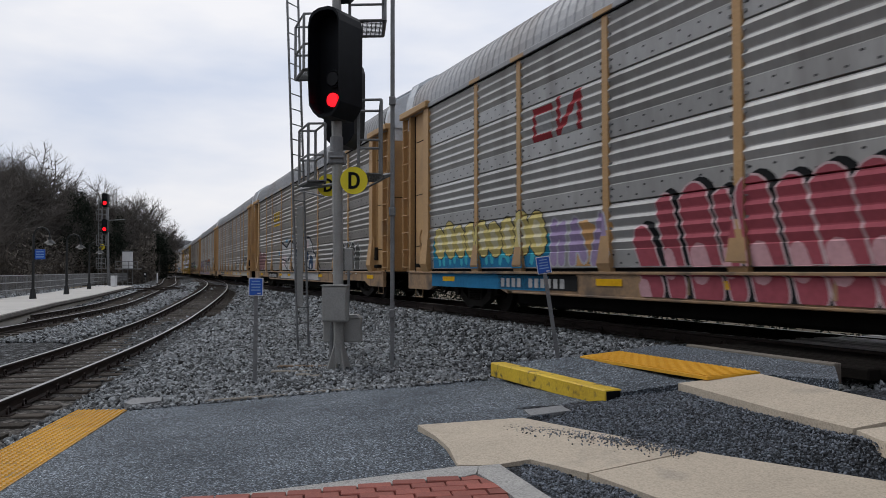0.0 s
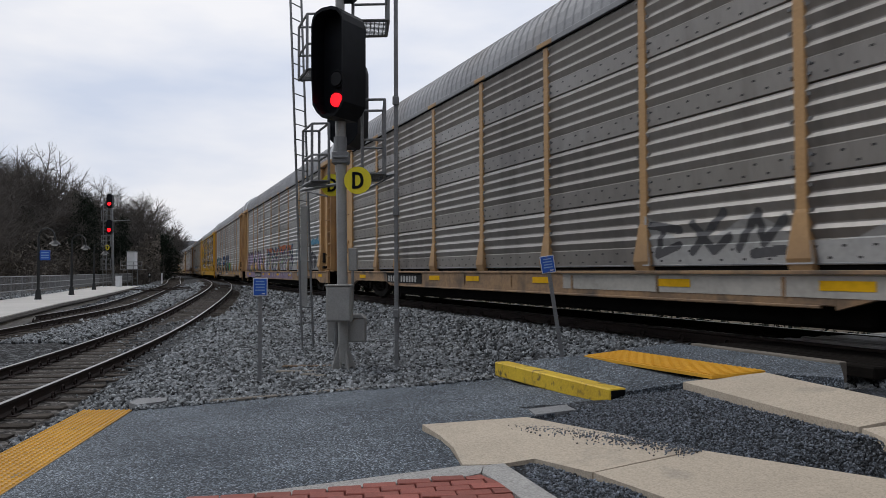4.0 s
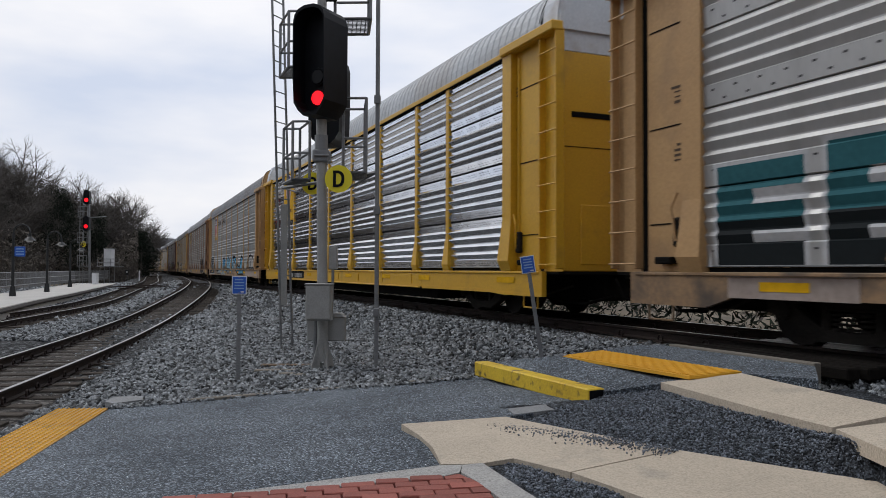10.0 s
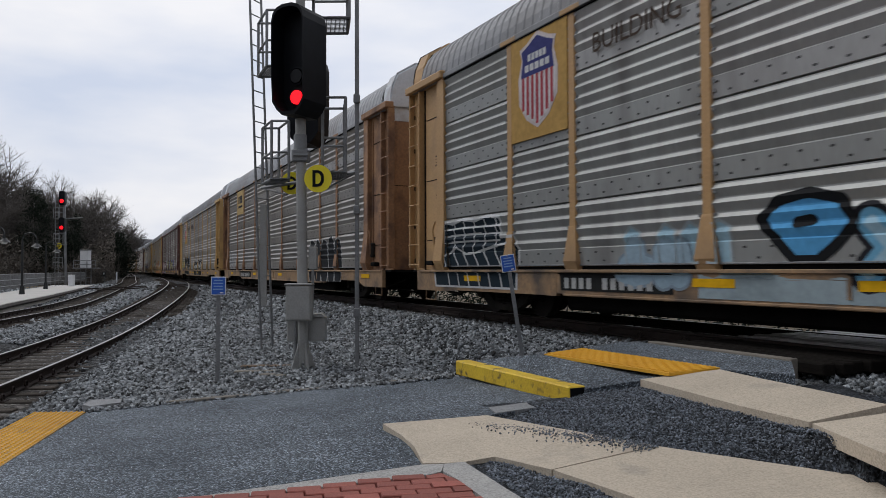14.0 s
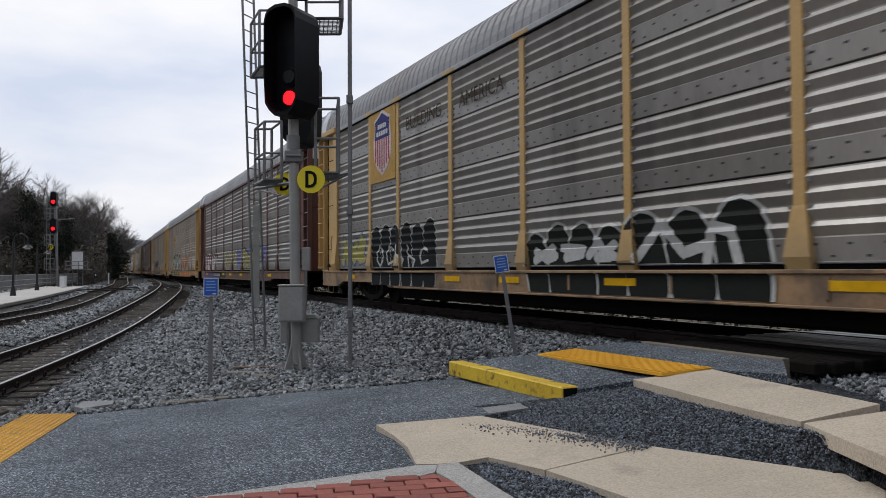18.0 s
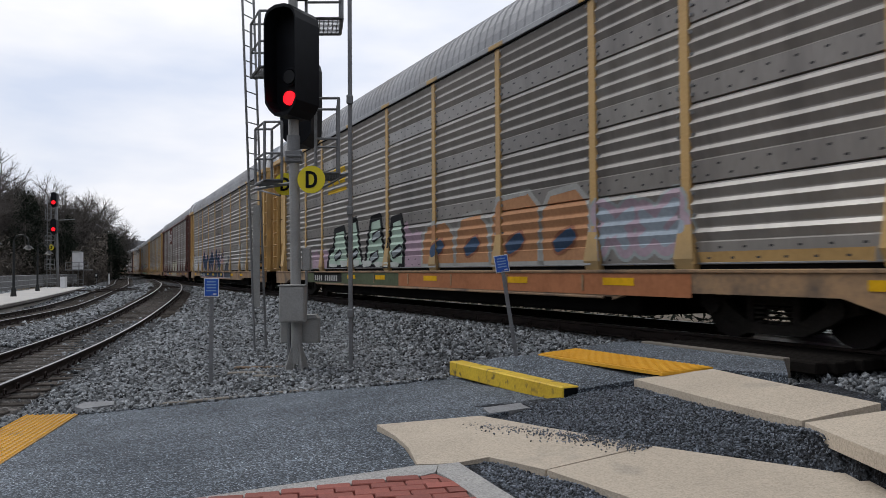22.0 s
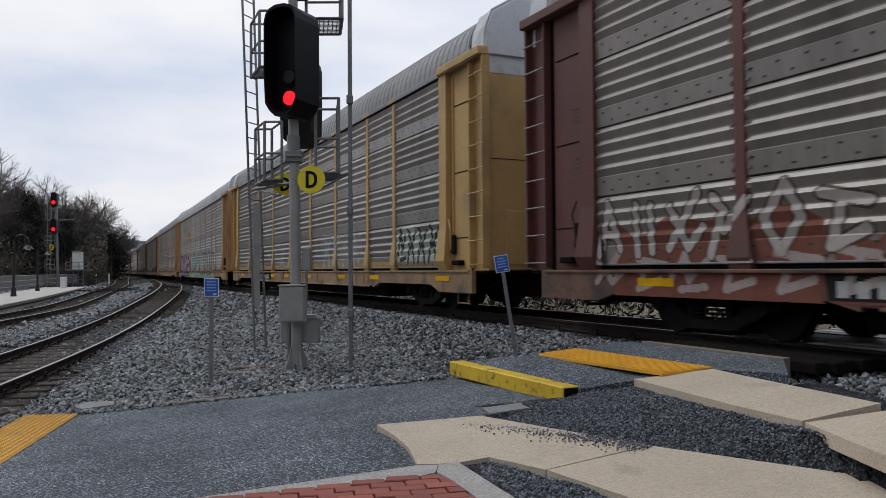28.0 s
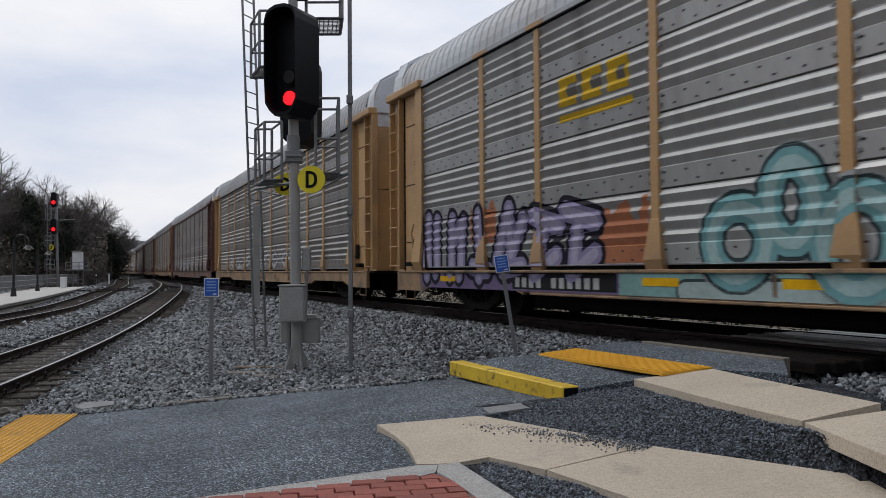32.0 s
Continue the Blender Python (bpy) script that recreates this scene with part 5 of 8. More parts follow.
piece(T[3], lettering(-3.1, 5.5, 0.85, 2.1, 7, 22, 0.16), 0.16, [(0.10, (0.03, 0.15, 0.24)), (0.05, (0.03, 0.03, 0.04)), (-0.02, (0.36, 0.26, 0.38)), (-0.10, (0.25, 0.36, 0.22))], "violet and green graffiti")
piece(T[3], lettering(-2.6, 5.6, 0.6, 1.7, 8, 27, 0.05), 0.05, [(0.0, (0.50, 0.49, 0.52))], "thin white strokes", 0.018)
piece(T[3], arc(6.85, 1.35, 0.4, 0.62, -80, 190) + arc(8.0, 1.1, 0.55, 0.5, 0, 210), 0.05, [(0.05, (0.34, 0.37, 0.38)), (0.0, (0.30, 0.42, 0.50))], "pale blue loops")
piece(T[3], lettering(9.7, 11.7, 1.95, 2.3, 5, 24, 0.06), 0.06, [(0.0, (0.10, 0.25, 0.36))], "blue scrawl")
piece(T[3], lettering(9.8, 11.0, 0.95, 1.75, 2, 25, 0.12), 0.12, [(0.03, (0.35, 0.35, 0.35)), (0.0, (0.10, 0.10, 0.11))], "black scrawl")
piece(T[3], arc(11.5, 1.3, 0.3, 0.42, 60, 330), 0.07, [(0.0, (0.50, 0.50, 0.50))], "white loop")
piece(T[3], lettering(-6.4, -4.9, 3.25, 3.7, 3, 23, 0.035), 0.035, [(0, (0.04, 0.04, 0.045))], "black scrawl")
# fifth: navy over black blocks and two rings with white rims on green
emblem(T[4], "word")
field(T[4], [block(-11.6, -11.2, 0.98, 1.4, 0.05, 2), block(-5.5, -4.2, 0.98, 1.5, 0.05, 3), block(-4.2, -0.4, 0.98, 1.3, 0.05, 4), block(-0.6, 2.2, 0.98, 1.7, 0.05, 5), block(2.2, 4.6, 0.98, 1.62, 0.03, 6)], (0.07, 0.27, 0.07), "green spray")
for q0, q1, z1, tone in ((-11.6, -10.3, 2.2, (0.03, 0.12, 0.14)), (-10.0, -8.9, 2.3, (0.03, 0.12, 0.14)), (-8.5, -7.9, 2.2, (0.03, 0.12, 0.14)), (-7.3, -5.8, 2.2, (0.03, 0.09, 0.17)), (-4.1, -2.9, 2.25, (0.02, 0.06, 0.15)), (-2.5, -1.6, 2.3, (0.02, 0.06, 0.15)), (-1.25, -0.75, 2.2, (0.06, 0.06, 0.065))):
    drawn_bars(T[4], q0, q1, 0.92, z1, tone, (0.012, 0.016, 0.018), (0.52, 0.53, 0.54), "navy block graffiti", q1 - q0 > 0.7)
piece(T[4], arc(0.25, 1.52, 0.5, 0.62, 55, 320), 0.22, [(0.08, (0.55, 0.56, 0.57)), (0.0, (0.015, 0.05, 0.12))], "large navy ring", 0.007)
piece(T[4], arc(1.68, 1.6, 0.45, 0.66, 0, 360), 0.22, [(0.08, (0.55, 0.56, 0.57)), (0.0, (0.015, 0.055, 0.13))], "large navy ring", 0.012)
field(T[4], [[(1.05, 0.98), (2.35, 0.98), (2.25, 1.35), (2.0, 1.3), (1.4, 1.3), (1.15, 1.35)], [(-0.3, 0.98), (0.75, 0.98), (0.7, 1.12), (0.1, 1.15), (-0.2, 1.35)]], (0.012, 0.014, 0.017), "black lower part of the rings", 0.022)
field(T[4], [block(-11.4, -9.6, 0.57, 0.84, 0.0, 1), block(-2.4, 1.8, 0.57, 0.84, 0.05, 3)], (0.40, 0.33, 0.29))
# sixth, the clean yellow one
emblem(T[5], "shield")
# seventh: black bubbles with white edges, light blue letters and a long blue sweep
emblem(T[6], "shield")
shape(T[6], [(-12.25, 0.52), (-12.35, 1.0), (-12.2, 1.75), (-12.0, 1.92), (-11.5, 1.85), (-11.0, 1.92), (-10.5, 1.86), (-10.0, 1.93), (-9.5, 1.88), (-9.45, 1.5), (-9.0, 1.5), (-8.8, 1.25), (-8.85, 0.52)],
      (0.014, 0.026, 0.038), (0.56, 0.57, 0.58), "dark navy block graffiti", 0.035)
for k in range(6):
    q = -11.85 + 0.44 * k
    contour(T[6], [(q, 1.86), (q + 0.04, 1.5), (q - 0.05, 1.25), (q + 0.15, 1.0), (q + 0.3, 0.55)], 0.022, (0.54, 0.55, 0.56), "white line")
for z in (1.72, 1.58, 1.44):
    contour(T[6], [(-12.15, z), (-11.0, z + 0.02), (-9.5, z)], 0.018, (0.54, 0.55, 0.56), "white line")
contour(T[6], [(-12.2, 1.05), (-11.7, 1.2), (-11.3, 1.35), (-10.9, 1.2), (-10.5, 1.22), (-9.9, 1.3), (-9.2, 1.38)], 0.024, (0.54, 0.55, 0.56), "white line")
SKY = (0.17, 0.42, 0.62)
piece(T[6], lettering(-6.0, -4.5, 0.62, 1.4, 2, 45, 0.2, signs=STUMPS), 0.2, [(0.04, (0.25, 0.32, 0.38)), (0.0, (0.33, 0.45, 0.54))], "grey-blue graffiti")
for q in (-5.85, -5.15, -4.7, -4.2):
    shape(T[6], [(q, 0.96), (q - 0.04, 1.4), (q + 0.12, 1.5), (q + 0.3, 1.4), (q + 0.32, 0.96)], (0.33, 0.50, 0.60), (0.38, 0.44, 0.47), "pale blue letters", 0.02)
field(T[6], [block(-4.4, -1.9, 0.52, 0.82, 0.08, 4)], (0.30, 0.37, 0.40), "grey-blue spray")
shape(T[6], [(-3.0, 0.98), (-3.45, 1.45), (-3.2, 1.66), (-2.8, 1.72), (-2.4, 1.62), (-2.25, 1.35), (-2.5, 1.12), (-2.7, 0.98)], (0.10, 0.36, 0.66), DEEP, "light blue graffiti", 0.06)
piece(T[6], [(-2.95, 1.4, -2.75, 1.42)], 0.06, [(0.0, DEEP)], "black eye", 0.014)
piece(T[6], lettering(-2.2, 2.6, 0.62, 1.75, 5, 42, 0.15, signs=WILD), 0.15, [(0.07, (0.02, 0.02, 0.025)), (0.0, SKY), (-0.08, (0.36, 0.55, 0.66))], "light blue graffiti")
shape(T[6], [(2.4, 1.7), (3.4, 1.69), (3.9, 1.45), (4.4, 1.2), (5.3, 1.0), (5.7, 1.2), (6.0, 1.56), (6.4, 1.7), (6.9, 1.52), (7.3, 0.6), (5.2, 0.56), (4.2, 0.75), (3.6, 1.1)], (0.12, 0.38, 0.60), DEEP, "long blue sweep", 0.06)
field(T[6], [block(7.3, 8.3, 0.98, 1.25, 0.05, 2)], (0.48, 0.47, 0.44), "grey patch of paint")
shape(T[6], [(8.9, 0.98), (9.0, 1.35), (9.5, 1.62), (10.1, 1.7), (10.8, 1.55), (11.3, 1.2), (11.4, 0.98)], (0.42, 0.41, 0.40), (0.05, 0.05, 0.055), "pale rounded graffiti", 0.06)
piece(T[6], [(8.95, 1.2, 9.3, 1.35), (10.1, 1.1, 10.2, 1.4)], 0.07, [(0.0, (0.05, 0.05, 0.055))], "black strokes", 0.014)
field(T[6], [block(8.2, 12.6, 0.5, 0.84, 0.0, 1)], (0.42, 0.34, 0.29))
# eighth
emblem(T[7], "tanpanel")
piece(T[7], lettering(-11.6, -9.4, 0.98, 1.9, 4, 51, 0.07), 0.07, [(0.05, (0.17, 0.17, 0.18)), (0, (0.46, 0.46, 0.46))], "white scrawl")
piece(T[7], lettering(-6.9, -1.8, 0.95, 1.9, 5, 52, 0.05), 0.05, [(0, (0.40, 0.40, 0.40))], "white scrawl")
fingers(T[7], 5.8, 9.6, 0.56, 2.0, 5, (0.02, 0.022, 0.026), WHITE_P, "black bubble graffiti", 0.1, 53)
plate(T[7], [(-12.85, 1.5), (-12.1, 1.5), (-12.1, 1.87), (-12.85, 1.87)], -0.06, (0.03, 0.035, 0.045), "dark placard", 0.03)
plate(T[7], [(-12.6, 1.6), (-12.32, 1.6), (-12.32, 1.78), (-12.6, 1.78)], -0.055, (0.66, 0.48, 0.05), "yellow square of the placard", 0.004)
plate(T[7], [(-12.8, 1.9), (-12.12, 1.9), (-12.12, 2.13), (-12.8, 2.13)], -0.06, (0.52, 0.47, 0.36), "pale paper notice", 0.03)
# ninth: black bubbles with white edges in three groups
emblem(T[8], "shield")
BONE = (0.54, 0.55, 0.54)
fingers(T[8], -9.0, -5.0, 0.5, 2.12, 6, (0.015, 0.018, 0.02), BONE, "black bubble graffiti", 0.08, 61, 0.03)
piece(T[8], lettering(-8.7, -5.3, 0.95, 1.45, 5, 66, 0.03, signs=RINGS), 0.03, [(0, BONE)], "thin white lines", 0.018)
fingers(T[8], -1.35, 1.3, 0.42, 1.68, 4, (0.02, 0.023, 0.02), BONE, "black bubble graffiti", 0.15, 62, 0.05)
piece(T[8], lettering(-1.1, 1.2, 0.95, 1.35, 3, 67, 0.075, signs=WILD), 0.075, [(0, BONE)], "thick white strokes", 0.018)
fingers(T[8], 1.25, 3.85, 0.42, 1.78, 3, (0.018, 0.02, 0.018), BONE, "large black bubble graffiti", 0.15, 63, 0.06)
piece(T[8], [(1.6, 1.05, 2.1, 1.5), (2.1, 1.5, 2.5, 1.1), (2.5, 1.1, 2.9, 1.2), (2.9, 0.98, 3.0, 1.42), (3.0, 1.42, 3.3, 1.35), (3.3, 1.35, 3.4, 0.98)], 0.075, [(0, BONE)], "thick white strokes", 0.018)
piece(T[8], lettering(-11.4, -9.5, 1.0, 1.85, 3, 64, 0.12), 0.12, [(0.04, (0.09, 0.14, 0.34)), (0.0, (0.40, 0.37, 0.13))], "yellow and blue graffiti")
# tenth, brown: white and red letters, yellow ones on a lilac-blue field, white scrawls
field(T[9], [block(-11.8, -7.4, 0.5, 0.85, 0.0, 2)], (0.15, 0.11, 0.20))
field(T[9], [block(-7.4, -3.4, 0.5, 0.85, 0.0, 2)], (0.05, 0.055, 0.055), "dark spray")
piece(T[9], lettering(-11.6, -6.4, 0.8, 1.88, 6, 72, 0.14, signs=STUMPS + WILD[:2]), 0.14, [(0.10, (0.02, 0.02, 0.022)), (0.03, (0.36, 0.08, 0.10)), (-0.02, (0.56, 0.54, 0.54))], "white and red graffiti")
piece(T[9], lettering(-6.3, -4.4, 1.0, 1.85, 3, 73, 0.06), 0.06, [(0, (0.36, 0.37, 0.35))], "white scrawl")
piece(T[9], lettering(-3.9, 0.0, 0.95, 1.95, 4, 75, 0.11), 0.11, [(0.05, (0.14, 0.14, 0.10)), (0.0, (0.42, 0.38, 0.18)), (-0.07, (0.50, 0.47, 0.38))], "yellow graffiti")
field(T[9], [block(-0.1, 7.05, 0.98, 1.95, 0.05, 1)], (0.19, 0.20, 0.40), "lilac-blue field")
shape(T[9], [(1.1, 0.98), (1.3, 1.9), (2.0, 2.0), (2.8, 1.75), (3.4, 1.6), (4.2, 1.95), (4.7, 1.9), (5.0, 1.3), (5.1, 0.98)], (0.36, 0.33, 0.17), (0.07, 0.08, 0.06), "olive yellow graffiti", 0.04)
piece(T[9], lettering(1.3, 4.9, 1.0, 1.7, 4, 71, 0.07), 0.07, [(0.03, (0.10, 0.13, 0.08)), (0.0, (0.45, 0.42, 0.24))], "olive strokes", 0.010)
piece(T[9], [(5.2, 1.0, 5.5, 1.75), (5.5, 1.75, 5.8, 1.7), (5.8, 1.7, 5.7, 1.0)], 0.08, [(0.04, (0.38, 0.47, 0.50)), (0.0, (0.33, 0.36, 0.17))], "tall loop", 0.008)
piece(T[9], lettering(5.2, 6.6, 1.0, 1.3, 3, 76, 0.04), 0.04, [(0.0, (0.36, 0.46, 0.54))], "pale blue strokes", 0.012)
field(T[9], [block(-3.2, 4.6, 0.5, 0.85, 0.04, 1)], (0.17, 0.12, 0.085), "muddy brown spray")
piece(T[9], lettering(7.5, 11.2, 1.0, 1.8, 5, 74, 0.055), 0.055, [(0, (0.38, 0.39, 0.37))], "white scrawl")
# eleventh: mint letters with heavy black outlines, then orange
emblem(T[10], "yellow")
field(T[10], [block(-8.8, -0.6, 0.5, 0.85, 0, 1)], (0.10, 0.12, 0.07))
field(T[10], [block(-0.6, 9.2, 0.5, 0.85, 0, 1)], (0.42, 0.17, 0.08))
field(T[10], [block(-8.3, -6.5, 0.98, 1.55, 0.14, 3), block(-0.7, 0.7, 0.98, 1.9, 0.2, 4)], (0.42, 0.31, 0.37))
for pts in ([(-6.6, 0.98), (-6.3, 1.5), (-5.9, 1.55), (-5.8, 2.1), (-4.9, 2.15), (-4.6, 1.4), (-4.4, 0.98)], [(-4.6, 1.6), (-4.4, 2.3), (-3.8, 2.35), (-3.5, 1.5), (-3.2, 0.98), (-4.0, 0.98)],
            [(-3.1, 0.98), (-2.9, 1.6), (-2.6, 2.25), (-1.9, 2.3), (-1.7, 1.5), (-1.2, 0.98)], [(-1.4, 1.2), (-1.1, 2.15), (-0.5, 2.2), (-0.3, 1.6), (-0.4, 0.98), (-1.0, 0.98)]):
    shape(T[10], pts, MINT, DEEP, "mint green graffiti", 0.085)
for q, z in ((-5.5, 1.3), (-4.0, 1.3), (-2.4, 1.2), (-2.2, 1.75), (-0.8, 1.3)):
    piece(T[10], [(q - 0.2, z, q + 0.25, z + 0.1)], 0.07, [(0.06, DEEP), (0.0, (0.34, 0.38, 0.40))], "black and grey insets", 0.014)
piece(T[10], lettering(-6.4, -0.6, 0.95, 1.2, 6, 84, 0.05), 0.05, [(0.0, (0.55, 0.58, 0.55))], "white highlights", 0.018)
for q0, q1, z1 in ((0.7, 2.4, 1.95), (2.4, 3.9, 2.02), (3.9, 5.7, 2.25), (5.6, 7.1, 2.2)):
    shape(T[10], [(q0, 0.98), (q1, 0.98), (q1 - 0.05, z1 - 0.3), (q1 - 0.4, z1), (q0 + 0.35, z1 - 0.05), (q0 + 0.08, z1 - 0.35)], (0.48, 0.25, 0.13), (0.40, 0.40, 0.38), "orange graffiti", 0.05)
    m = (q0 + q1) / 2
    piece(T[10], [(m - 0.15, 1.3, m + 0.2, 1.42)], 0.13, [(0.05, (0.30, 0.13, 0.08)), (0.0, (0.06, 0.10, 0.17))], "dark blue eye", 0.012)
piece(T[10], lettering(7.2, 9.1, 1.0, 1.95, 2, 83, 0.22), 0.22, [(0.05, (0.36, 0.40, 0.40)), (0.0, (0.42, 0.33, 0.38)), (-0.12, (0.36, 0.42, 0.48))], "lilac graffiti")
field(T[10], [block(9.25, 11.7, 0.955, 1.1, 0.0, 1)], (0.42, 0.27, 0.11), "tan foot strip")
# twelfth: pale bubbles, a row of navy peaks with pink edges, white scrawls
fingers(T[11], -12.0, -7.7, 0.98, 2.08, 6, (0.52, 0.52, 0.51), (0.05, 0.05, 0.055), "pale bubble graffiti", 0.0, 91, 0.03, (0.60, 0.60, 0.59))
piece(T[11], lettering(-11.8, -7.9, 1.0, 1.95, 6, 96, 0.02, signs=FINGERS), 0.02, [(0, (0.07, 0.07, 0.075))], "thin black lines", 0.018)
zig = [(-7.1, 0.52), (2.4, 0.52), (1.7, 0.98), (1.95, 1.5), (1.8, 2.17), (0.6, 1.38), (0.4, 2.24), (-0.2, 1.71), (-0.9, 2.33), (-1.8, 1.71), (-2.7, 2.26), (-3.6, 1.70), (-4.4, 2.2), (-5.3, 1.65), (-6.3, 2.3), (-7.1, 1.65)]
shape(T[11], zig, NAVY, (0.52, 0.36, 0.38), "navy peaks", 0.05)
for q, w, z in ((-6.7, 0.55, 1.5), (-4.7, 0.35, 1.5), (-4.2, 0.5, 1.2), (-3.2, 0.4, 1.4), (-2.3, 0.45, 1.45), (-1.6, 0.4, 1.5), (-0.8, 0.5, 1.55), (0.9, 0.6, 1.2)):
    shape(T[11], [(q, 0.98), (q + w, 0.98), (q + w * 0.75, z - 0.15), (q + w * 0.3, z)], (0.24, 0.19, 0.22), (0.44, 0.30, 0.32), "pink leaf on navy", 0.03, 0.011)
shape(T[11], [(0.8, 1.35), (1.3, 1.55), (1.9, 1.6), (1.8, 1.3)], (0.46, 0.28, 0.30), (0.40, 0.36, 0.42), "pink wedge", 0.03, 0.011)
piece(T[11], [(-6.0, 1.02, -5.9, 1.05), (-2.9, 1.05, -2.8, 1.05), (0.1, 1.05, 0.2, 1.05), (-1.5, 0.66, -1.4, 0.66), (1.0, 0.68, 1.2, 0.68)], 0.07, [(0.0, (0.36, 0.40, 0.17))], "small olive dots", 0.012)
piece(T[11], lettering(-5.6, 1.6, 1.75, 2.05, 5, 95, 0.045), 0.045, [(0.0, (0.36, 0.37, 0.24))], "small olive scrawls", 0.002)
shape(T[11], [(2.2, 0.52), (4.4, 0.52), (4.35, 1.6), (3.9, 1.95), (3.2, 1.6), (2.6, 1.3), (2.2, 1.0)], (0.055, 0.065, 0.09), (0.42, 0.42, 0.42), "dark graffiti", 0.05)
piece(T[11], lettering(2.0, 4.3, 1.2, 2.1, 3, 93, 0.05), 0.05, [(0.0, (0.46, 0.46, 0.45))], "white scrawl", 0.012)
piece(T[11], lettering(6.5, 8.25, 0.95, 2.25, 2, 94, 0.07, signs=STUMPS), 0.07, [(0.05, (0.27, 0.27, 0.26)), (0.0, (0.52, 0.52, 0.51))], "white scrawl")
piece(T[11], lettering(6.6, 8.2, 1.1, 1.7, 3, 97, 0.05), 0.05, [(0.0, (0.50, 0.50, 0.49))], "white scrawl")
# thirteenth, brown
emblem(T[12], "brownpanel")
field(T[12], [block(-11.4, -8.0, 0.52, 1.5, 0.15, 1), block(-7.9, -6.4, 0.52, 1.2, 0.15, 2)], (0.20, 0.08, 0.06))
piece(T[12], lettering(-11.9, -7.4, 1.0, 1.9, 6, 101, 0.06, signs=STUMPS + WILD), 0.06, [(0.03, (0.10, 0.07, 0.06)), (0.0, (0.46, 0.43, 0.41))], "white graffiti")
piece(T[12], lettering(-11.9, -7.2, 0.55, 1.2, 6, 104, 0.05), 0.05, [(0.0, (0.40, 0.34, 0.32))], "white strokes")
piece(T[12], [(-1.72, 1.6, -1.65, 1.3), (-1.65, 1.3, -1.5, 0.7), (-1.7, 1.65, -1.45, 1.65)], 0.24, [(0.06, (0.10, 0.10, 0.09)), (0.0, (0.47, 0.45, 0.36))], "cream graffiti")
fingers(T[12], -1.25, 3.4, 0.55, 2.0, 5, (0.47, 0.45, 0.36), (0.08, 0.08, 0.075), "cream graffiti", 0.2, 105, 0.06)
piece(T[12], lettering(-5.7, -3.9, 1.06, 1.3, 7, 103, 0.035, signs=STUMPS), 0.035, [(0.0, (0.42, 0.42, 0.42))], "white scrawl")
piece(T[12], lettering(-6.9, -6.3, 1.0, 1.4, 2, 106, 0.05), 0.05, [(0.0, (0.42, 0.42, 0.42))], "white scrawl")
# fourteenth: faint white tags
field(T[13], [block(9.25, 11.7, 0.95, 1.85, 0.15, 4)], (0.46, 0.51, 0.46), "pale green spray")
piece(T[13], lettering(9.3, 11.7, 1.0, 1.95, 4, 111, 0.05), 0.05, [(0.0, (0.06, 0.07, 0.065))], "black lines on pale green")
piece(T[13], lettering(2.9, 6.6, 0.98, 1.95, 4, 112, 0.07, signs=STUMPS + WILD), 0.07, [(0.06, (0.36, 0.355, 0.34)), (0.0, (0.46, 0.455, 0.44))], "ghostly white graffiti")
contour(T[13], [(2.85, 1.6), (2.9, 2.0), (4.2, 1.95), (6.2, 1.95)], 0.035, (0.46, 0.455, 0.44), "ghostly white line")
contour(T[13], [(-11.5, 1.6), (-11.3, 1.95), (-10.6, 1.8), (-10.0, 2.02), (-9.3, 1.85), (-8.6, 2.1), (-7.8, 2.1), (-7.5, 1.6), (-7.2, 1.15)], 0.03, (0.44, 0.44, 0.43), "white line")
piece(T[13], lettering(-11.2, -8.6, 1.05, 1.6, 4, 113, 0.025), 0.025, [(0.0, (0.40, 0.40, 0.39))], "thin white scrawl")
field(T[13], [[(-3.1, 0.98), (-2.4, 0.98), (-2.6, 1.75)], [(-5.35, 1.5), (-4.85, 1.48), (-4.88, 1.6), (-5.3, 1.6)]], (0.48, 0.47, 0.45), "white spray")
piece(T[13], [(-7.15, 1.0, -7.15, 1.6)], 0.12, [(0.0, (0.50, 0.48, 0.44))], "white spray on the post", 0.012)
field(T[13], [block(-11.7, 11.7, 0.955, 1.1, 0.0, 1)], (0.44, 0.29, 0.12), "tan foot strip")
# fifteenth: purple, teal, mint and a white ghost
emblem(T[14], "yellow")
field(T[14], [block(-11.9, -5.0, 0.5, 0.85, 0, 1)], (0.17, 0.13, 0.24))
field(T[14], [block(-5.0, 8.6, 0.5, 0.85, 0, 1)], (0.22, 0.38, 0.36))
field(T[14], [block(-9.6, -8.6, 1.4, 2.1, 0.15, 1), block(-5.5, -4.4, 0.98, 1.75, 0.2, 2)], (0.42, 0.17, 0.09))
piece(T[14], lettering(-11.9, -5.4, 0.6, 2.1, 6, 121, 0.17, signs=STUMPS + WILD[:3]), 0.17, [(0.09, (0.02, 0.018, 0.028)), (0.0, (0.28, 0.25, 0.40)), (-0.08, (0.42, 0.39, 0.52))], "purple and white graffiti")
AQUA = (0.18, 0.38, 0.40)
piece(T[14], arc(-2.85, 1.2, 0.42, 0.42, 0, 360) + arc(-2.1, 1.62, 0.3, 0.45, 0, 360) + arc(-1.3, 1.15, 0.42, 0.48, 0, 360) + arc(-0.4, 1.2, 0.36, 0.55, 0, 360) + arc(0.5, 1.3, 0.4, 0.6, 0, 360), 0.17,
      [(0.09, (0.38, 0.40, 0.40)), (0.05, (0.04, 0.06, 0.065)), (0.0, AQUA), (-0.09, (0.36, 0.52, 0.52))], "teal rings")
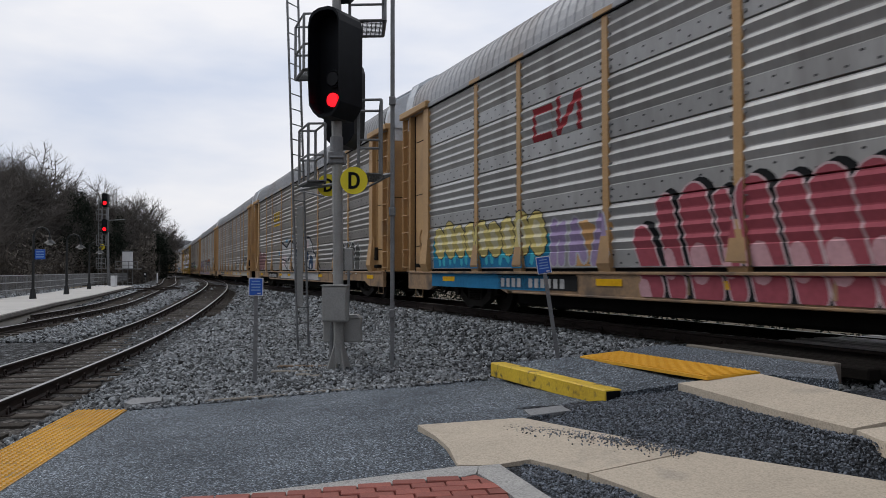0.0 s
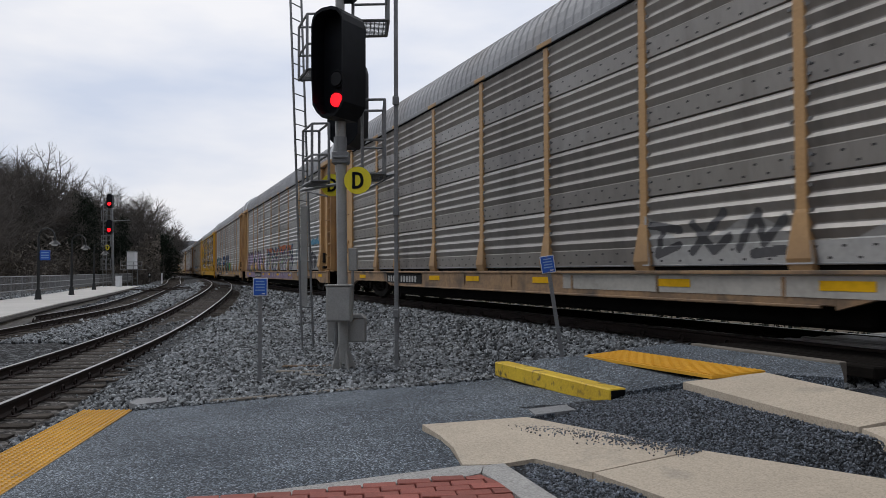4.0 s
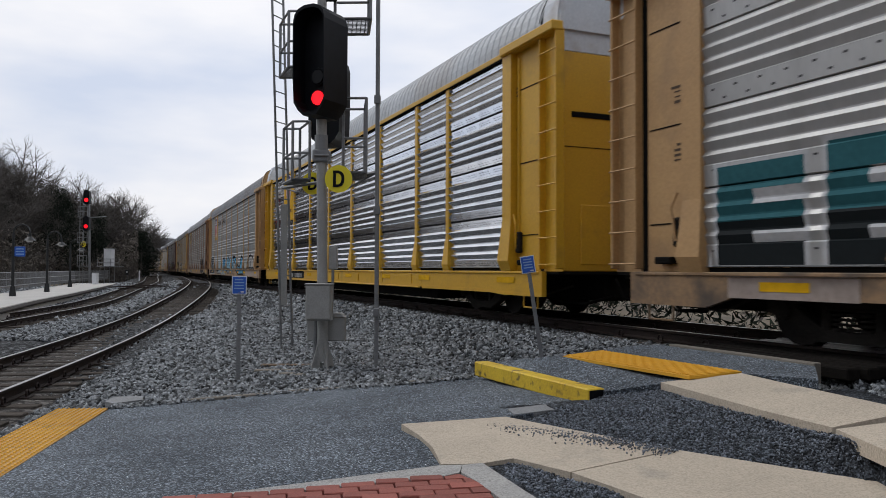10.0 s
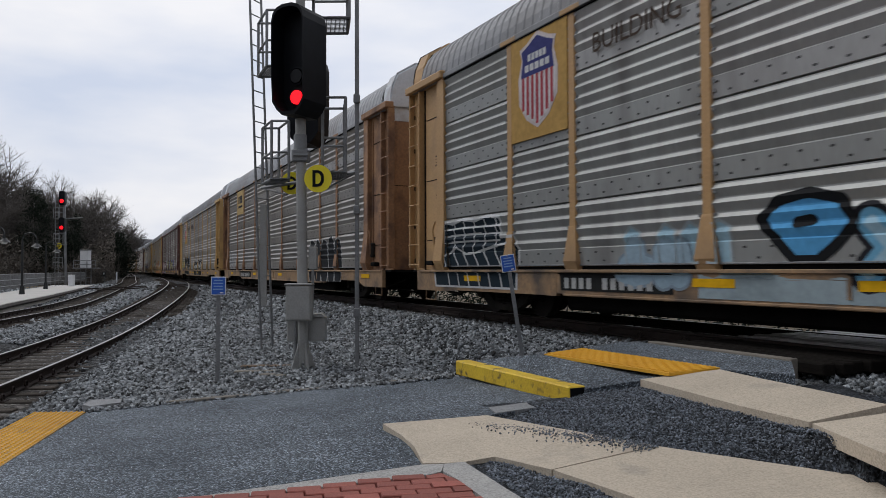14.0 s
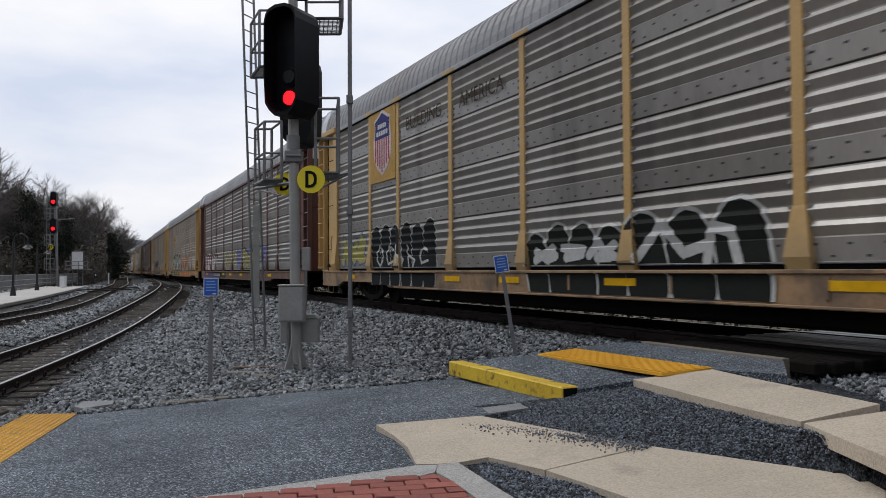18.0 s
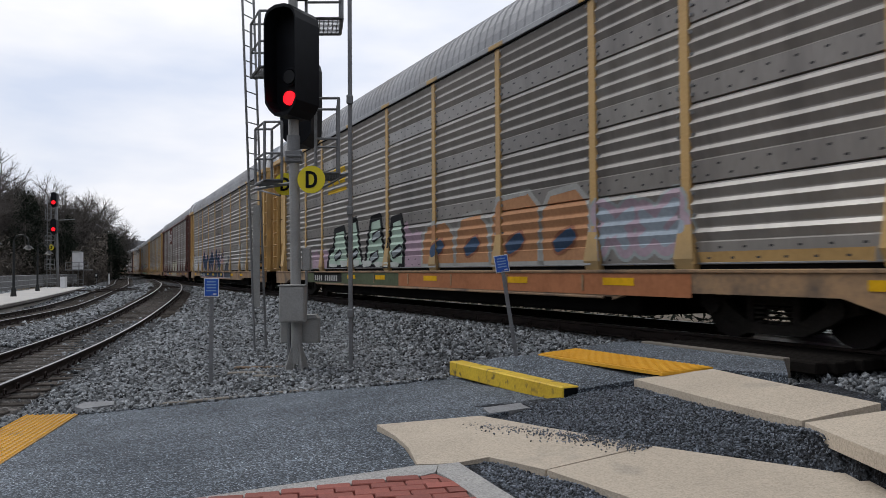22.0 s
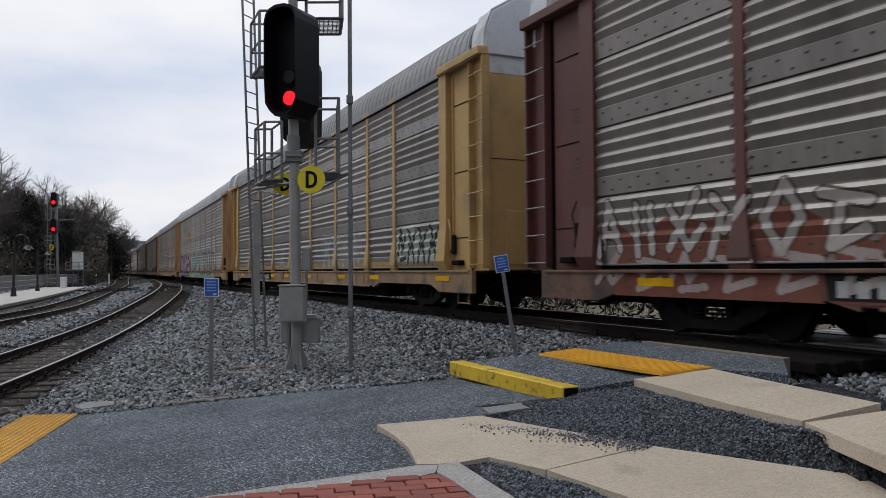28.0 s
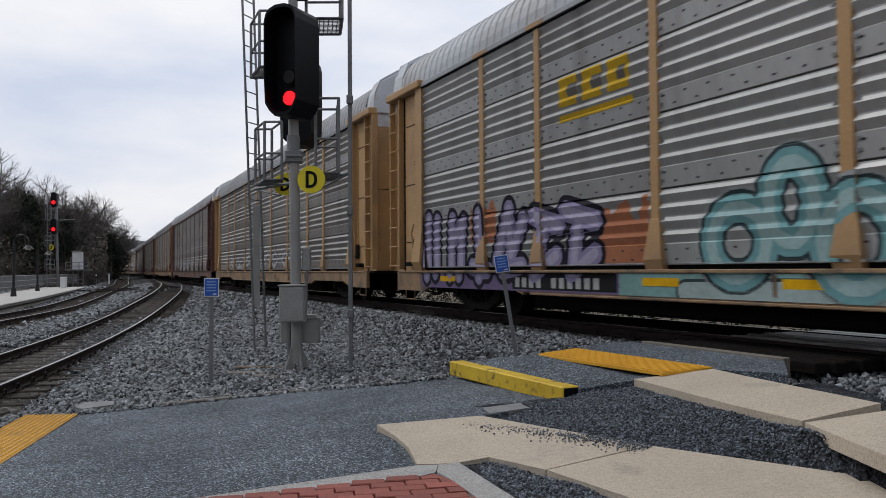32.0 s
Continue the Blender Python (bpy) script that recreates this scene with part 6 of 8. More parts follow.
piece(T[14], [(-3.7, 0.6, -2.9, 0.62), (-2.9, 0.62, -1.0, 0.62)], 0.12, [(0.04, (0.05, 0.07, 0.07)), (0.0, (0.38, 0.48, 0.47))], "teal foot")
piece(T[14], lettering(2.4, 8.2, 0.7, 2.08, 6, 123, 0.17, signs=STUMPS), 0.17, [(0.09, (0.10, 0.105, 0.105)), (0.0, (0.40, 0.45, 0.44)), (-0.08, (0.50, 0.52, 0.52))], "pale mint graffiti")
piece(T[14], lettering(9.3, 11.3, 1.0, 1.8, 3, 124, 0.05, signs=RINGS), 0.05, [(0.0, (0.62, 0.625, 0.63))], "white ghost rings")
for i in range(15, 24):
    piece(T[i], lettering(-9.0 + (i % 3) * 2, 2.0 + (i % 4), 0.95, 1.75, 7, 200 + i, 0.09), 0.09, [(0.04, (0.12, 0.12, 0.13)), (0.0, (0.45, 0.45, 0.46))], "pale distant graffiti")


# ---- pavement at the crossing ----
def at_u(u, s):
    """Plan place u metres to the camera's side of the freight track, s along it."""
    h = radians(26.03)
    return 6.295 - u * math.cos(h) - s * math.sin(h), 6.671 - u * math.sin(h) + s * math.cos(h)


def slab(name, outline, z, thick, mat, label, category, kind="structure"):
    """A paved piece with the heights z at its corners (a list) or all over."""
    n = len(outline)
    zs = z if isinstance(z, (list, tuple)) else [z] * n
    area = sum(a[0] * b[1] - b[0] * a[1] for a, b in zip(outline, outline[1:] + outline[:1]))
    if area < 0:
        outline, zs = outline[::-1], list(zs)[::-1]
    bm = bmesh.new()
    lower = [bm.verts.new((x, y, h - thick)) for (x, y), h in zip(outline, zs)]
    upper = [bm.verts.new((x, y, h)) for (x, y), h in zip(outline, zs)]
    bm.faces.new(lower[::-1])
    bm.faces.new(upper)
    for i in range(n):
        bm.faces.new((lower[i], lower[(i + 1) % n], upper[(i + 1) % n], upper[i]))
    bmesh.ops.triangulate(bm, faces=[f for f in bm.faces if len(f.verts) > 4])
    me = bpy.data.meshes.new(name)
    bm.to_mesh(me)
    bm.free()
    me.materials.append(mat)
    return tagged(new(name, me), label, category, kind=kind)


slab("asphalt_path", [(-3.8, 6.58), (-4.26, 8.92), (-2.99, 9.42), (-1.6, 9.65), (-0.89, 9.6), (0.03, 9.45), (0.72, 8.55), (1.12, 7.23), (0.81, 7.08), (0.32, 6.8), (-0.59, 6.73), (-0.4, 6.27), (-0.3, 5.88), (-0.2, 5.43), (-1.63, 4.95), (-1.2, 3.2), (-3.35, 3.0)],
     [-0.74, -0.75, -0.7, -0.6, -0.54, -0.42, -0.38, -0.36, -0.38, -0.4, -0.46, -0.46, -0.47, -0.48, -0.56, -0.58, -0.76], 0.3, ASPHALT, "grey asphalt footpath across the tracks, speckled with pale grit", "path")
slab("asphalt_ramp", [(0.27, 9.50), (0.55, 9.40), (1.05, 8.65), (2.1, 9.48), (2.37, 9.44), (3.32, 7.46), (3.01, 6.7), (2.53, 7.18), (1.79, 7.21), (1.30, 7.28)],
     [-0.24, -0.2, -0.06, -0.012, -0.01, -0.01, -0.03, -0.05, -0.15, -0.24], 0.5, ASPHALT, "grey asphalt ramp up to the freight track", "path")
slab("tactile_strip_right", [(1.06, 8.6), (1.55, 8.85), (2.53, 7.19), (2.03, 7.12)],
     [-0.055, -0.02, -0.03, -0.07], 0.03, TACTILE, "yellow ribbed tactile warning strip set into the asphalt ramp", "tactile strip")
slab("tactile_strip_left", [(-4.22, 8.84), (-4.8, 8.8), (-3.95, 4.2), (-3.36, 4.25)],
     [-0.735, -0.735, -0.735, -0.735], 0.03, TACTILE_WORN, "yellow studded tactile warning strip at the lower track", "tactile strip")


def gravel_height(X, Y):
    """From the foot of the raised slabs down to the lower slabs, slightly uneven."""
    def away(p, q):
        ex, ey = q[0] - p[0], q[1] - p[1]
        n = math.hypot(ex, ey)
        return ((X - p[0]) * ey - (Y - p[1]) * ex) / n
    d1, d2 = away((1.79, 7.21), (2.62, 4.55)), -away((0.32, 6.67), (2.71, 4.71))
    t = np.clip(d1 / np.maximum(0.05, d1 + d2), 0, 1)
    t = np.where(d1 < 0, 0, np.where(d2 < 0, 1, t))
    return -0.212 - 0.26 * t + 0.012 * np.sin(X * 9 + Y * 4) * np.cos(Y * 7 - X * 3)


tagged(part("gravel_patch", sheet(np.linspace(0.2, 3.7, 60), np.linspace(3.6, 7.3, 60), gravel_height), GRAVEL, smooth=True),
       "patch of dark crushed asphalt between the concrete slabs", "gravel", kind="structure")
slab("gravel_strip", [(0.31, 5.67), (1.29, 4.83), (1.33, 4.6), (0.38, 4.62), (0.1, 5.48)],
     [-0.47, -0.5, -0.5, -0.5, -0.48], 0.3, GRAVEL, "strip of dark crushed asphalt beside the kerb", "gravel")
slab("concrete_slab", [(-0.57, 6.51), (0.32, 6.67), (0.65, 6.39), (1.51, 5.65), (0.67, 5.1), (0.32, 5.49), (0.1, 5.4), (-0.04, 5.39), (-0.19, 5.38), (-0.27, 5.8), (-0.39, 6.15)],
     [-0.41, -0.37, -0.38, -0.4, -0.43, -0.44, -0.455, -0.46, -0.46, -0.44, -0.43], 0.1, CONCRETE, "broken pale concrete paving slab beside the asphalt", "paving slab")
slab("concrete_slab", [(1.52, 5.63), (2.71, 4.71), (2.25, 3.93), (1.16, 4.34), (0.68, 5.09)],
     [-0.4, -0.4, -0.42, -0.43, -0.43], 0.1, CONCRETE, "pale concrete paving slab with a chipped edge", "paving slab")
slab("concrete_slab", [(1.79, 7.21), (2.51, 7.14), (2.63, 6.54), (2.98, 5.23), (2.47, 5.3), (2.22, 5.85)],
     [-0.14, -0.04, -0.035, -0.03, -0.16, -0.15], 0.08, CONCRETE, "raised pale concrete slab leading to the freight track", "paving slab")
slab("concrete_slab", [(2.48, 5.27), (2.96, 5.13), (3.5, 5.0), (3.2, 4.1), (2.50, 4.34)],
     [-0.165, -0.06, -0.04, -0.1, -0.17], 0.1, CONCRETE, "raised pale concrete slab with a cracked corner", "paving slab")
slab("concrete_pad", [(0.36, 7.13), (0.94, 7.34), (0.97, 7.11), (0.41, 6.88)], [-0.385, -0.35, -0.36, -0.39], 0.1, PAD,
     "small grey concrete pad sunk into the asphalt", "paving slab")
slab("concrete_pad", [(-4.45, 9.25), (-4.5, 9.6), (-4.15, 9.66), (-4.05, 9.4), (-4.3, 9.12)], -0.725, 0.1, PAD, "small grey concrete pad beside the ballast", "paving slab")
slab("kerb_strip", [(-1.59, 4.85), (-0.2, 5.31), (-0.04, 5.33), (-0.06, 5.13), (-0.14, 5.07), (-1.31, 4.86)],
     [-0.53, -0.45, -0.45, -0.45, -0.455, -0.535], 0.2, KERBSTONE, "flush grey concrete edging round the brick paving", "kerb")
slab("kerb_strip", [(-0.04, 5.33), (0.1, 5.39), (0.35, 4.76), (0.47, 4.46), (0.24, 4.47), (0.05, 4.95), (-0.05, 5.14)],
     [-0.45, -0.45, -0.46, -0.46, -0.46, -0.455, -0.45], 0.2, KERBSTONE, "flush grey concrete edging round the brick paving", "kerb")
slab("brick_bed", [(-1.33, 4.92), (-0.15, 5.2), (-0.06, 5.24), (0.05, 5.04), (0.25, 4.56)],
     [-0.56, -0.49, -0.48, -0.48, -0.49], 0.2, BRICK_BED, "sandy joints under red brick paving", "brick paving")


def kerb_timber():
    """The yellow kerb along the ramp."""
    kerb = thing("yellow_kerb", "yellow-painted kerb block with a bare black end", "kerb", pose(0.155, 9.432, -0.39, 0, 0, -63.54))
    part("block", Geo().box(2.38 / 2, 0, 0.085, 2.38, 0.19, 0.17, 0.012), YELLOW_PAINT, kerb)
    part("end_face", Geo().box(2.38 + 0.003, 0, 0.082, 0.012, 0.17, 0.15), BLACK, kerb, "black bare end")


kerb_timber()


# ---- the near signals with their ladder and galleries ----
def disc(x, y, z, r, thick, n=28):
    return Geo().tube((x, y, z), (x, y + thick, z), r, n)


def hood_outline(k=1.0):
    half = [(0.12, -0.85), (0.22, -0.76), (0.295, -0.64), (0.3, -0.2), (0.3, 0.6), (0.27, 0.72), (0.2, 0.8), (0.09, 0.84)]
    return [(-x * k, z * k) for x, z in half[:1]] + [(x * k, z * k) for x, z in half] + [(-x * k, z * k) for x, z in half[:0:-1]]


def signal_head(parent, m, lit):
    """A tall hooded colour-light head: a shell open in front, a plate set back in it, lenses on the plate."""
    up = m @ Matrix.Rotation(radians(90), 4, "X")
    shell = Geo()
    outer, inner = hood_outline(), hood_outline(0.94)
    n = len(outer)
    rings = []
    for pts, depth in ((inner, -0.02), (inner, 0.28), (outer, 0.28), (outer, -0.33)):
        rings.append(len(shell.v))
        slant = [(x, y, depth if depth < 0 else depth - max(0.0, -y - 0.2) * 0.06) for x, y in pts]
        shell.v += [tuple(up @ Vector(p)) for p in slant]
    for a, b_ in zip(rings, rings[1:]):
        shell.f += [(a + i, a + (i + 1) % n, b_ + (i + 1) % n, b_ + i) for i in range(n)]
    shell.f.append(tuple(rings[3] + i for i in range(n)))
    head = part("hood", shell, BLACK, parent, "black hooded signal head")
    back = Geo().prism(hood_outline(0.95), -0.03, -0.01, up)
    part("back_plate", back, BLACK, head)
    for z, on in ((-0.22, False), (-0.55, lit)):
        rim = Geo()
        ring = [m @ Vector((math.cos(a) * 0.13, -0.02, z + math.sin(a) * 0.13)) for a in [i * math.pi / 8 for i in range(17)]]
        rim.pipe(ring, 0.018, 6)
        part("lens_rim", rim, BLACK, head)
        g = Geo().tube(m @ Vector((0, -0.01, z)), m @ Vector((0, -0.05, z)), 0.108, 24)
        part("lens", g, RED_LAMP if on else GLASS_DARK, head, "lit red lens" if on else "dark lens")
    return head


def letter_d(parent, x, y, z, size):
    """A block D, built of a stem and a bow."""
    t = size * 0.2
    out = [(-0.33, -0.5), (-0.02, -0.5), (0.2, -0.42), (0.33, -0.24), (0.36, 0.0), (0.33, 0.24), (0.2, 0.42), (-0.02, 0.5), (-0.33, 0.5)]
    inn = [(-0.15, -0.33), (-0.02, -0.33), (0.1, -0.27), (0.16, -0.15), (0.18, 0.0), (0.16, 0.15), (0.1, 0.27), (-0.02, 0.33), (-0.15, 0.33)]
    g = Geo()
    n = len(out)
    for pts in (out, inn):
        for dy in (0.0, -0.006):
            g.v += [(x + px * size, y + dy, z + pz * size) for px, pz in pts]
    for i in range(n):
        j = (i + 1) % n
        g.f += [(n + i, n + j, 3 * n + j, 3 * n + i), (i, j, n + j, n + i), (2 * n + i, 3 * n + i, 3 * n + j, 2 * n + j)]
    return part("letter", g, BLACK, parent, "black letter D")


def signal_mast():
    sig = thing("signal_mast", "railway signal on grey steel mast, hooded head showing red", "railway signal", pose(-2.28, 11.9, -0.74))
    part("mast", Geo().tube((0, 0, 0.2), (-0.05, 0, 4.1), 0.082, 20).tube((-0.05, 0, 4.0), (-0.06, 0, 6.4), 0.07, 16), MAST, sig, smooth=False)
    part("clamp", Geo().box(-0.04, 0, 3.42, 0.26, 0.22, 0.2, 0.02).tube((-0.13, -0.13, 3.42), (0.1, -0.13, 3.42), 0.02, 8), GALV, sig)
    part("collar", Geo().tube((-0.05, 0, 3.5), (-0.05, 0, 3.75), 0.105, 16), GALV, sig)
    part("base_plate", Geo().box(0, 0, 0.03, 0.42, 0.42, 0.06, 0.01), MAST, sig)
    for k in range(4):
        a = k * math.pi / 2 + 0.6
        m = Matrix.Rotation(a, 4, "Z") @ Matrix.Rotation(radians(90), 4, "X")
        part("gusset", Geo().prism([(0.07, 0.05), (0.21, 0.05), (0.19, 0.14), (0.08, 0.5)], -0.012, 0.012, m), MAST, sig)
    signal_head(sig, Matrix.Translation((-0.055, -0.18, 4.85)) @ Matrix.Rotation(radians(-26), 4, "Z"), True)
    plate = part("marker_plate", disc(0.25, -0.13, 3.05, 0.215, 0.012), D_YELLOW, sig, "round yellow marker plate")
    letter_d(plate, 0.25, -0.132, 3.05, 0.26)
    case = part("case", Geo().box(-0.02, -0.2, 1.13, 0.39, 0.22, 0.55, 0.015), MAST, sig, "grey weathered cable case")
    part("case_lid", Geo().box(-0.02, -0.2, 1.415, 0.42, 0.25, 0.025, 0.008), MAST, case)
    part("case_door", Geo().box(-0.02, -0.318, 1.13, 0.35, 0.014, 0.5, 0.004), MAST, case)
    part("case", Geo().box(0.02, 0.2, 0.70, 0.6, 0.2, 0.38, 0.015).prism([(-0.30, 0.89), (0.32, 0.89), (0.26, 0.95), (-0.24, 0.95)], -0.3, -0.08, Matrix.Rotation(radians(90), 4, "X")), MAST, sig, "lower cable case with sloping lid")
    part("case", Geo().box(0.145, 0.05, 1.82, 0.13, 0.12, 0.36, 0.012), MAST, sig, "small conduit box")
    part("conduit", Geo().pipe([(0.145, 0.02, 1.64), (0.145, 0.02, 1.3), (0.12, 0.06, 0.9)], 0.022, 8), GALV, sig)
    part("conduit", Geo().pipe([(-0.12, 0.05, 0.85), (-0.14, 0.05, 0.3), (-0.14, 0.05, 0.0)], 0.03, 8), GALV, sig)
    part("upper_head", Geo().box(0.02, 0.1, 6.35, 0.42, 0.4, 0.8, 0.1), BLACK, sig, "black upper signal head")


signal_mast()


def signal_tower():
    """The rear signal: mast, reversed head, ladder, post and two railed galleries."""
    tower = thing("signal_tower", "rear signal mast with ladder, post and two railed steel galleries", "railway signal", pose(0, 0, -0.74))
    part("mast", Geo().tube((-2.74, 14.3, 0), (-2.80, 14.3, 7.2), 0.08, 14), MAST, tower)
    signal_head(tower, Matrix.Translation((-2.62, 14.2, 4.8)) @ Matrix.Rotation(radians(170), 4, "Z"), False)
    plate = part("marker_plate", disc(-2.93, 14.15, 3.25, 0.21, 0.012), D_YELLOW, tower, "round yellow marker plate")
    letter_d(plate, -2.93, 14.148, 3.25, 0.25)
    # ladder
    foot, head_ = Vector((-3.66, 14.85, 0.0)), Vector((-3.93, 14.85, 7.6))
    off = Vector((0.14, 0.34, 0))
    ladder = part("ladder", Geo().tube(foot, head_, 0.024, 6).tube(foot + off, head_ + off, 0.024, 6), GALV, tower, "narrow steel ladder")
    rung = Geo().tube((0, 0, 0), off, 0.012, 6).mesh("rung", GALV)
    for i in range(24):
        r = part("rung", rung, GALV, ladder)
        r.location = foot.lerp(head_, (i + 1) / 25)
    part("ladder_guard", Geo().box(-3.63, 14.86, 1.93, 0.13, 0.03, 1.98, 0.004), MAST, tower, "sheet guard on the ladder")
    part("post", Geo().box(-1.49, 12.3, 3.9, 0.065, 0.065, 7.8, 0.008), GALV, tower)
    for z in (0.95, 2.6, 4.4):
        part("bracket", Geo().box(-1.49, 12.27, z, 0.1, 0.09, 0.14, 0.01), GALV, tower)
    a, b_ = Vector((-3.62, 14.7, 0)), Vector((-1.50, 12.35, 0))
    run = (b_ - a).normalized()
    for deck in (3.22,):
        z = Vector((0, 0, deck))
        beam = part("gallery", Geo().tube(a + z, b_ + z, 0.032, 6), GALV, tower, "steel gallery beam")
        for k, (p, q) in enumerate(((a, b_), (b_, a))):
            d = (q - p).normalized()
            part("brace", Geo().tube(p + z, p + z + d * 0.95 - Vector((0, 0, 0.2)), 0.018, 6), GALV, beam)
    cages = (((-3.18, 13.6), (-2.87, 13.6), (-0.34, 0.72), 3.26, 4.31), ((-2.03, 12.2), (-1.66, 12.2), (-0.14, 0.85), 3.20, 4.41),
             ((-3.27, 13.6), (-2.96, 13.6), (-0.34, 0.75), 5.30, 6.32), ((-2.18, 12.2), (-1.60, 12.2), (-0.14, 0.8), 5.70, 6.9))
    for (x0, y0), (x1, y1), deep, low_z, top_z in cages:
        cage = part("cage", Geo().tube((x0, y0, low_z), (x1, y1, low_z), 0.028, 6), GALV, tower, "railed steel standing cage")
        corners = [(x0, y0), (x1, y1), (x1 + deep[0], y1 + deep[1]), (x0 + deep[0], y0 + deep[1])]
        for (px, py), (qx, qy) in zip(corners, corners[1:] + corners[:1]):
            part("rail_post", Geo().box(px, py, (low_z + top_z) / 2, 0.045, 0.045, top_z - low_z, 0.006), GALV, cage)
            for h in (top_z, low_z + (top_z - low_z) * 0.46):
                part("rail_bar", Geo().tube((px, py, h), (qx, qy, h), 0.022, 6), GALV, cage)
            part("deck_bar", Geo().tube((px, py, low_z), (qx, qy, low_z), 0.028, 6), GALV, cage)
        mesh_ = Geo()
        for k in range(9):
            t = k / 8
            mesh_.tube((x0 + (x1 - x0) * t, y0, low_z), (x0 + (x1 - x0) * t + deep[0], y0 + deep[1], low_z), 0.008, 4)
        for k in range(13):
            t = k / 12
            mesh_.tube((x0 + deep[0] * t, y0 + deep[1] * t, low_z), (x1 + deep[0] * t, y1 + deep[1] * t, low_z), 0.008, 4)
        tagged(part("deck_grating", mesh_, GALV, cage, "open steel grating"), kind="stuff")


signal_tower()


def small_sign(x, y, z, tall, lean):
    s = thing("small_sign", "small blue notice with white border on grey post", "sign", pose(x, y, z, 0, lean, 0), group="small blue notices")
    part("post", Geo().prism([(-0.03, -0.02), (0.03, -0.02), (0.03, -0.012), (0.012, 0.02), (-0.012, 0.02), (-0.03, -0.012)], -0.3, tall + 0.1), GALV, s)
    panel = part("panel", Geo().box(0, -0.028, tall, 0.215, 0.008, 0.265, 0.003), WHITE, s, "white-edged panel")
    part("face", Geo().box(0, -0.034, tall, 0.19, 0.006, 0.24, 0.002), SIGN_BLUE, panel, "blue face")
    for i, w in enumerate((0.12, 0.14, 0.13, 0.14)):
        part("text_bar", Geo().box(0.0, -0.039, tall + 0.08 - i * 0.042, w, 0.004, 0.016), PALE_BLUE, panel)
    part("text_bar", Geo().box(0.05, -0.039, tall - 0.095, 0.05, 0.004, 0.018), WHITE, panel)
    for dz in (0.11, -0.11):
        part("bolt", Geo().tube((0, -0.045, tall + dz), (0, -0.036, tall + dz), 0.008, 6), GALV, panel)


small_sign(-3.31, 10.9, -0.78, 1.45, 0.5)
small_sign(1.10, 11.7, -0.36, 1.36, -8.5)


# ---- station side: platform, railing, lamps, far signal, equipment ----
def at(px, z, y):
    """Place at depth y on the bearing px (tangent) and height z."""
    return px * y, y, z


PLAT_Z = -0.50
front = [(-11.9, 10.0), (-14.0, 20.0), (-19.2, 33.2), (-22.3, 42.0), (-33.5, 71.5)]
rear = [(-38.0, 73.0), (-28.5, 48.5), (-23.0, 33.0), (-18.0, 20.0), (-15.5, 10.0)]
slab("platform", front + rear, PLAT_Z, 0.5, PLATFORM, "long pale concrete station platform beside the far track", "platform")
edge_line = Geo()
for p, q in zip(front, front[1:]):
    edge_line.tube((*p, PLAT_Z - 0.12), (*q, PLAT_Z - 0.12), 0.1, 6)
tagged(part("platform_edge", edge_line, WOOD_DARK), "dark timber edge of the platform", "platform edge", kind="structure")


def platform_railing():
    fence = thing("railing", "grey metal pipe railing along the rear of the platform", "railing")
    pts = [Vector((x - 0.3, y, PLAT_Z)) for x, y in rear[::-1]] + [Vector((-41.5, 84.0, PLAT_Z)), Vector((-46.5, 97.0, PLAT_Z))]
    for p, q in zip(pts, pts[1:]):
        n = max(1, round((q - p).length / 2.2))
        for h in (1.15, 0.75, 0.35):
            part("rail_bar", Geo().tube(p + Vector((0, 0, h)), q + Vector((0, 0, h)), 0.03, 6), GALV, fence)
        pickets = Geo()
        for i in range(n):
            c = p.lerp(q, i / n)
            part("post", Geo().tube(c, c + Vector((0, 0, 1.2)), 0.035, 6), GALV, fence)
        m = int((q - p).length / 0.16)
        for i in range(m):
            c = p.lerp(q, i / m)
            pickets.tube(c + Vector((0, 0, 0.12)), c + Vector((0, 0, 1.12)), 0.012, 4)
        tagged(part("picket_panel", pickets, GALV, fence), kind="stuff")


platform_railing()


def street_lamp(x, y, banner=False):
    lamp = thing("street_lamp", "black gooseneck lamp standing on the station platform" + (" with blue banner" if banner else ""), "street lamp", pose(x, y, PLAT_Z),
                 group="platform lamps")
    part("base", Geo().tube((0, 0, 0), (0, 0, 0.5), 0.17, 10, 0.11), LAMP_BLACK, lamp)
    part("pole", Geo().tube((0, 0, 0.4), (0, 0, 3.2), 0.075, 10, 0.06), LAMP_BLACK, lamp)
    arc = [Vector((0.42 - 0.42 * math.cos(a), 0, 3.2 + 0.42 * math.sin(a))) for a in [i * math.pi / 10 for i in range(11)]]
    part("gooseneck", Geo().pipe([(0, 0, 3.1)] + [p * 1.0 for p in arc] + [arc[-1] - Vector((0, 0, 0.15))], 0.035, 8), LAMP_BLACK, lamp)
    c = arc[-1]
    part("shade", Geo().tube((c.x, 0, c.z - 0.4), (c.x, 0, c.z - 0.2), 0.3, 16, 0.08).tube((c.x, 0, c.z - 0.2), (c.x, 0, c.z - 0.05), 0.08, 10), LAMP_BLACK, lamp)
    part("globe", Geo().tube((c.x, 0, c.z - 0.48), (c.x, 0, c.z - 0.4), 0.12, 12, 0.16), WHITE, lamp, "pale glass")
    if banner:
        flag = part("banner", Geo().box(0.34, 0, 2.25, 0.55, 0.03, 0.5, 0.01), SIGN_BLUE, lamp, "blue banner")
        for i in range(3):
            part("text_bar", Geo().box(0.34, -0.02, 2.38 - i * 0.13, 0.4, 0.012, 0.05), PALE_BLUE, flag)


for x, y, banner in ((-22.9, 37.6, True), (-25.2, 44.8, False), (-30.6, 57.6, False)):
    street_lamp(x, y, banner)


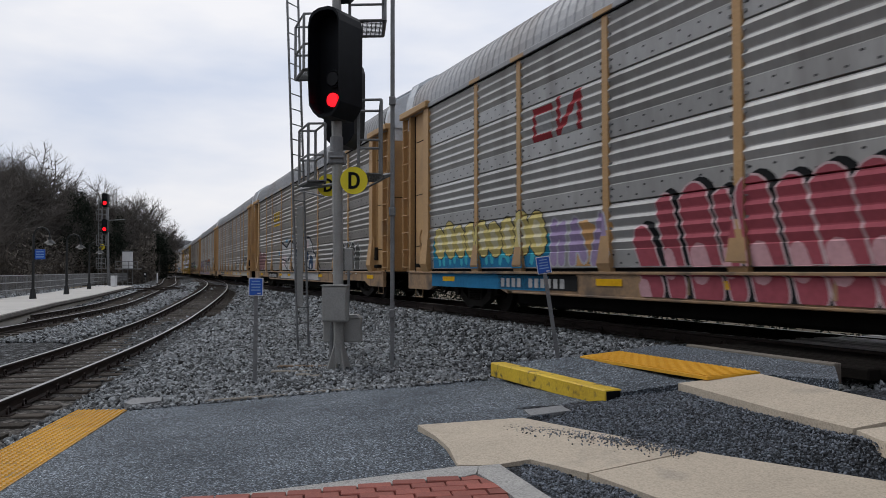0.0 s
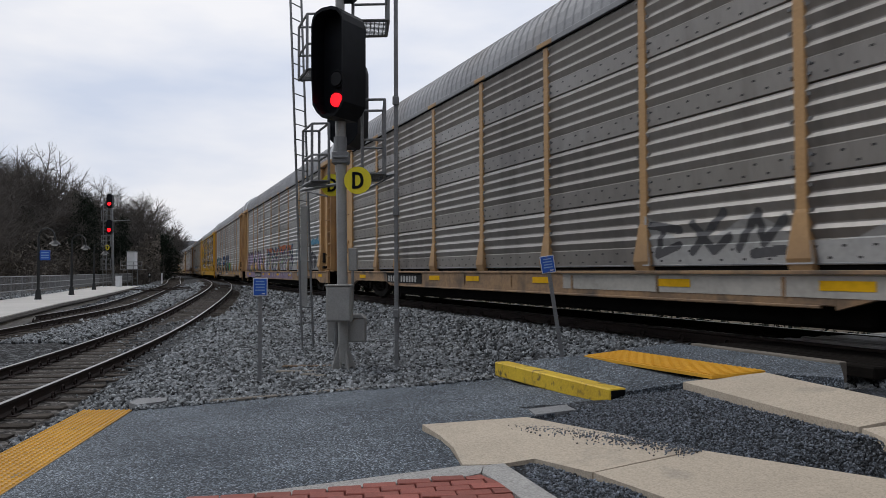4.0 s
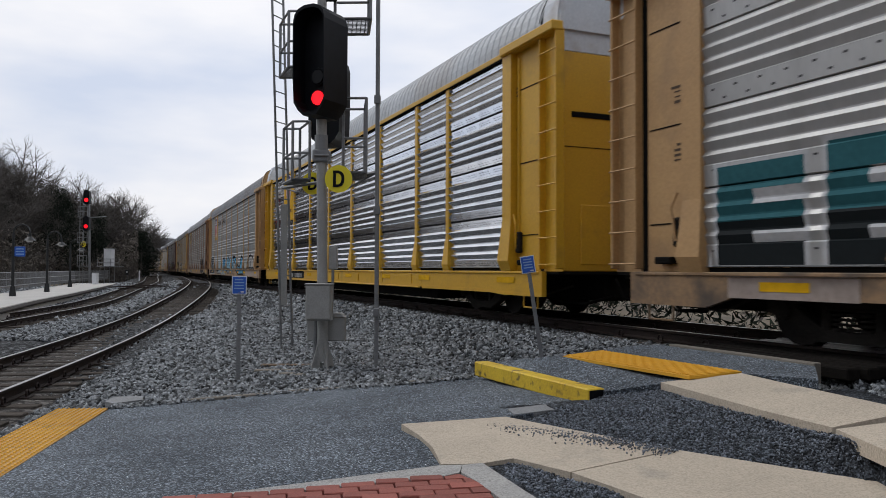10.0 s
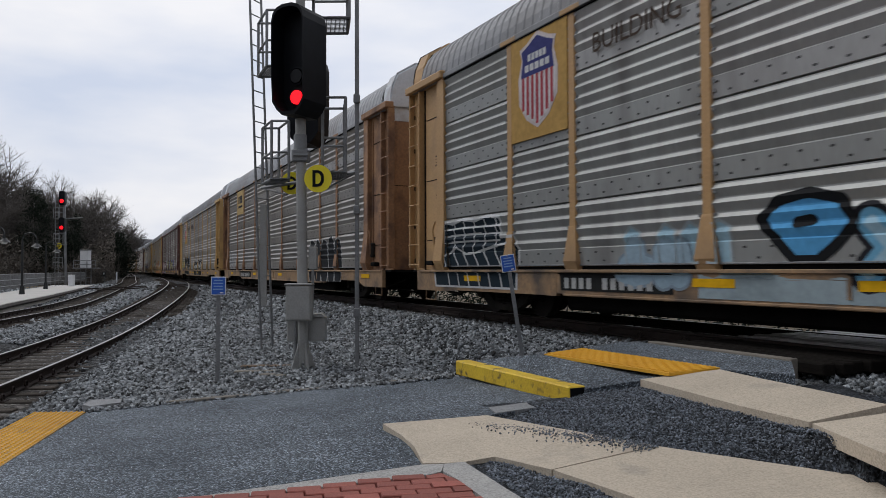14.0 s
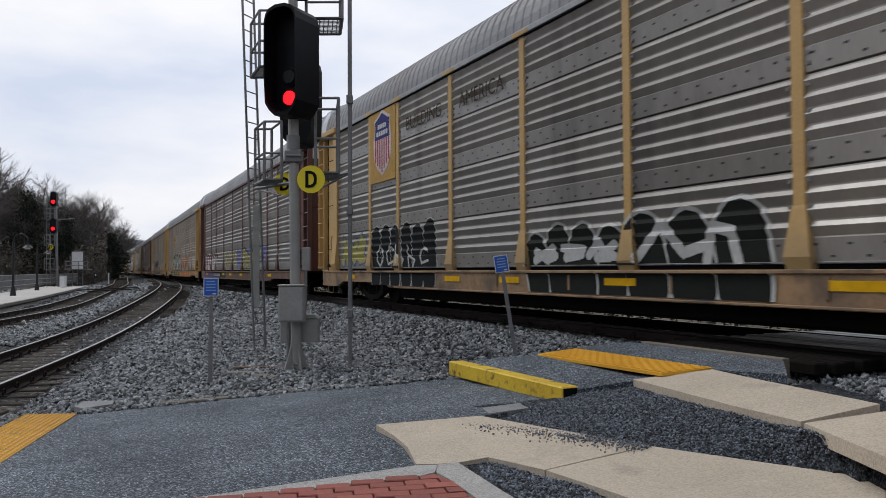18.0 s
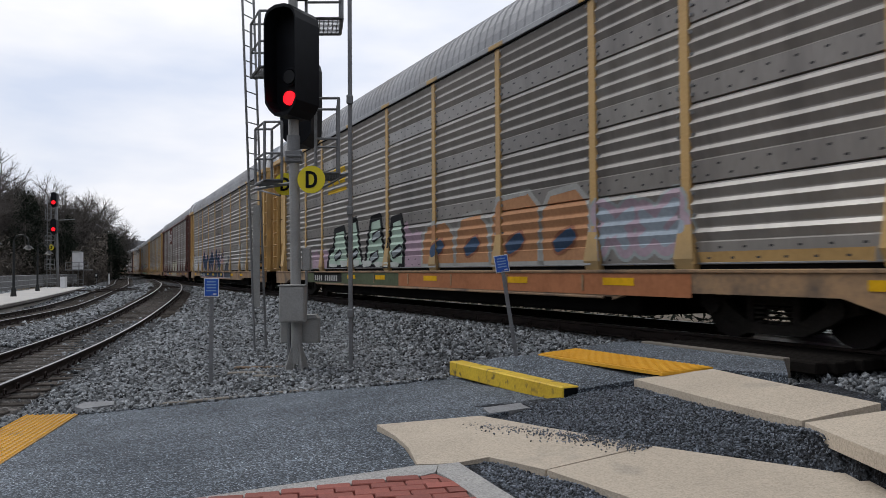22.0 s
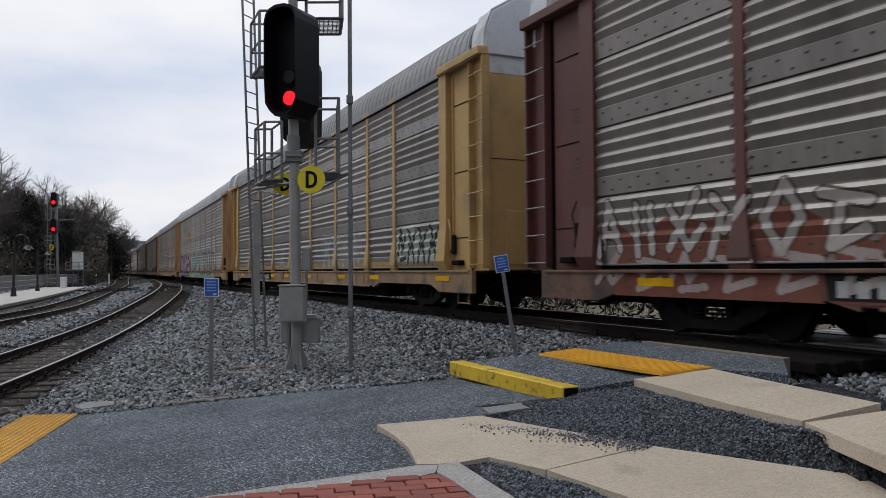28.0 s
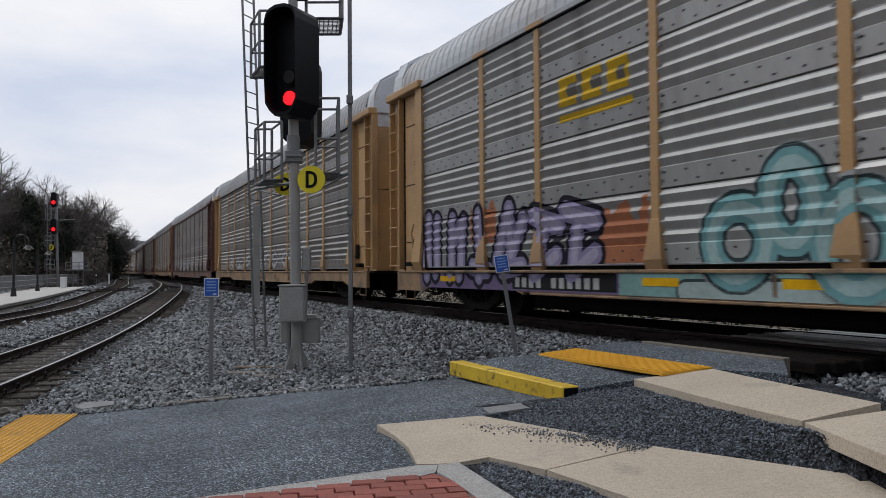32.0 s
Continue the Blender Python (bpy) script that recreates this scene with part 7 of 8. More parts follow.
def far_signal():
    """Two red heads on a tall mast with its own ladder and platforms."""
    x, y = -39.6, 78.5
    sig = thing("signal_mast", "distant railway signal with two red lights and ladder", "railway signal", pose(x, y, -0.6))
    part("mast", Geo().tube((0, 0, 0), (-0.25, 0, 9.0), 0.13, 10), GALV, sig)
    for z in (8.95, 6.2):
        m = Matrix.Translation((-0.28, -0.25, z)) @ Matrix.Rotation(radians(8), 4, "Z")
        head = part("hood", Geo().prism([(px * 0.95, pz * 0.9) for px, pz in hood_outline()], -0.3, 0.3, m @ Matrix.Rotation(radians(90), 4, "X")), BLACK, sig, "black signal head")
        part("lens", Geo().tube(m @ Vector((0, -0.34, -0.3)), m @ Vector((0, -0.30, -0.3)), 0.19, 16), RED_LAMP, head, "lit red lens")
    plate = part("marker_plate", disc(-0.65, -0.2, 4.05, 0.3, 0.03, 20), D_YELLOW, sig, "round yellow marker plate")
    letter_d(plate, -0.65, -0.205, 4.05, 0.36)
    ladder = part("ladder", Geo().tube((-1.15, 0, 0), (-1.15, 0, 9.3), 0.04, 5).tube((-0.85, 0.2, 0), (-0.85, 0.2, 9.3), 0.04, 5), GALV, sig)
    for i in range(22):
        part("rung", Geo().tube((-1.15, 0, 0.4 + i * 0.4), (-0.85, 0.2, 0.4 + i * 0.4), 0.02, 4), GALV, ladder)
    for z in (1.75, 4.2, 6.9):
        g = Geo().box(-0.65, 0, z, 1.1, 0.8, 0.06)
        deck = part("gallery", g, GALV, sig, "small railed platform")
        for dx in (-1.15, -0.65, -0.15):
            part("rail_post", Geo().tube((dx, -0.4, z), (dx, -0.4, z + 1.1), 0.03, 5), GALV, deck)
        for h in (0.55, 1.1):
            part("rail_bar", Geo().tube((-1.15, -0.4, z + h), (-0.15, -0.4, z + h), 0.03, 5), GALV, deck)
    part("crossarm", Geo().tube((-0.25, 0, 6.85), (1.7, 0, 6.95), 0.05, 5), GALV, sig)


far_signal()


def equipment_stand():
    stand = thing("equipment_cabinet", "grey equipment cabinet raised on a railed steel stand", "cabinet", pose(-42.6, 89.0, -0.55))
    cab = part("cabinet", Geo().box(0, 0, 2.75, 0.95, 0.8, 2.0, 0.03), WHITE, stand, "pale grey cabinet")
    part("cabinet_roof", Geo().box(0, 0, 3.8, 1.05, 0.9, 0.1, 0.02), GALV, cab)
    deck = part("deck", Geo().box(0.15, 0, 1.7, 2.7, 1.2, 0.12, 0.01), GALV, stand)
    for x in (-1.15, -0.4, 0.4, 0.95, 1.45):
        part("rail_post", Geo().tube((x, -0.55, 1.7), (x, -0.55, 2.6), 0.035, 5), GALV, deck)
    for z in (2.15, 2.6):
        part("rail_bar", Geo().tube((-1.2, -0.55, z), (1.5, -0.55, z), 0.035, 5), GALV, deck)
    for x in (-0.55, 0.05, 0.65):
        part("leg", Geo().tube((x, 0, -0.4), (x, 0, 1.7), 0.06, 6), GALV, stand)
    for z in (0.1, 0.6):
        part("step", Geo().box(0.5, -0.5, z, 0.8, 0.3, 0.06), GALV, stand)


equipment_stand()
cab = thing("relay_case", "small white trackside box", "cabinet", pose(-33.6, 67.6, PLAT_Z))
part("body", Geo().box(0, 0, 0.5, 0.45, 0.4, 1.0, 0.03), WHITE, cab)
part("lid", Geo().box(0, 0, 1.02, 0.5, 0.45, 0.06, 0.02), GALV, cab)
post = thing("marker_post", "small black and white marker board on a post", "sign", pose(-42.0, 92.5, -0.5))
part("post", Geo().tube((0, 0, 0), (0, 0, 1.0), 0.04, 6), GALV, post)
part("board", Geo().box(0, -0.05, 0.95, 0.4, 0.04, 0.6, 0.01), LAMP_BLACK, post)
part("mark", Geo().box(0, -0.075, 1.0, 0.16, 0.02, 0.22), WHITE, post)
stub = thing("marker_post", "short white post beside the far track", "post", pose(-38.5, 88.0, -0.6))
part("post", Geo().tube((0, 0, 0), (0, 0, 1.3), 0.09, 8), WHITE, stub)

# timbers that cross the tracks at the junction
for p, q in (((-29.6, 61.5), (-19.5, 61.0)), ((-27.0, 58.0), (-17.6, 57.2))):
    crossing = Geo().tube((*p, -0.6), (*q, -0.2), 0.05, 6)
    tagged(part("crossing_rail", crossing, RAIL), "low steel rail laid across the tracks at the junction", "crossover rail", kind="structure")


# ---- winter woods beyond the tracks ----
def tree_mesh(seed, tall, spread, levels=4):
    """Trunk and crown of a bare tree: limbs that fork into ever thinner branches."""
    rnd = random.Random(seed)
    trunk, crown = Geo(), Geo()

    def grow(p, d, length, r, level):
        """A branch of three bent stretches that forks along its way."""
        line, dirs = [p], []
        for j in range(3):
            d = (d + Vector((rnd.gauss(0, 0.16), rnd.gauss(0, 0.16), 0.04 if level else 0.0))).normalized()
            line.append(line[-1] + d * length * (0.3 if level < levels - 1 else 0.22))
            dirs.append(d)
        for j in range(3):
            (trunk if level == 0 else crown).tube(line[j], line[j + 1], r * (1 - 0.16 * j), 6 if level == 0 else 3, r * (0.84 - 0.16 * j))
        if level >= levels:
            for j in range(7):                    # a spray of fine twigs at every tip
                a = line[rnd.choice((1, 2, 3, 3))]
                w = Vector((rnd.gauss(0, 1), rnd.gauss(0, 1), rnd.gauss(0.25, 0.6))).normalized()
                b = a + (d * 0.5 + w).normalized() * length * rnd.uniform(0.35, 0.8)
                e = w.cross(d).normalized() * 0.011
                n = len(crown.v)
                crown.v += [tuple(a - e), tuple(a + e), tuple(b)]
                crown.f.append((n, n + 1, n + 2))
            return
        for i in range((5, 4, 4, 4)[level]):
            j = rnd.choice((1, 2, 2)) if level else rnd.choice((1, 2))
            start = line[j].lerp(line[j + 1], rnd.random())
            bend = Vector((rnd.gauss(0, 1), rnd.gauss(0, 1), rnd.gauss(0.2, 0.4))).normalized()
            grow(start, (dirs[j] * 0.8 + bend * spread).normalized(), length * rnd.uniform(0.5, 0.8), r * rnd.uniform(0.42, 0.56), level + 1)
        grow(line[-1], dirs[-1], length * 0.72, r * 0.58, level + 1)

    grow(Vector((0, 0, -0.5)), Vector((rnd.gauss(0, 0.06), rnd.gauss(0, 0.06), 1)).normalized(), tall * 0.36, tall * 0.017, 0)
    k = tall / max(p[2] for p in crown.v)
    for g in (trunk, crown):
        g.v = [(p[0] * k, p[1] * k, p[2] * k) for p in g.v]
    return trunk, crown


TREES = []
for k, (tall, spread) in enumerate(((15, 0.95), (13, 1.1), (16, 0.85), (11, 1.15))):
    proto = thing("bare_tree", "leafless winter tree with grey bark and fine twigs", "tree", group="winter trees")
    a, b = tree_mesh(40 + k, tall, spread, 4)
    part("trunk", a, BARK, proto)
    part("crown", b, BARK, proto, "dense bare twigs")
    TREES.append(proto)
rnd = random.Random(9)
def wood_top(bearing):
    """Height of the wood's skyline over the plan on a bearing (x / y), as a slope."""
    return float(np.interp(bearing, (-0.68, -0.62, -0.575, -0.50, -0.475, -0.435, -0.424, -0.414), (0.185, 0.172, 0.132, 0.124, 0.100, 0.092, 0.080, 0.04)))


places = []
for i in range(46):
    t = i / 45
    bearing = -0.70 + 0.277 * t + rnd.uniform(-0.006, 0.006)          # x / y
    depth = rnd.uniform(96, 118) + 30 * t
    places.append((bearing * depth, depth, rnd.uniform(0.82, 1.08)))
for i in range(12):
    depth = rnd.uniform(66, 90)
    places.append((-rnd.uniform(0.62, 0.92) * depth - 2, depth, rnd.uniform(0.7, 0.95)))
NOMINAL = (15, 13, 16, 11)
for i, (x, y, k) in enumerate(places):
    proto = TREES[i % 4]
    z = float(terrain(np.array(x), np.array(y)))
    k *= (wood_top(x / y) * y + 0.9 - z) / NOMINAL[i % 4]
    m = pose(x, y, z, 0, 0, rnd.uniform(0, 360)) @ Matrix.Diagonal((k, k, k, 1))
    if i < 4:
        proto.matrix_basis = m
    else:
        c = copy_thing(proto, pose(x, y, z, 0, 0, rnd.uniform(0, 360)))
        c.scale = (k, k, k)


for i in range(34):                             # unseen trees added round the station side and behind, to dim light and reflections
    a = radians(-50 - i * 5.6 + rnd.uniform(-2, 2))
    d = rnd.uniform(48, 70)
    x, y = math.sin(a) * d, math.cos(a) * d
    c = copy_thing(TREES[i % 4], pose(x, y, float(terrain(np.array(x), np.array(y))), 0, 0, rnd.uniform(0, 360)))
    k = rnd.uniform(10.5, 14.0) / NOMINAL[i % 4]
    c.scale = (k, k, k)


def leaf_clumps(count, place, size, mat, name, label, category, seed):
    """Many small leaf blades, in clumps."""
    r = np.random.RandomState(seed)
    c = place(r, count)
    d1, d2 = r.normal(size=(count, 3)), r.normal(size=(count, 3))
    d1 /= np.linalg.norm(d1, axis=1)[:, None]
    d2 -= d1 * (d1 * d2).sum(1)[:, None]
    d2 /= np.linalg.norm(d2, axis=1)[:, None]
    s = (size * r.uniform(0.5, 1.4, count))[:, None]
    v = np.stack([c - d1 * s, c + d2 * s * 0.45, c + d1 * s], 1).reshape(-1, 3)
    me = bpy.data.meshes.new(name)
    me.from_pydata(v.tolist(), [], np.arange(3 * count).reshape(-1, 3).tolist())
    me.materials.append(mat)
    return me


def brush_place(r, n):
    bearing = -0.80 + 0.36 * r.uniform(0, 1, n)
    depth = 78 + 26 * smooth_step(-0.66, -0.52, bearing) + r.uniform(0, 1, n) ** 1.5 * 60
    x, y = bearing * depth, depth
    return np.stack([x, y, terrain(x, y) + r.uniform(0, 1, n) ** 1.4 * (5.0 + 2.4 * np.sin(x * 0.5))], 1)


def stem_mesh(count, seed):
    r = np.random.RandomState(seed)
    p = brush_place(r, count)
    p[:, 2] = terrain(p[:, 0], p[:, 1])
    h = r.uniform(0.1, 0.42, count) * (np.interp(p[:, 0] / p[:, 1], (-0.68, -0.575, -0.50, -0.475, -0.43, -0.42), (0.165, 0.128, 0.122, 0.095, 0.08, 0.045)) * p[:, 1])
    lean = r.normal(0, 0.13, (count, 2)) * h[:, None]
    w = 0.03
    a, b = p.copy(), p.copy()
    a[:, 0] -= w
    b[:, 0] += w
    top = p + np.column_stack([lean, h])
    v = np.stack([a, b, top], 1).reshape(-1, 3)
    me = bpy.data.meshes.new("thicket")
    me.from_pydata(v.tolist(), [], np.arange(3 * count).reshape(-1, 3).tolist())
    me.materials.append(BARK)
    return me


tagged(new("thicket", stem_mesh(16000, 3)), "tangle of bare winter saplings under the trees", "thicket", kind="stuff")
# unseen thicket, added so that the wagon screens mirror something dark
def side_place(r, n):
    a = np.radians(-47 - r.uniform(0, 1, n) * 200)
    d = 46 + r.uniform(0, 1, n) * 22
    x, y = np.sin(a) * d, np.cos(a) * d
    return np.stack([x, y, terrain(x, y) + r.uniform(0, 1, n) ** 1.2 * (8.5 + 2.0 * np.sin(x * 0.4))], 1)


tagged(new("side_brush", leaf_clumps(34000, side_place, 0.8, BRUSH, "side_brush", "", "", 14)), "unseen brown thicket added round the station to darken reflections", "brush", kind="stuff")
tagged(new("underbrush", leaf_clumps(60000, brush_place, 0.36, BRUSH, "underbrush", "", "", 4)), "brown winter brush along the wood's edge", "brush", kind="stuff")

for x, y, tall, wide, seed in ((-57.0, 104.0, 13.0, 3.6, 1), (-64.0, 102.0, 11.0, 4.2, 2), (-53.5, 108.0, 9.5, 3.0, 3), (-75.0, 104.0, 10.0, 3.8, 4), (-60.5, 112.0, 12.0, 4.5, 5), (-50.5, 116.0, 7.5, 3.5, 6)):
    tree = thing("evergreen_tree", "dark evergreen shrouded in ivy among bare trees", "tree", pose(x, y, float(terrain(np.array(x), np.array(y)))), group="evergreens")
    part("trunk", Geo().tube((0, 0, -0.5), (0, 0, tall * 0.9), 0.22, 6, 0.05), BARK, tree)

    def crown_place(r, n, tall=tall, wide=wide):
        k = n // 60 + 1
        hz = r.uniform(0.12, 1.0, k)
        a = r.uniform(0, 2 * np.pi, k)
        rad = wide * (1.05 - hz) ** 0.6 * r.uniform(0.2, 1.0, k)
        cs = np.stack([np.cos(a) * rad, np.sin(a) * rad, hz * tall], 1)
        return cs[r.randint(0, k, n)] + r.normal(0, 0.42, (n, 3))

    ob = new("crown", leaf_clumps(5000, crown_place, 0.2, EVERGREEN, "crown", "", "", seed))
    ob.parent = tree

# a wooded ridge far down the line and a line of trees beyond the train
ridge = Geo()
rr = random.Random(8)
pts = [(-420 + i * 14, 560 + 40 * math.sin(i * 0.5)) for i in range(62)]
hs = [25 + 6 * math.sin(i * 0.31 + 1.0) + rr.uniform(-1.2, 1.2) for i in range(62)]
for (x0, y0), (x1, y1), h0, h1 in zip(pts, pts[1:], hs, hs[1:]):
    n = len(ridge.v)
    ridge.v += [(x0, y0, -2), (x1, y1, -2), (x1, y1 + 30, h1), (x0, y0 + 30, h0), (x1, y1 + 140, h1 + 9), (x0, y0 + 140, h0 + 9)]
    ridge.f += [(n, n + 1, n + 2, n + 3), (n + 3, n + 2, n + 4, n + 5)]
tagged(part("backdrop", ridge, RIDGE, smooth=False), "hazy wooded ridge far down the valley", "hill", kind="structure")


def far_hedge_place(r, n):
    t = r.uniform(-30, 240, n)
    xy = np.array([on_line(s, -14 - 3 * math.sin(s * 0.2))[:2] for s in t])
    return np.column_stack([xy + r.normal(0, 1.2, (n, 2)), -0.6 + r.uniform(0, 1, n) ** 1.3 * 6.5])


# added scrub on the far bank, a dark backing below the wagons
def backing_scrub_place(r, n):
    t = r.uniform(-6, 150, n)
    xy = np.array([on_line(s, -4.9 - 0.6 * math.sin(s * 0.33))[:2] for s in t])
    return np.column_stack([xy + r.normal(0, 0.5, (n, 2)), -1.3 + r.uniform(0, 1, n) ** 1.3 * 1.75])


def far_wood_place(r, n):
    bearing = -0.47 + 0.12 * r.uniform(0, 1, n)
    depth = r.uniform(250, 330, n)
    return np.stack([bearing * depth, depth, -1 + r.uniform(0, 1, n) ** 0.8 * (8.5 + 2 * np.sin(bearing * 300))], 1)


tagged(new("far_wood", leaf_clumps(14000, far_wood_place, 0.8, BRUSH, "far_wood", "", "", 7)), "low bare wood far down the line", "wood", kind="stuff")
tagged(new("scrub", leaf_clumps(40000, backing_scrub_place, 0.13, EVERGREEN, "scrub", "", "", 16)), "low dark scrub added to darken the view under the wagons", "brush", kind="stuff")
tagged(new("hedge", leaf_clumps(16000, far_hedge_place, 0.5, BRUSH, "hedge", "", "", 6)), "brown winter scrub beyond the freight track", "brush", kind="stuff")


# ---- loose stones, bricks and studs ----
def scatter(name, places, sizes, mat, seed, flat=0.75):
    """Many small angular stones: eight-cornered lumps, each turned its own way."""
    r = np.random.RandomState(seed)
    n = len(places)
    cube = np.array([(a, b, c) for c in (-1, 1) for b in (-1, 1) for a in (-1, 1)], float)
    v = cube[None] * (0.5 + 0.4 * r.uniform(-1, 1, (n, 8, 3)))
    v *= np.stack([r.uniform(0.8, 1.25, n), r.uniform(0.65, 1.0, n), r.uniform(0.5, 0.9, n) * flat / 0.75], 1)[:, None, :]
    a, b, c = r.uniform(0, 2 * np.pi, n), r.normal(0, 0.5, n), r.normal(0, 0.5, n)
    ca, sa, cb, sb, cc, sc = np.cos(a), np.sin(a), np.cos(b), np.sin(b), np.cos(c), np.sin(c)
    R = np.empty((n, 3, 3))
    R[:, 0] = np.stack([ca * cb, ca * sb * sc - sa * cc, ca * sb * cc + sa * sc], 1)
    R[:, 1] = np.stack([sa * cb, sa * sb * sc + ca * cc, sa * sb * cc - ca * sc], 1)
    R[:, 2] = np.stack([-sb, cb * sc, cb * cc], 1)
    v = np.einsum("nij,nkj->nki", R, v) * np.asarray(sizes)[:, None, None] + np.asarray(places)[:, None, :]
    f = np.array([(0, 2, 3), (0, 3, 1), (4, 5, 7), (4, 7, 6), (0, 1, 5), (0, 5, 4), (2, 6, 7), (2, 7, 3), (0, 4, 6), (0, 6, 2), (1, 3, 7), (1, 7, 5)])
    faces = (f[None] + 8 * np.arange(n)[:, None, None]).reshape(-1)
    me = bpy.data.meshes.new(name)
    me.vertices.add(8 * n)
    me.vertices.foreach_set("co", v.reshape(-1).astype(np.float32))
    me.loops.add(len(faces))
    me.loops.foreach_set("vertex_index", faces.astype(np.int32))
    me.polygons.add(12 * n)
    me.polygons.foreach_set("loop_start", np.arange(0, 36 * n, 3, dtype=np.int32))
    me.update(calc_edges=True)
    me.materials.append(mat)
    return new(name, me)


def inside(x, y, outline):
    hit = np.zeros(x.shape, bool)
    for (x0, y0), (x1, y1) in zip(outline, outline[1:] + outline[:1]):
        cross = ((y0 > y) != (y1 > y)) & (x < (x1 - x0) * (y - y0) / (y1 - y0 + 1e-12) + x0)
        hit ^= cross
    return hit


PATH_AREA = [(-4.86, 3.0), (-4.86, 8.82), (-4.26, 8.90), (-2.99, 9.40), (-1.6, 9.63), (-0.89, 9.58), (0.0, 9.45), (0.27, 9.50), (0.55, 9.40), (1.05, 8.65), (2.1, 9.48), (2.37, 9.44),
             (3.32, 7.46), (3.01, 6.7), (3.2, 5.3), (3.6, 5.3), (2.62, 3.5)]


def track_gap(x, y, pts):
    d2 = np.full(x.shape, 1e9)
    for p in pts:
        d2 = np.minimum(d2, (x - p[0]) ** 2 + (y - p[1]) ** 2)
    return np.sqrt(d2)


def ballast_stones():
    r = np.random.RandomState(21)
    spots, sizes = [], []
    for x0, x1, y0, y1, per, size in ((-7.5, 9.0, 3.0, 13.0, 800, 0.040), (-9.5, 5.0, 13.0, 19.0, 520, 0.045), (-14.0, 1.5, 19.0, 30.0, 190, 0.06), (-24.0, -2.0, 24.0, 46.0, 46, 0.09), (-36.0, -12.0, 46.0, 78.0, 16, 0.15)):
        n = int((x1 - x0) * (y1 - y0) * per)
        x, y = r.uniform(x0, x1, n), r.uniform(y0, y1, n)
        bearing = x / y
        keep = (bearing > -0.68) & (bearing < 0.66) & ~inside(x, y, PATH_AREA)
        u = -((x - 6.295) * math.cos(radians(26.03)) + (y - 6.671) * math.sin(radians(26.03)))
        keep &= (u > 1.0) | ((u < -1.0) & (u > -2.3))
        x, y, u = x[keep], y[keep], u[keep]
        gap = np.minimum(track_gap(x, y, TRACK_PTS[0][::2]), track_gap(x, y, TRACK_PTS[1][::2]) + 0.35)
        thin = np.clip((gap - 1.35) / 0.4, 0.03, 1.0)
        keep = r.uniform(0, 1, len(x)) < thin
        x, y = x[keep], y[keep]
        z = bed(x, y) + r.uniform(-0.012, 0.026, len(x))
        spots.append(np.stack([x, y, z], 1))
        sizes.append(size * r.uniform(0.6, 1.5, len(x)))
    ob = scatter("ballast_stones", np.concatenate(spots), np.concatenate(sizes), BALLAST, 22)
    return tagged(ob, "loose grey angular ballast stones between the tracks", "stones", kind="stuff")


ballast_stones()


def gravel_chips():
    r = np.random.RandomState(31)
    x, y = r.uniform(0.25, 3.6, 75000), r.uniform(3.9, 7.3, 75000)
    z = gravel_height(x, y) + r.uniform(-0.004, 0.008, len(x))
    slabs = [[(-0.57, 6.51), (0.32, 6.67), (0.65, 6.39), (1.51, 5.65), (0.67, 5.1), (0.32, 5.49), (0.1, 5.4)], [(1.52, 5.63), (2.71, 4.71), (2.25, 3.93), (1.16, 4.34), (0.68, 5.09)]]
    keep = np.ones(len(x), bool)
    for s in slabs:
        keep &= ~inside(x, y, s)
    keep &= inside(x, y, [(0.1, 5.45), (0.6, 4.3), (1.2, 4.3), (3.1, 4.0), (3.0, 5.4), (2.45, 5.35), (1.75, 7.25), (1.2, 7.3), (0.3, 6.7)])
    p = np.stack([x, y, z], 1)[keep]
    # crumbs spilled over the slabs' edges
    t = r.uniform(0, 1, 1500)
    ex, ey = 0.35 + t * 1.2, 6.66 - t * 1.03
    d = np.abs(r.normal(0, 0.15, 1500))
    spill = np.stack([ex - d * 0.63, ey - d * 0.77, np.full(1500, -0.392)], 1)
    sizes = np.concatenate([r.uniform(0.003, 0.016, len(p)), r.uniform(0.004, 0.013, len(spill))])
    p = np.concatenate([p, spill])
    ob = scatter("gravel_chips", p, sizes, GRAVEL_CHIP, 32)
    return tagged(ob, "dark angular asphalt chips strewn between the slabs", "gravel", kind="stuff")


gravel_chips()


def edge_crumbs():
    """Grit along the border of asphalt and ballast."""
    r = np.random.RandomState(41)
    n = 1600
    t = r.uniform(0, 4, n)
    line = np.array([(-4.26, 8.92, -0.75), (-2.99, 9.42, -0.7), (-1.6, 9.65, -0.6), (-0.89, 9.6, -0.54), (0.03, 9.45, -0.42)])
    p = np.stack([np.interp(t, range(5), line[:, i]) for i in range(3)], 1)
    p[:, 1] += r.normal(0.02, 0.07, n)
    p[:, 2] += 0.006
    return tagged(scatter("grit", p, r.uniform(0.012, 0.045, n), BALLAST, 42), "grit and stones along the path's edge", "stones", kind="stuff")


edge_crumbs()

BRICK_AREA = [(-1.9, 4.1), (0.33, 4.1), (0.235, 4.47), (0.048, 4.945), (-0.062, 5.125), (-1.9, 4.745)]


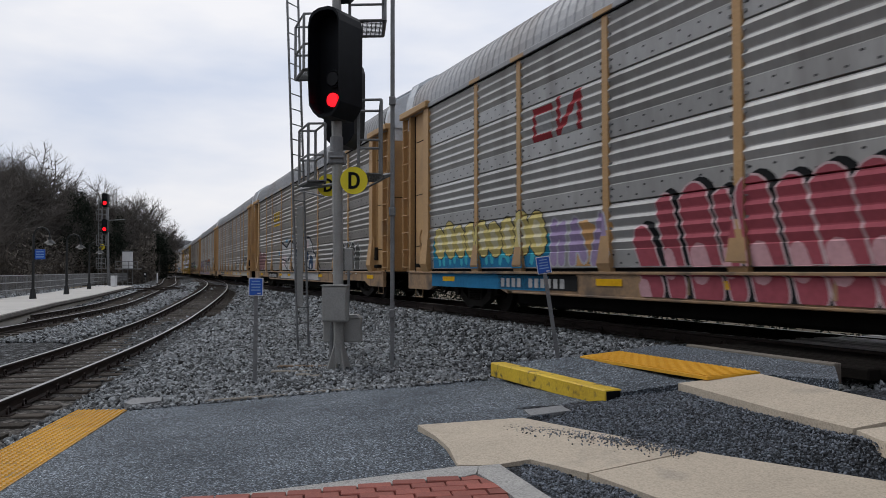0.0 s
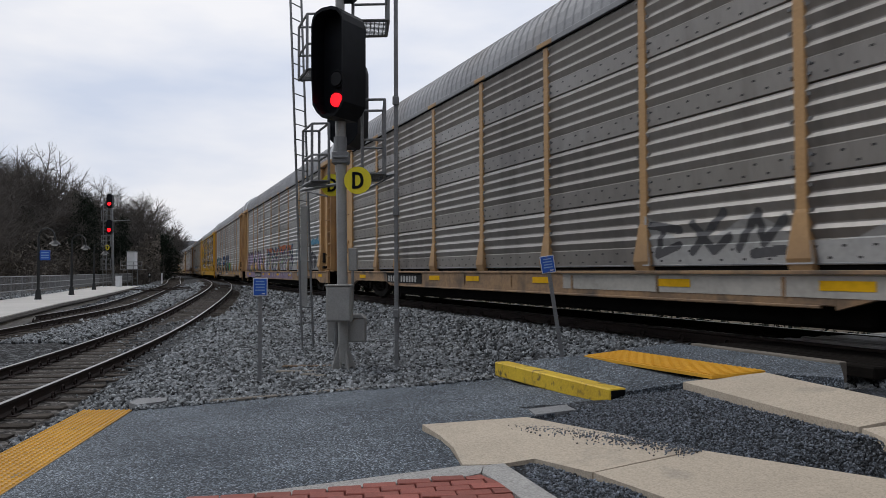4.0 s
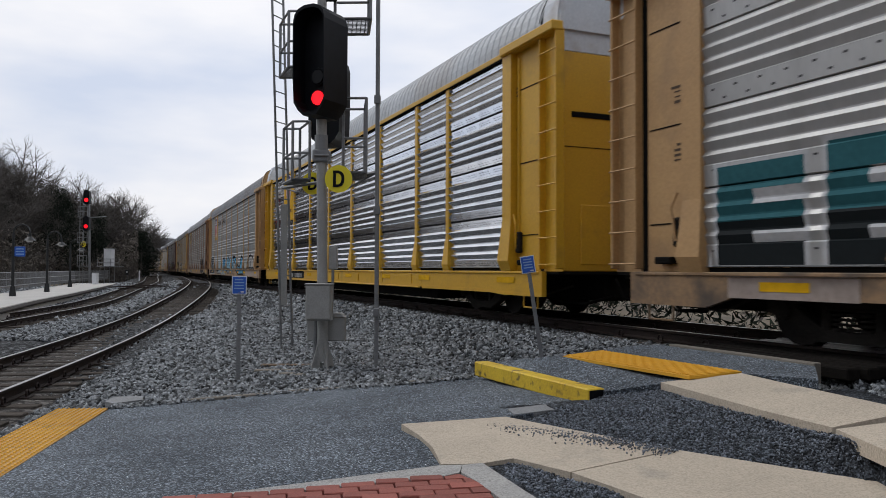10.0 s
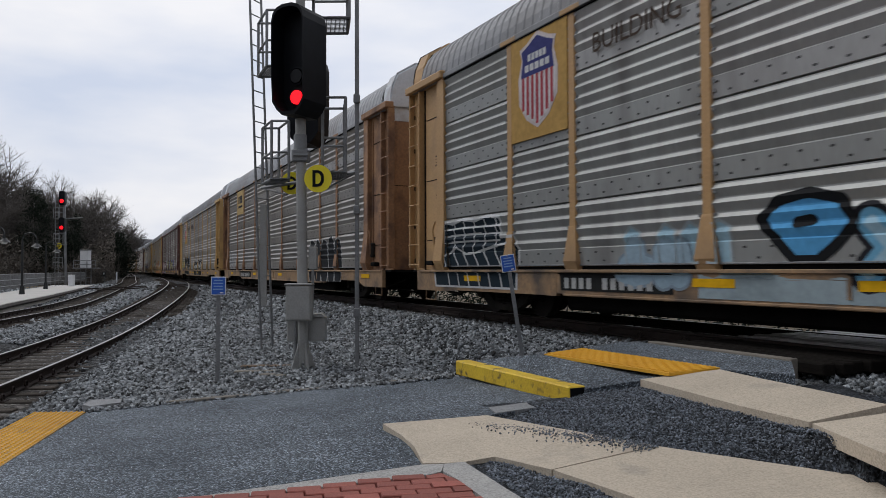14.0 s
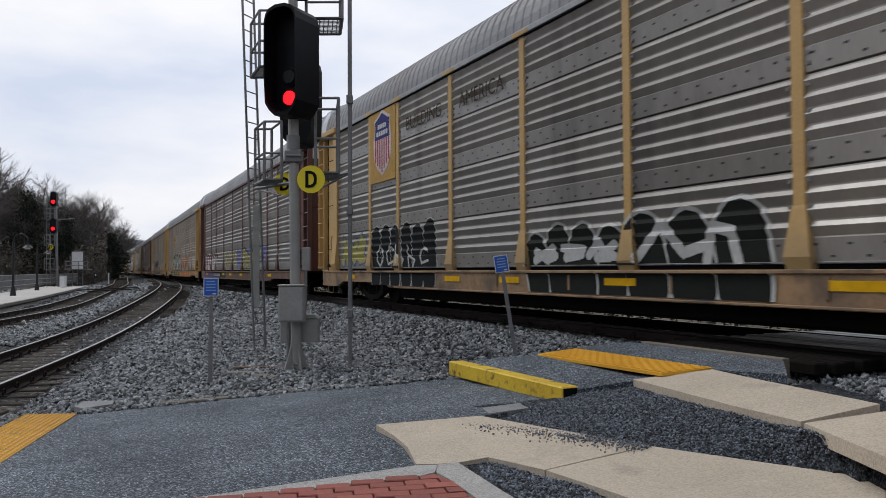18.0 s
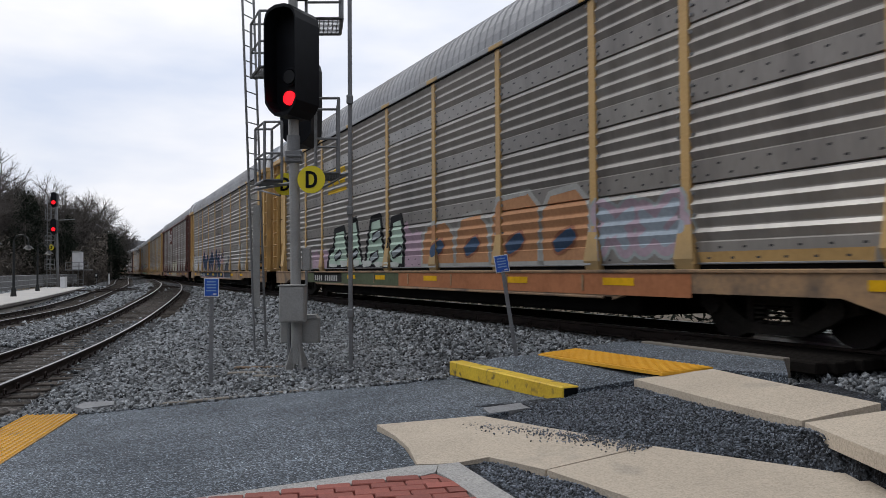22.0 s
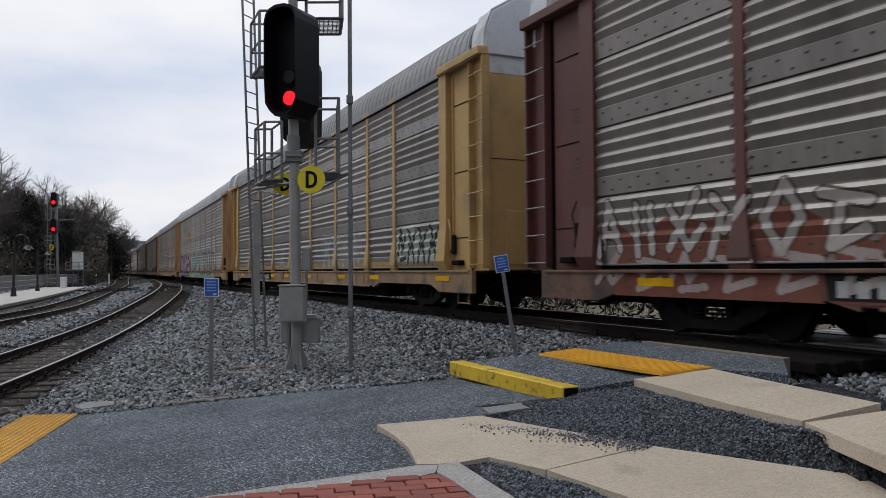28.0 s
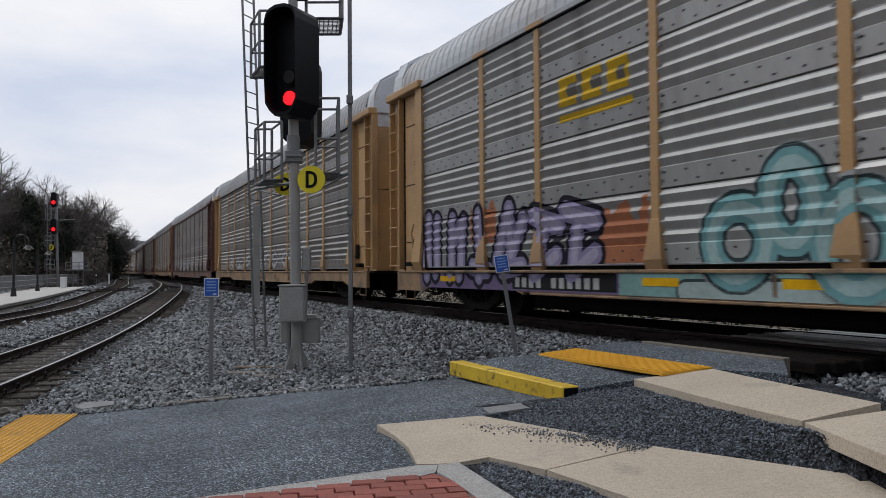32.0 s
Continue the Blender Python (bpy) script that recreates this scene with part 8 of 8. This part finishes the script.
def clip(poly, area):
    """The part of a convex outline inside a convex, counter-clockwise area."""
    for (x0, y0), (x1, y1) in zip(area, area[1:] + area[:1]):
        out = []
        for (ax, ay), (bx, by) in zip(poly, poly[1:] + poly[:1]):
            da, db = (x1 - x0) * (ay - y0) - (y1 - y0) * (ax - x0), (x1 - x0) * (by - y0) - (y1 - y0) * (bx - x0)
            if da >= 0:
                out.append((ax, ay))
            if da * db < 0:
                k = da / (da - db)
                out.append((ax + (bx - ax) * k, ay + (by - ay) * k))
        poly = out
        if len(poly) < 3:
            return []
    return poly


def brick_paving():
    paving = thing("brick_paving", "red brick paving in running bond inside concrete edging", "brick paving", kind="structure")
    mesh = Geo().box(0, 0, 0, 0.214, 0.102, 0.06, 0.006).mesh("brick", BRICK)
    turn = math.atan2(5.125 - 4.745, -0.062 + 1.9)
    rnd = random.Random(12)
    c, s = math.cos(turn), math.sin(turn)
    for j in range(-10, 2):
        for i in range(-12, 8):
            a, b = (i + (0.5 if j % 2 else 0)) * 0.224, j * 0.112 - 0.056
            x, y = -0.062 + a * c - b * s, 5.125 + a * s + b * c
            corners = [(x + p * 0.107 * c - q * 0.051 * s, y + p * 0.107 * s + q * 0.051 * c) for p, q in ((-1, -1), (1, -1), (1, 1), (-1, 1))]
            cut = clip(corners, BRICK_AREA)
            if not cut:
                continue
            z = -0.547 + 0.062 * float(smooth_step(-1.6, -0.1, x)) + rnd.uniform(-0.004, 0.003)
            size = abs(sum(p[0] * q[1] - q[0] * p[1] for p, q in zip(cut, cut[1:] + cut[:1]))) / 2
            if size > 0.0215:
                part("brick", mesh, BRICK, paving).matrix_basis = pose(x, y, z, rnd.uniform(-1, 1), rnd.uniform(-1, 1), math.degrees(turn) + rnd.uniform(-0.8, 0.8))
            elif size > 0.0015:
                part("brick", Geo().prism([(px - x, py - y) for px, py in cut], -0.03, 0.03), BRICK, paving).location = (x, y, z)

    # the paving goes on under the camera's feet
    rest = Geo()
    for j in range(-62, -3):
        for i in range(-14, 12):
            a, b = (i + (0.5 if j % 2 else 0)) * 0.224, j * 0.112 - 0.056
            x, y = -0.062 + a * c - b * s, 5.125 + a * s + b * c
            if y < 4.0 - 0.06 and -3.2 < x < 1.6 and y > -2.4:
                rest.box(x, y, -0.552 + 0.062 * float(smooth_step(-1.6, -0.1, x)), 0.214, 0.102, 0.06, 0, Matrix.Rotation(turn, 3, "Z"))
    tagged(part("bricks", rest, BRICK, paving, "red paving bricks"), kind="stuff")


brick_paving()
slab("brick_bed", [(-3.4, -2.6), (1.8, -2.6), (1.8, 4.0), (0.33, 4.2), (-1.7, 4.2), (-3.4, 4.0)], [-0.6, -0.54, -0.54, -0.53, -0.6, -0.6], 0.4, BRICK_BED, "sandy bed under red brick paving", "brick paving")


def studs(name, corners, nu, nv, mat, r, h):
    """Rows of raised studs over a strip given by its four corners."""
    g = Geo()
    a, b, c, d = (Vector(p) for p in corners)
    for i in range(nu):
        for j in range(nv):
            p = a.lerp(d, (i + 0.5) / nu).lerp(b.lerp(c, (i + 0.5) / nu), (j + 0.5) / nv)
            g.tube(p, p + Vector((0, 0, h)), r, 6, r * 0.55)
    return tagged(part(name, g, mat), "raised yellow studs on the tactile warning strip", "tactile studs", kind="stuff")


studs("tactile_studs", [(-4.22, 8.84, -0.735), (-4.8, 8.8, -0.735), (-3.95, 4.2, -0.735), (-3.36, 4.25, -0.735)], 76, 10, TACTILE, 0.016, 0.012)
ribs = Geo()
a, b, c, d = (Vector(p) for p in ((1.06, 8.6, -0.055), (1.55, 8.85, -0.02), (2.53, 7.19, -0.03), (2.03, 7.12, -0.07)))
for i in range(34):
    t = (i + 0.5) / 34
    ribs.tube(a.lerp(d, t).lerp(b.lerp(c, t), 0.04), a.lerp(d, t).lerp(b.lerp(c, t), 0.96), 0.012, 5)
tagged(part("tactile_ribs", ribs, TACTILE), "raised yellow ribs across the tactile strip", "tactile ribs", kind="stuff")

# a weathered timber holds the ramp's edge along the freight rail, and planks the path's edge along the ballast
def plank(name, p, q, wide, tall, mat, label, category):
    p, q = Vector(p), Vector(q)
    d = q - p
    ob = part(name, Geo().box(0, 0, 0, d.length, wide, tall, 0.008), mat, None)
    ob.matrix_basis = pose(*((p + q) / 2), 0, -math.degrees(math.asin(d.z / d.length)), math.degrees(math.atan2(d.y, d.x)))
    return tagged(ob, label, category)


a, b = at_u(2.27, 2.03), at_u(2.27, 4.1)
plank("edge_timber", (*a, -0.085), (*b, -0.085), 0.1, 0.2, TIMBER, "weathered timber edging the ramp beside the rail", "timber")
for p, q in (((-3.45, 9.27, -0.715), (-2.35, 9.56, -0.66)), ((-2.3, 9.58, -0.65), (-1.45, 9.68, -0.60)), ((-0.75, 9.62, -0.52), (-0.1, 9.52, -0.45))):
    plank("edge_plank", p, q, 0.09, 0.05, TIMBER, "weathered grey plank along the path's edge", "timber")
for x, y, w, turn, tint in ((-2.95, 11.75, 0.7, 8, TIMBER), (-2.62, 11.3, 0.4, -25, TIMBER), (-2.9, 12.3, 0.9, 3, BROWN_EARTH)):
    z = float(bed(np.array(x), np.array(y))) + 0.03
    c, s_ = math.cos(radians(turn)) * w / 2, math.sin(radians(turn)) * w / 2
    plank("board", (x - c, y - s_, z), (x + c, y + s_, z), 0.16, 0.03, tint, "broken weathered board lying on the ballast", "board")


def timber_crossing():
    """Planks laid along the rails where the footpath crosses: grooved silvery boards between the rails, their sky sheen
    put into the tone, and brown-black ones outside, coloured for the train's shadow.
    """
    crossing = thing("timber_crossing", "footpath crossing of long planks laid beside and between the rails", "level crossing", kind="structure")
    h = radians(26.03)
    rnd = random.Random(77)
    for u0, n, wide, mat, end, top, run in ((-0.60, 8, 0.152, TIMBER_PALE, 4.3, 0.0, 12.0), (0.86, 6, 0.20, TIMBER_SHADED, 4.35, -0.035, 2.5), (-2.0, 6, 0.20, TIMBER_PALE, 4.35, -0.01, 12.0)):
        mesh = Geo().box(0, 0, 0, wide - 0.022, run, 0.12, 0.015).mesh("plank", mat)
        for i in range(n):
            far_end = end + rnd.uniform(-0.05, 0.05)
            x, y = at_u(u0 + wide * (i + 0.5), far_end - run / 2)
            part("plank", mesh, mat, crossing).matrix_basis = pose(x, y, top - 0.06 + rnd.uniform(-0.006, 0.006), rnd.uniform(-0.05, 0.05), 0, math.degrees(h))


timber_crossing()


# ---- everything that moves ----
def motions():
    spin = math.degrees(1 / 0.42)
    for i, car in enumerate(TRAIN):
        walk(car, [(t, wagon_pose(i, t)) for t in range(33)])
        # wheels roll while their wagon is within sight of its wheels
        near = [k for k in range(961) if -60 < lead(k / 30) + CAR * (i - 0.5) < 130] or [0, 960]
        times = sorted({0, 960} | set(near))
        start = lead(near[0] / 30)
        for truck in car.children:
            if not truck.name.startswith("truck"):
                continue
            for ws in truck.children:
                if ws.name.startswith("wheelset"):
                    x = ws.location.x
                    walk(ws, [(k / 30, pose(x, 0, 0.42, 0, (lead(min(max(k, near[0]), near[-1]) / 30) - start) * spin, 0)) for k in times])


motions()
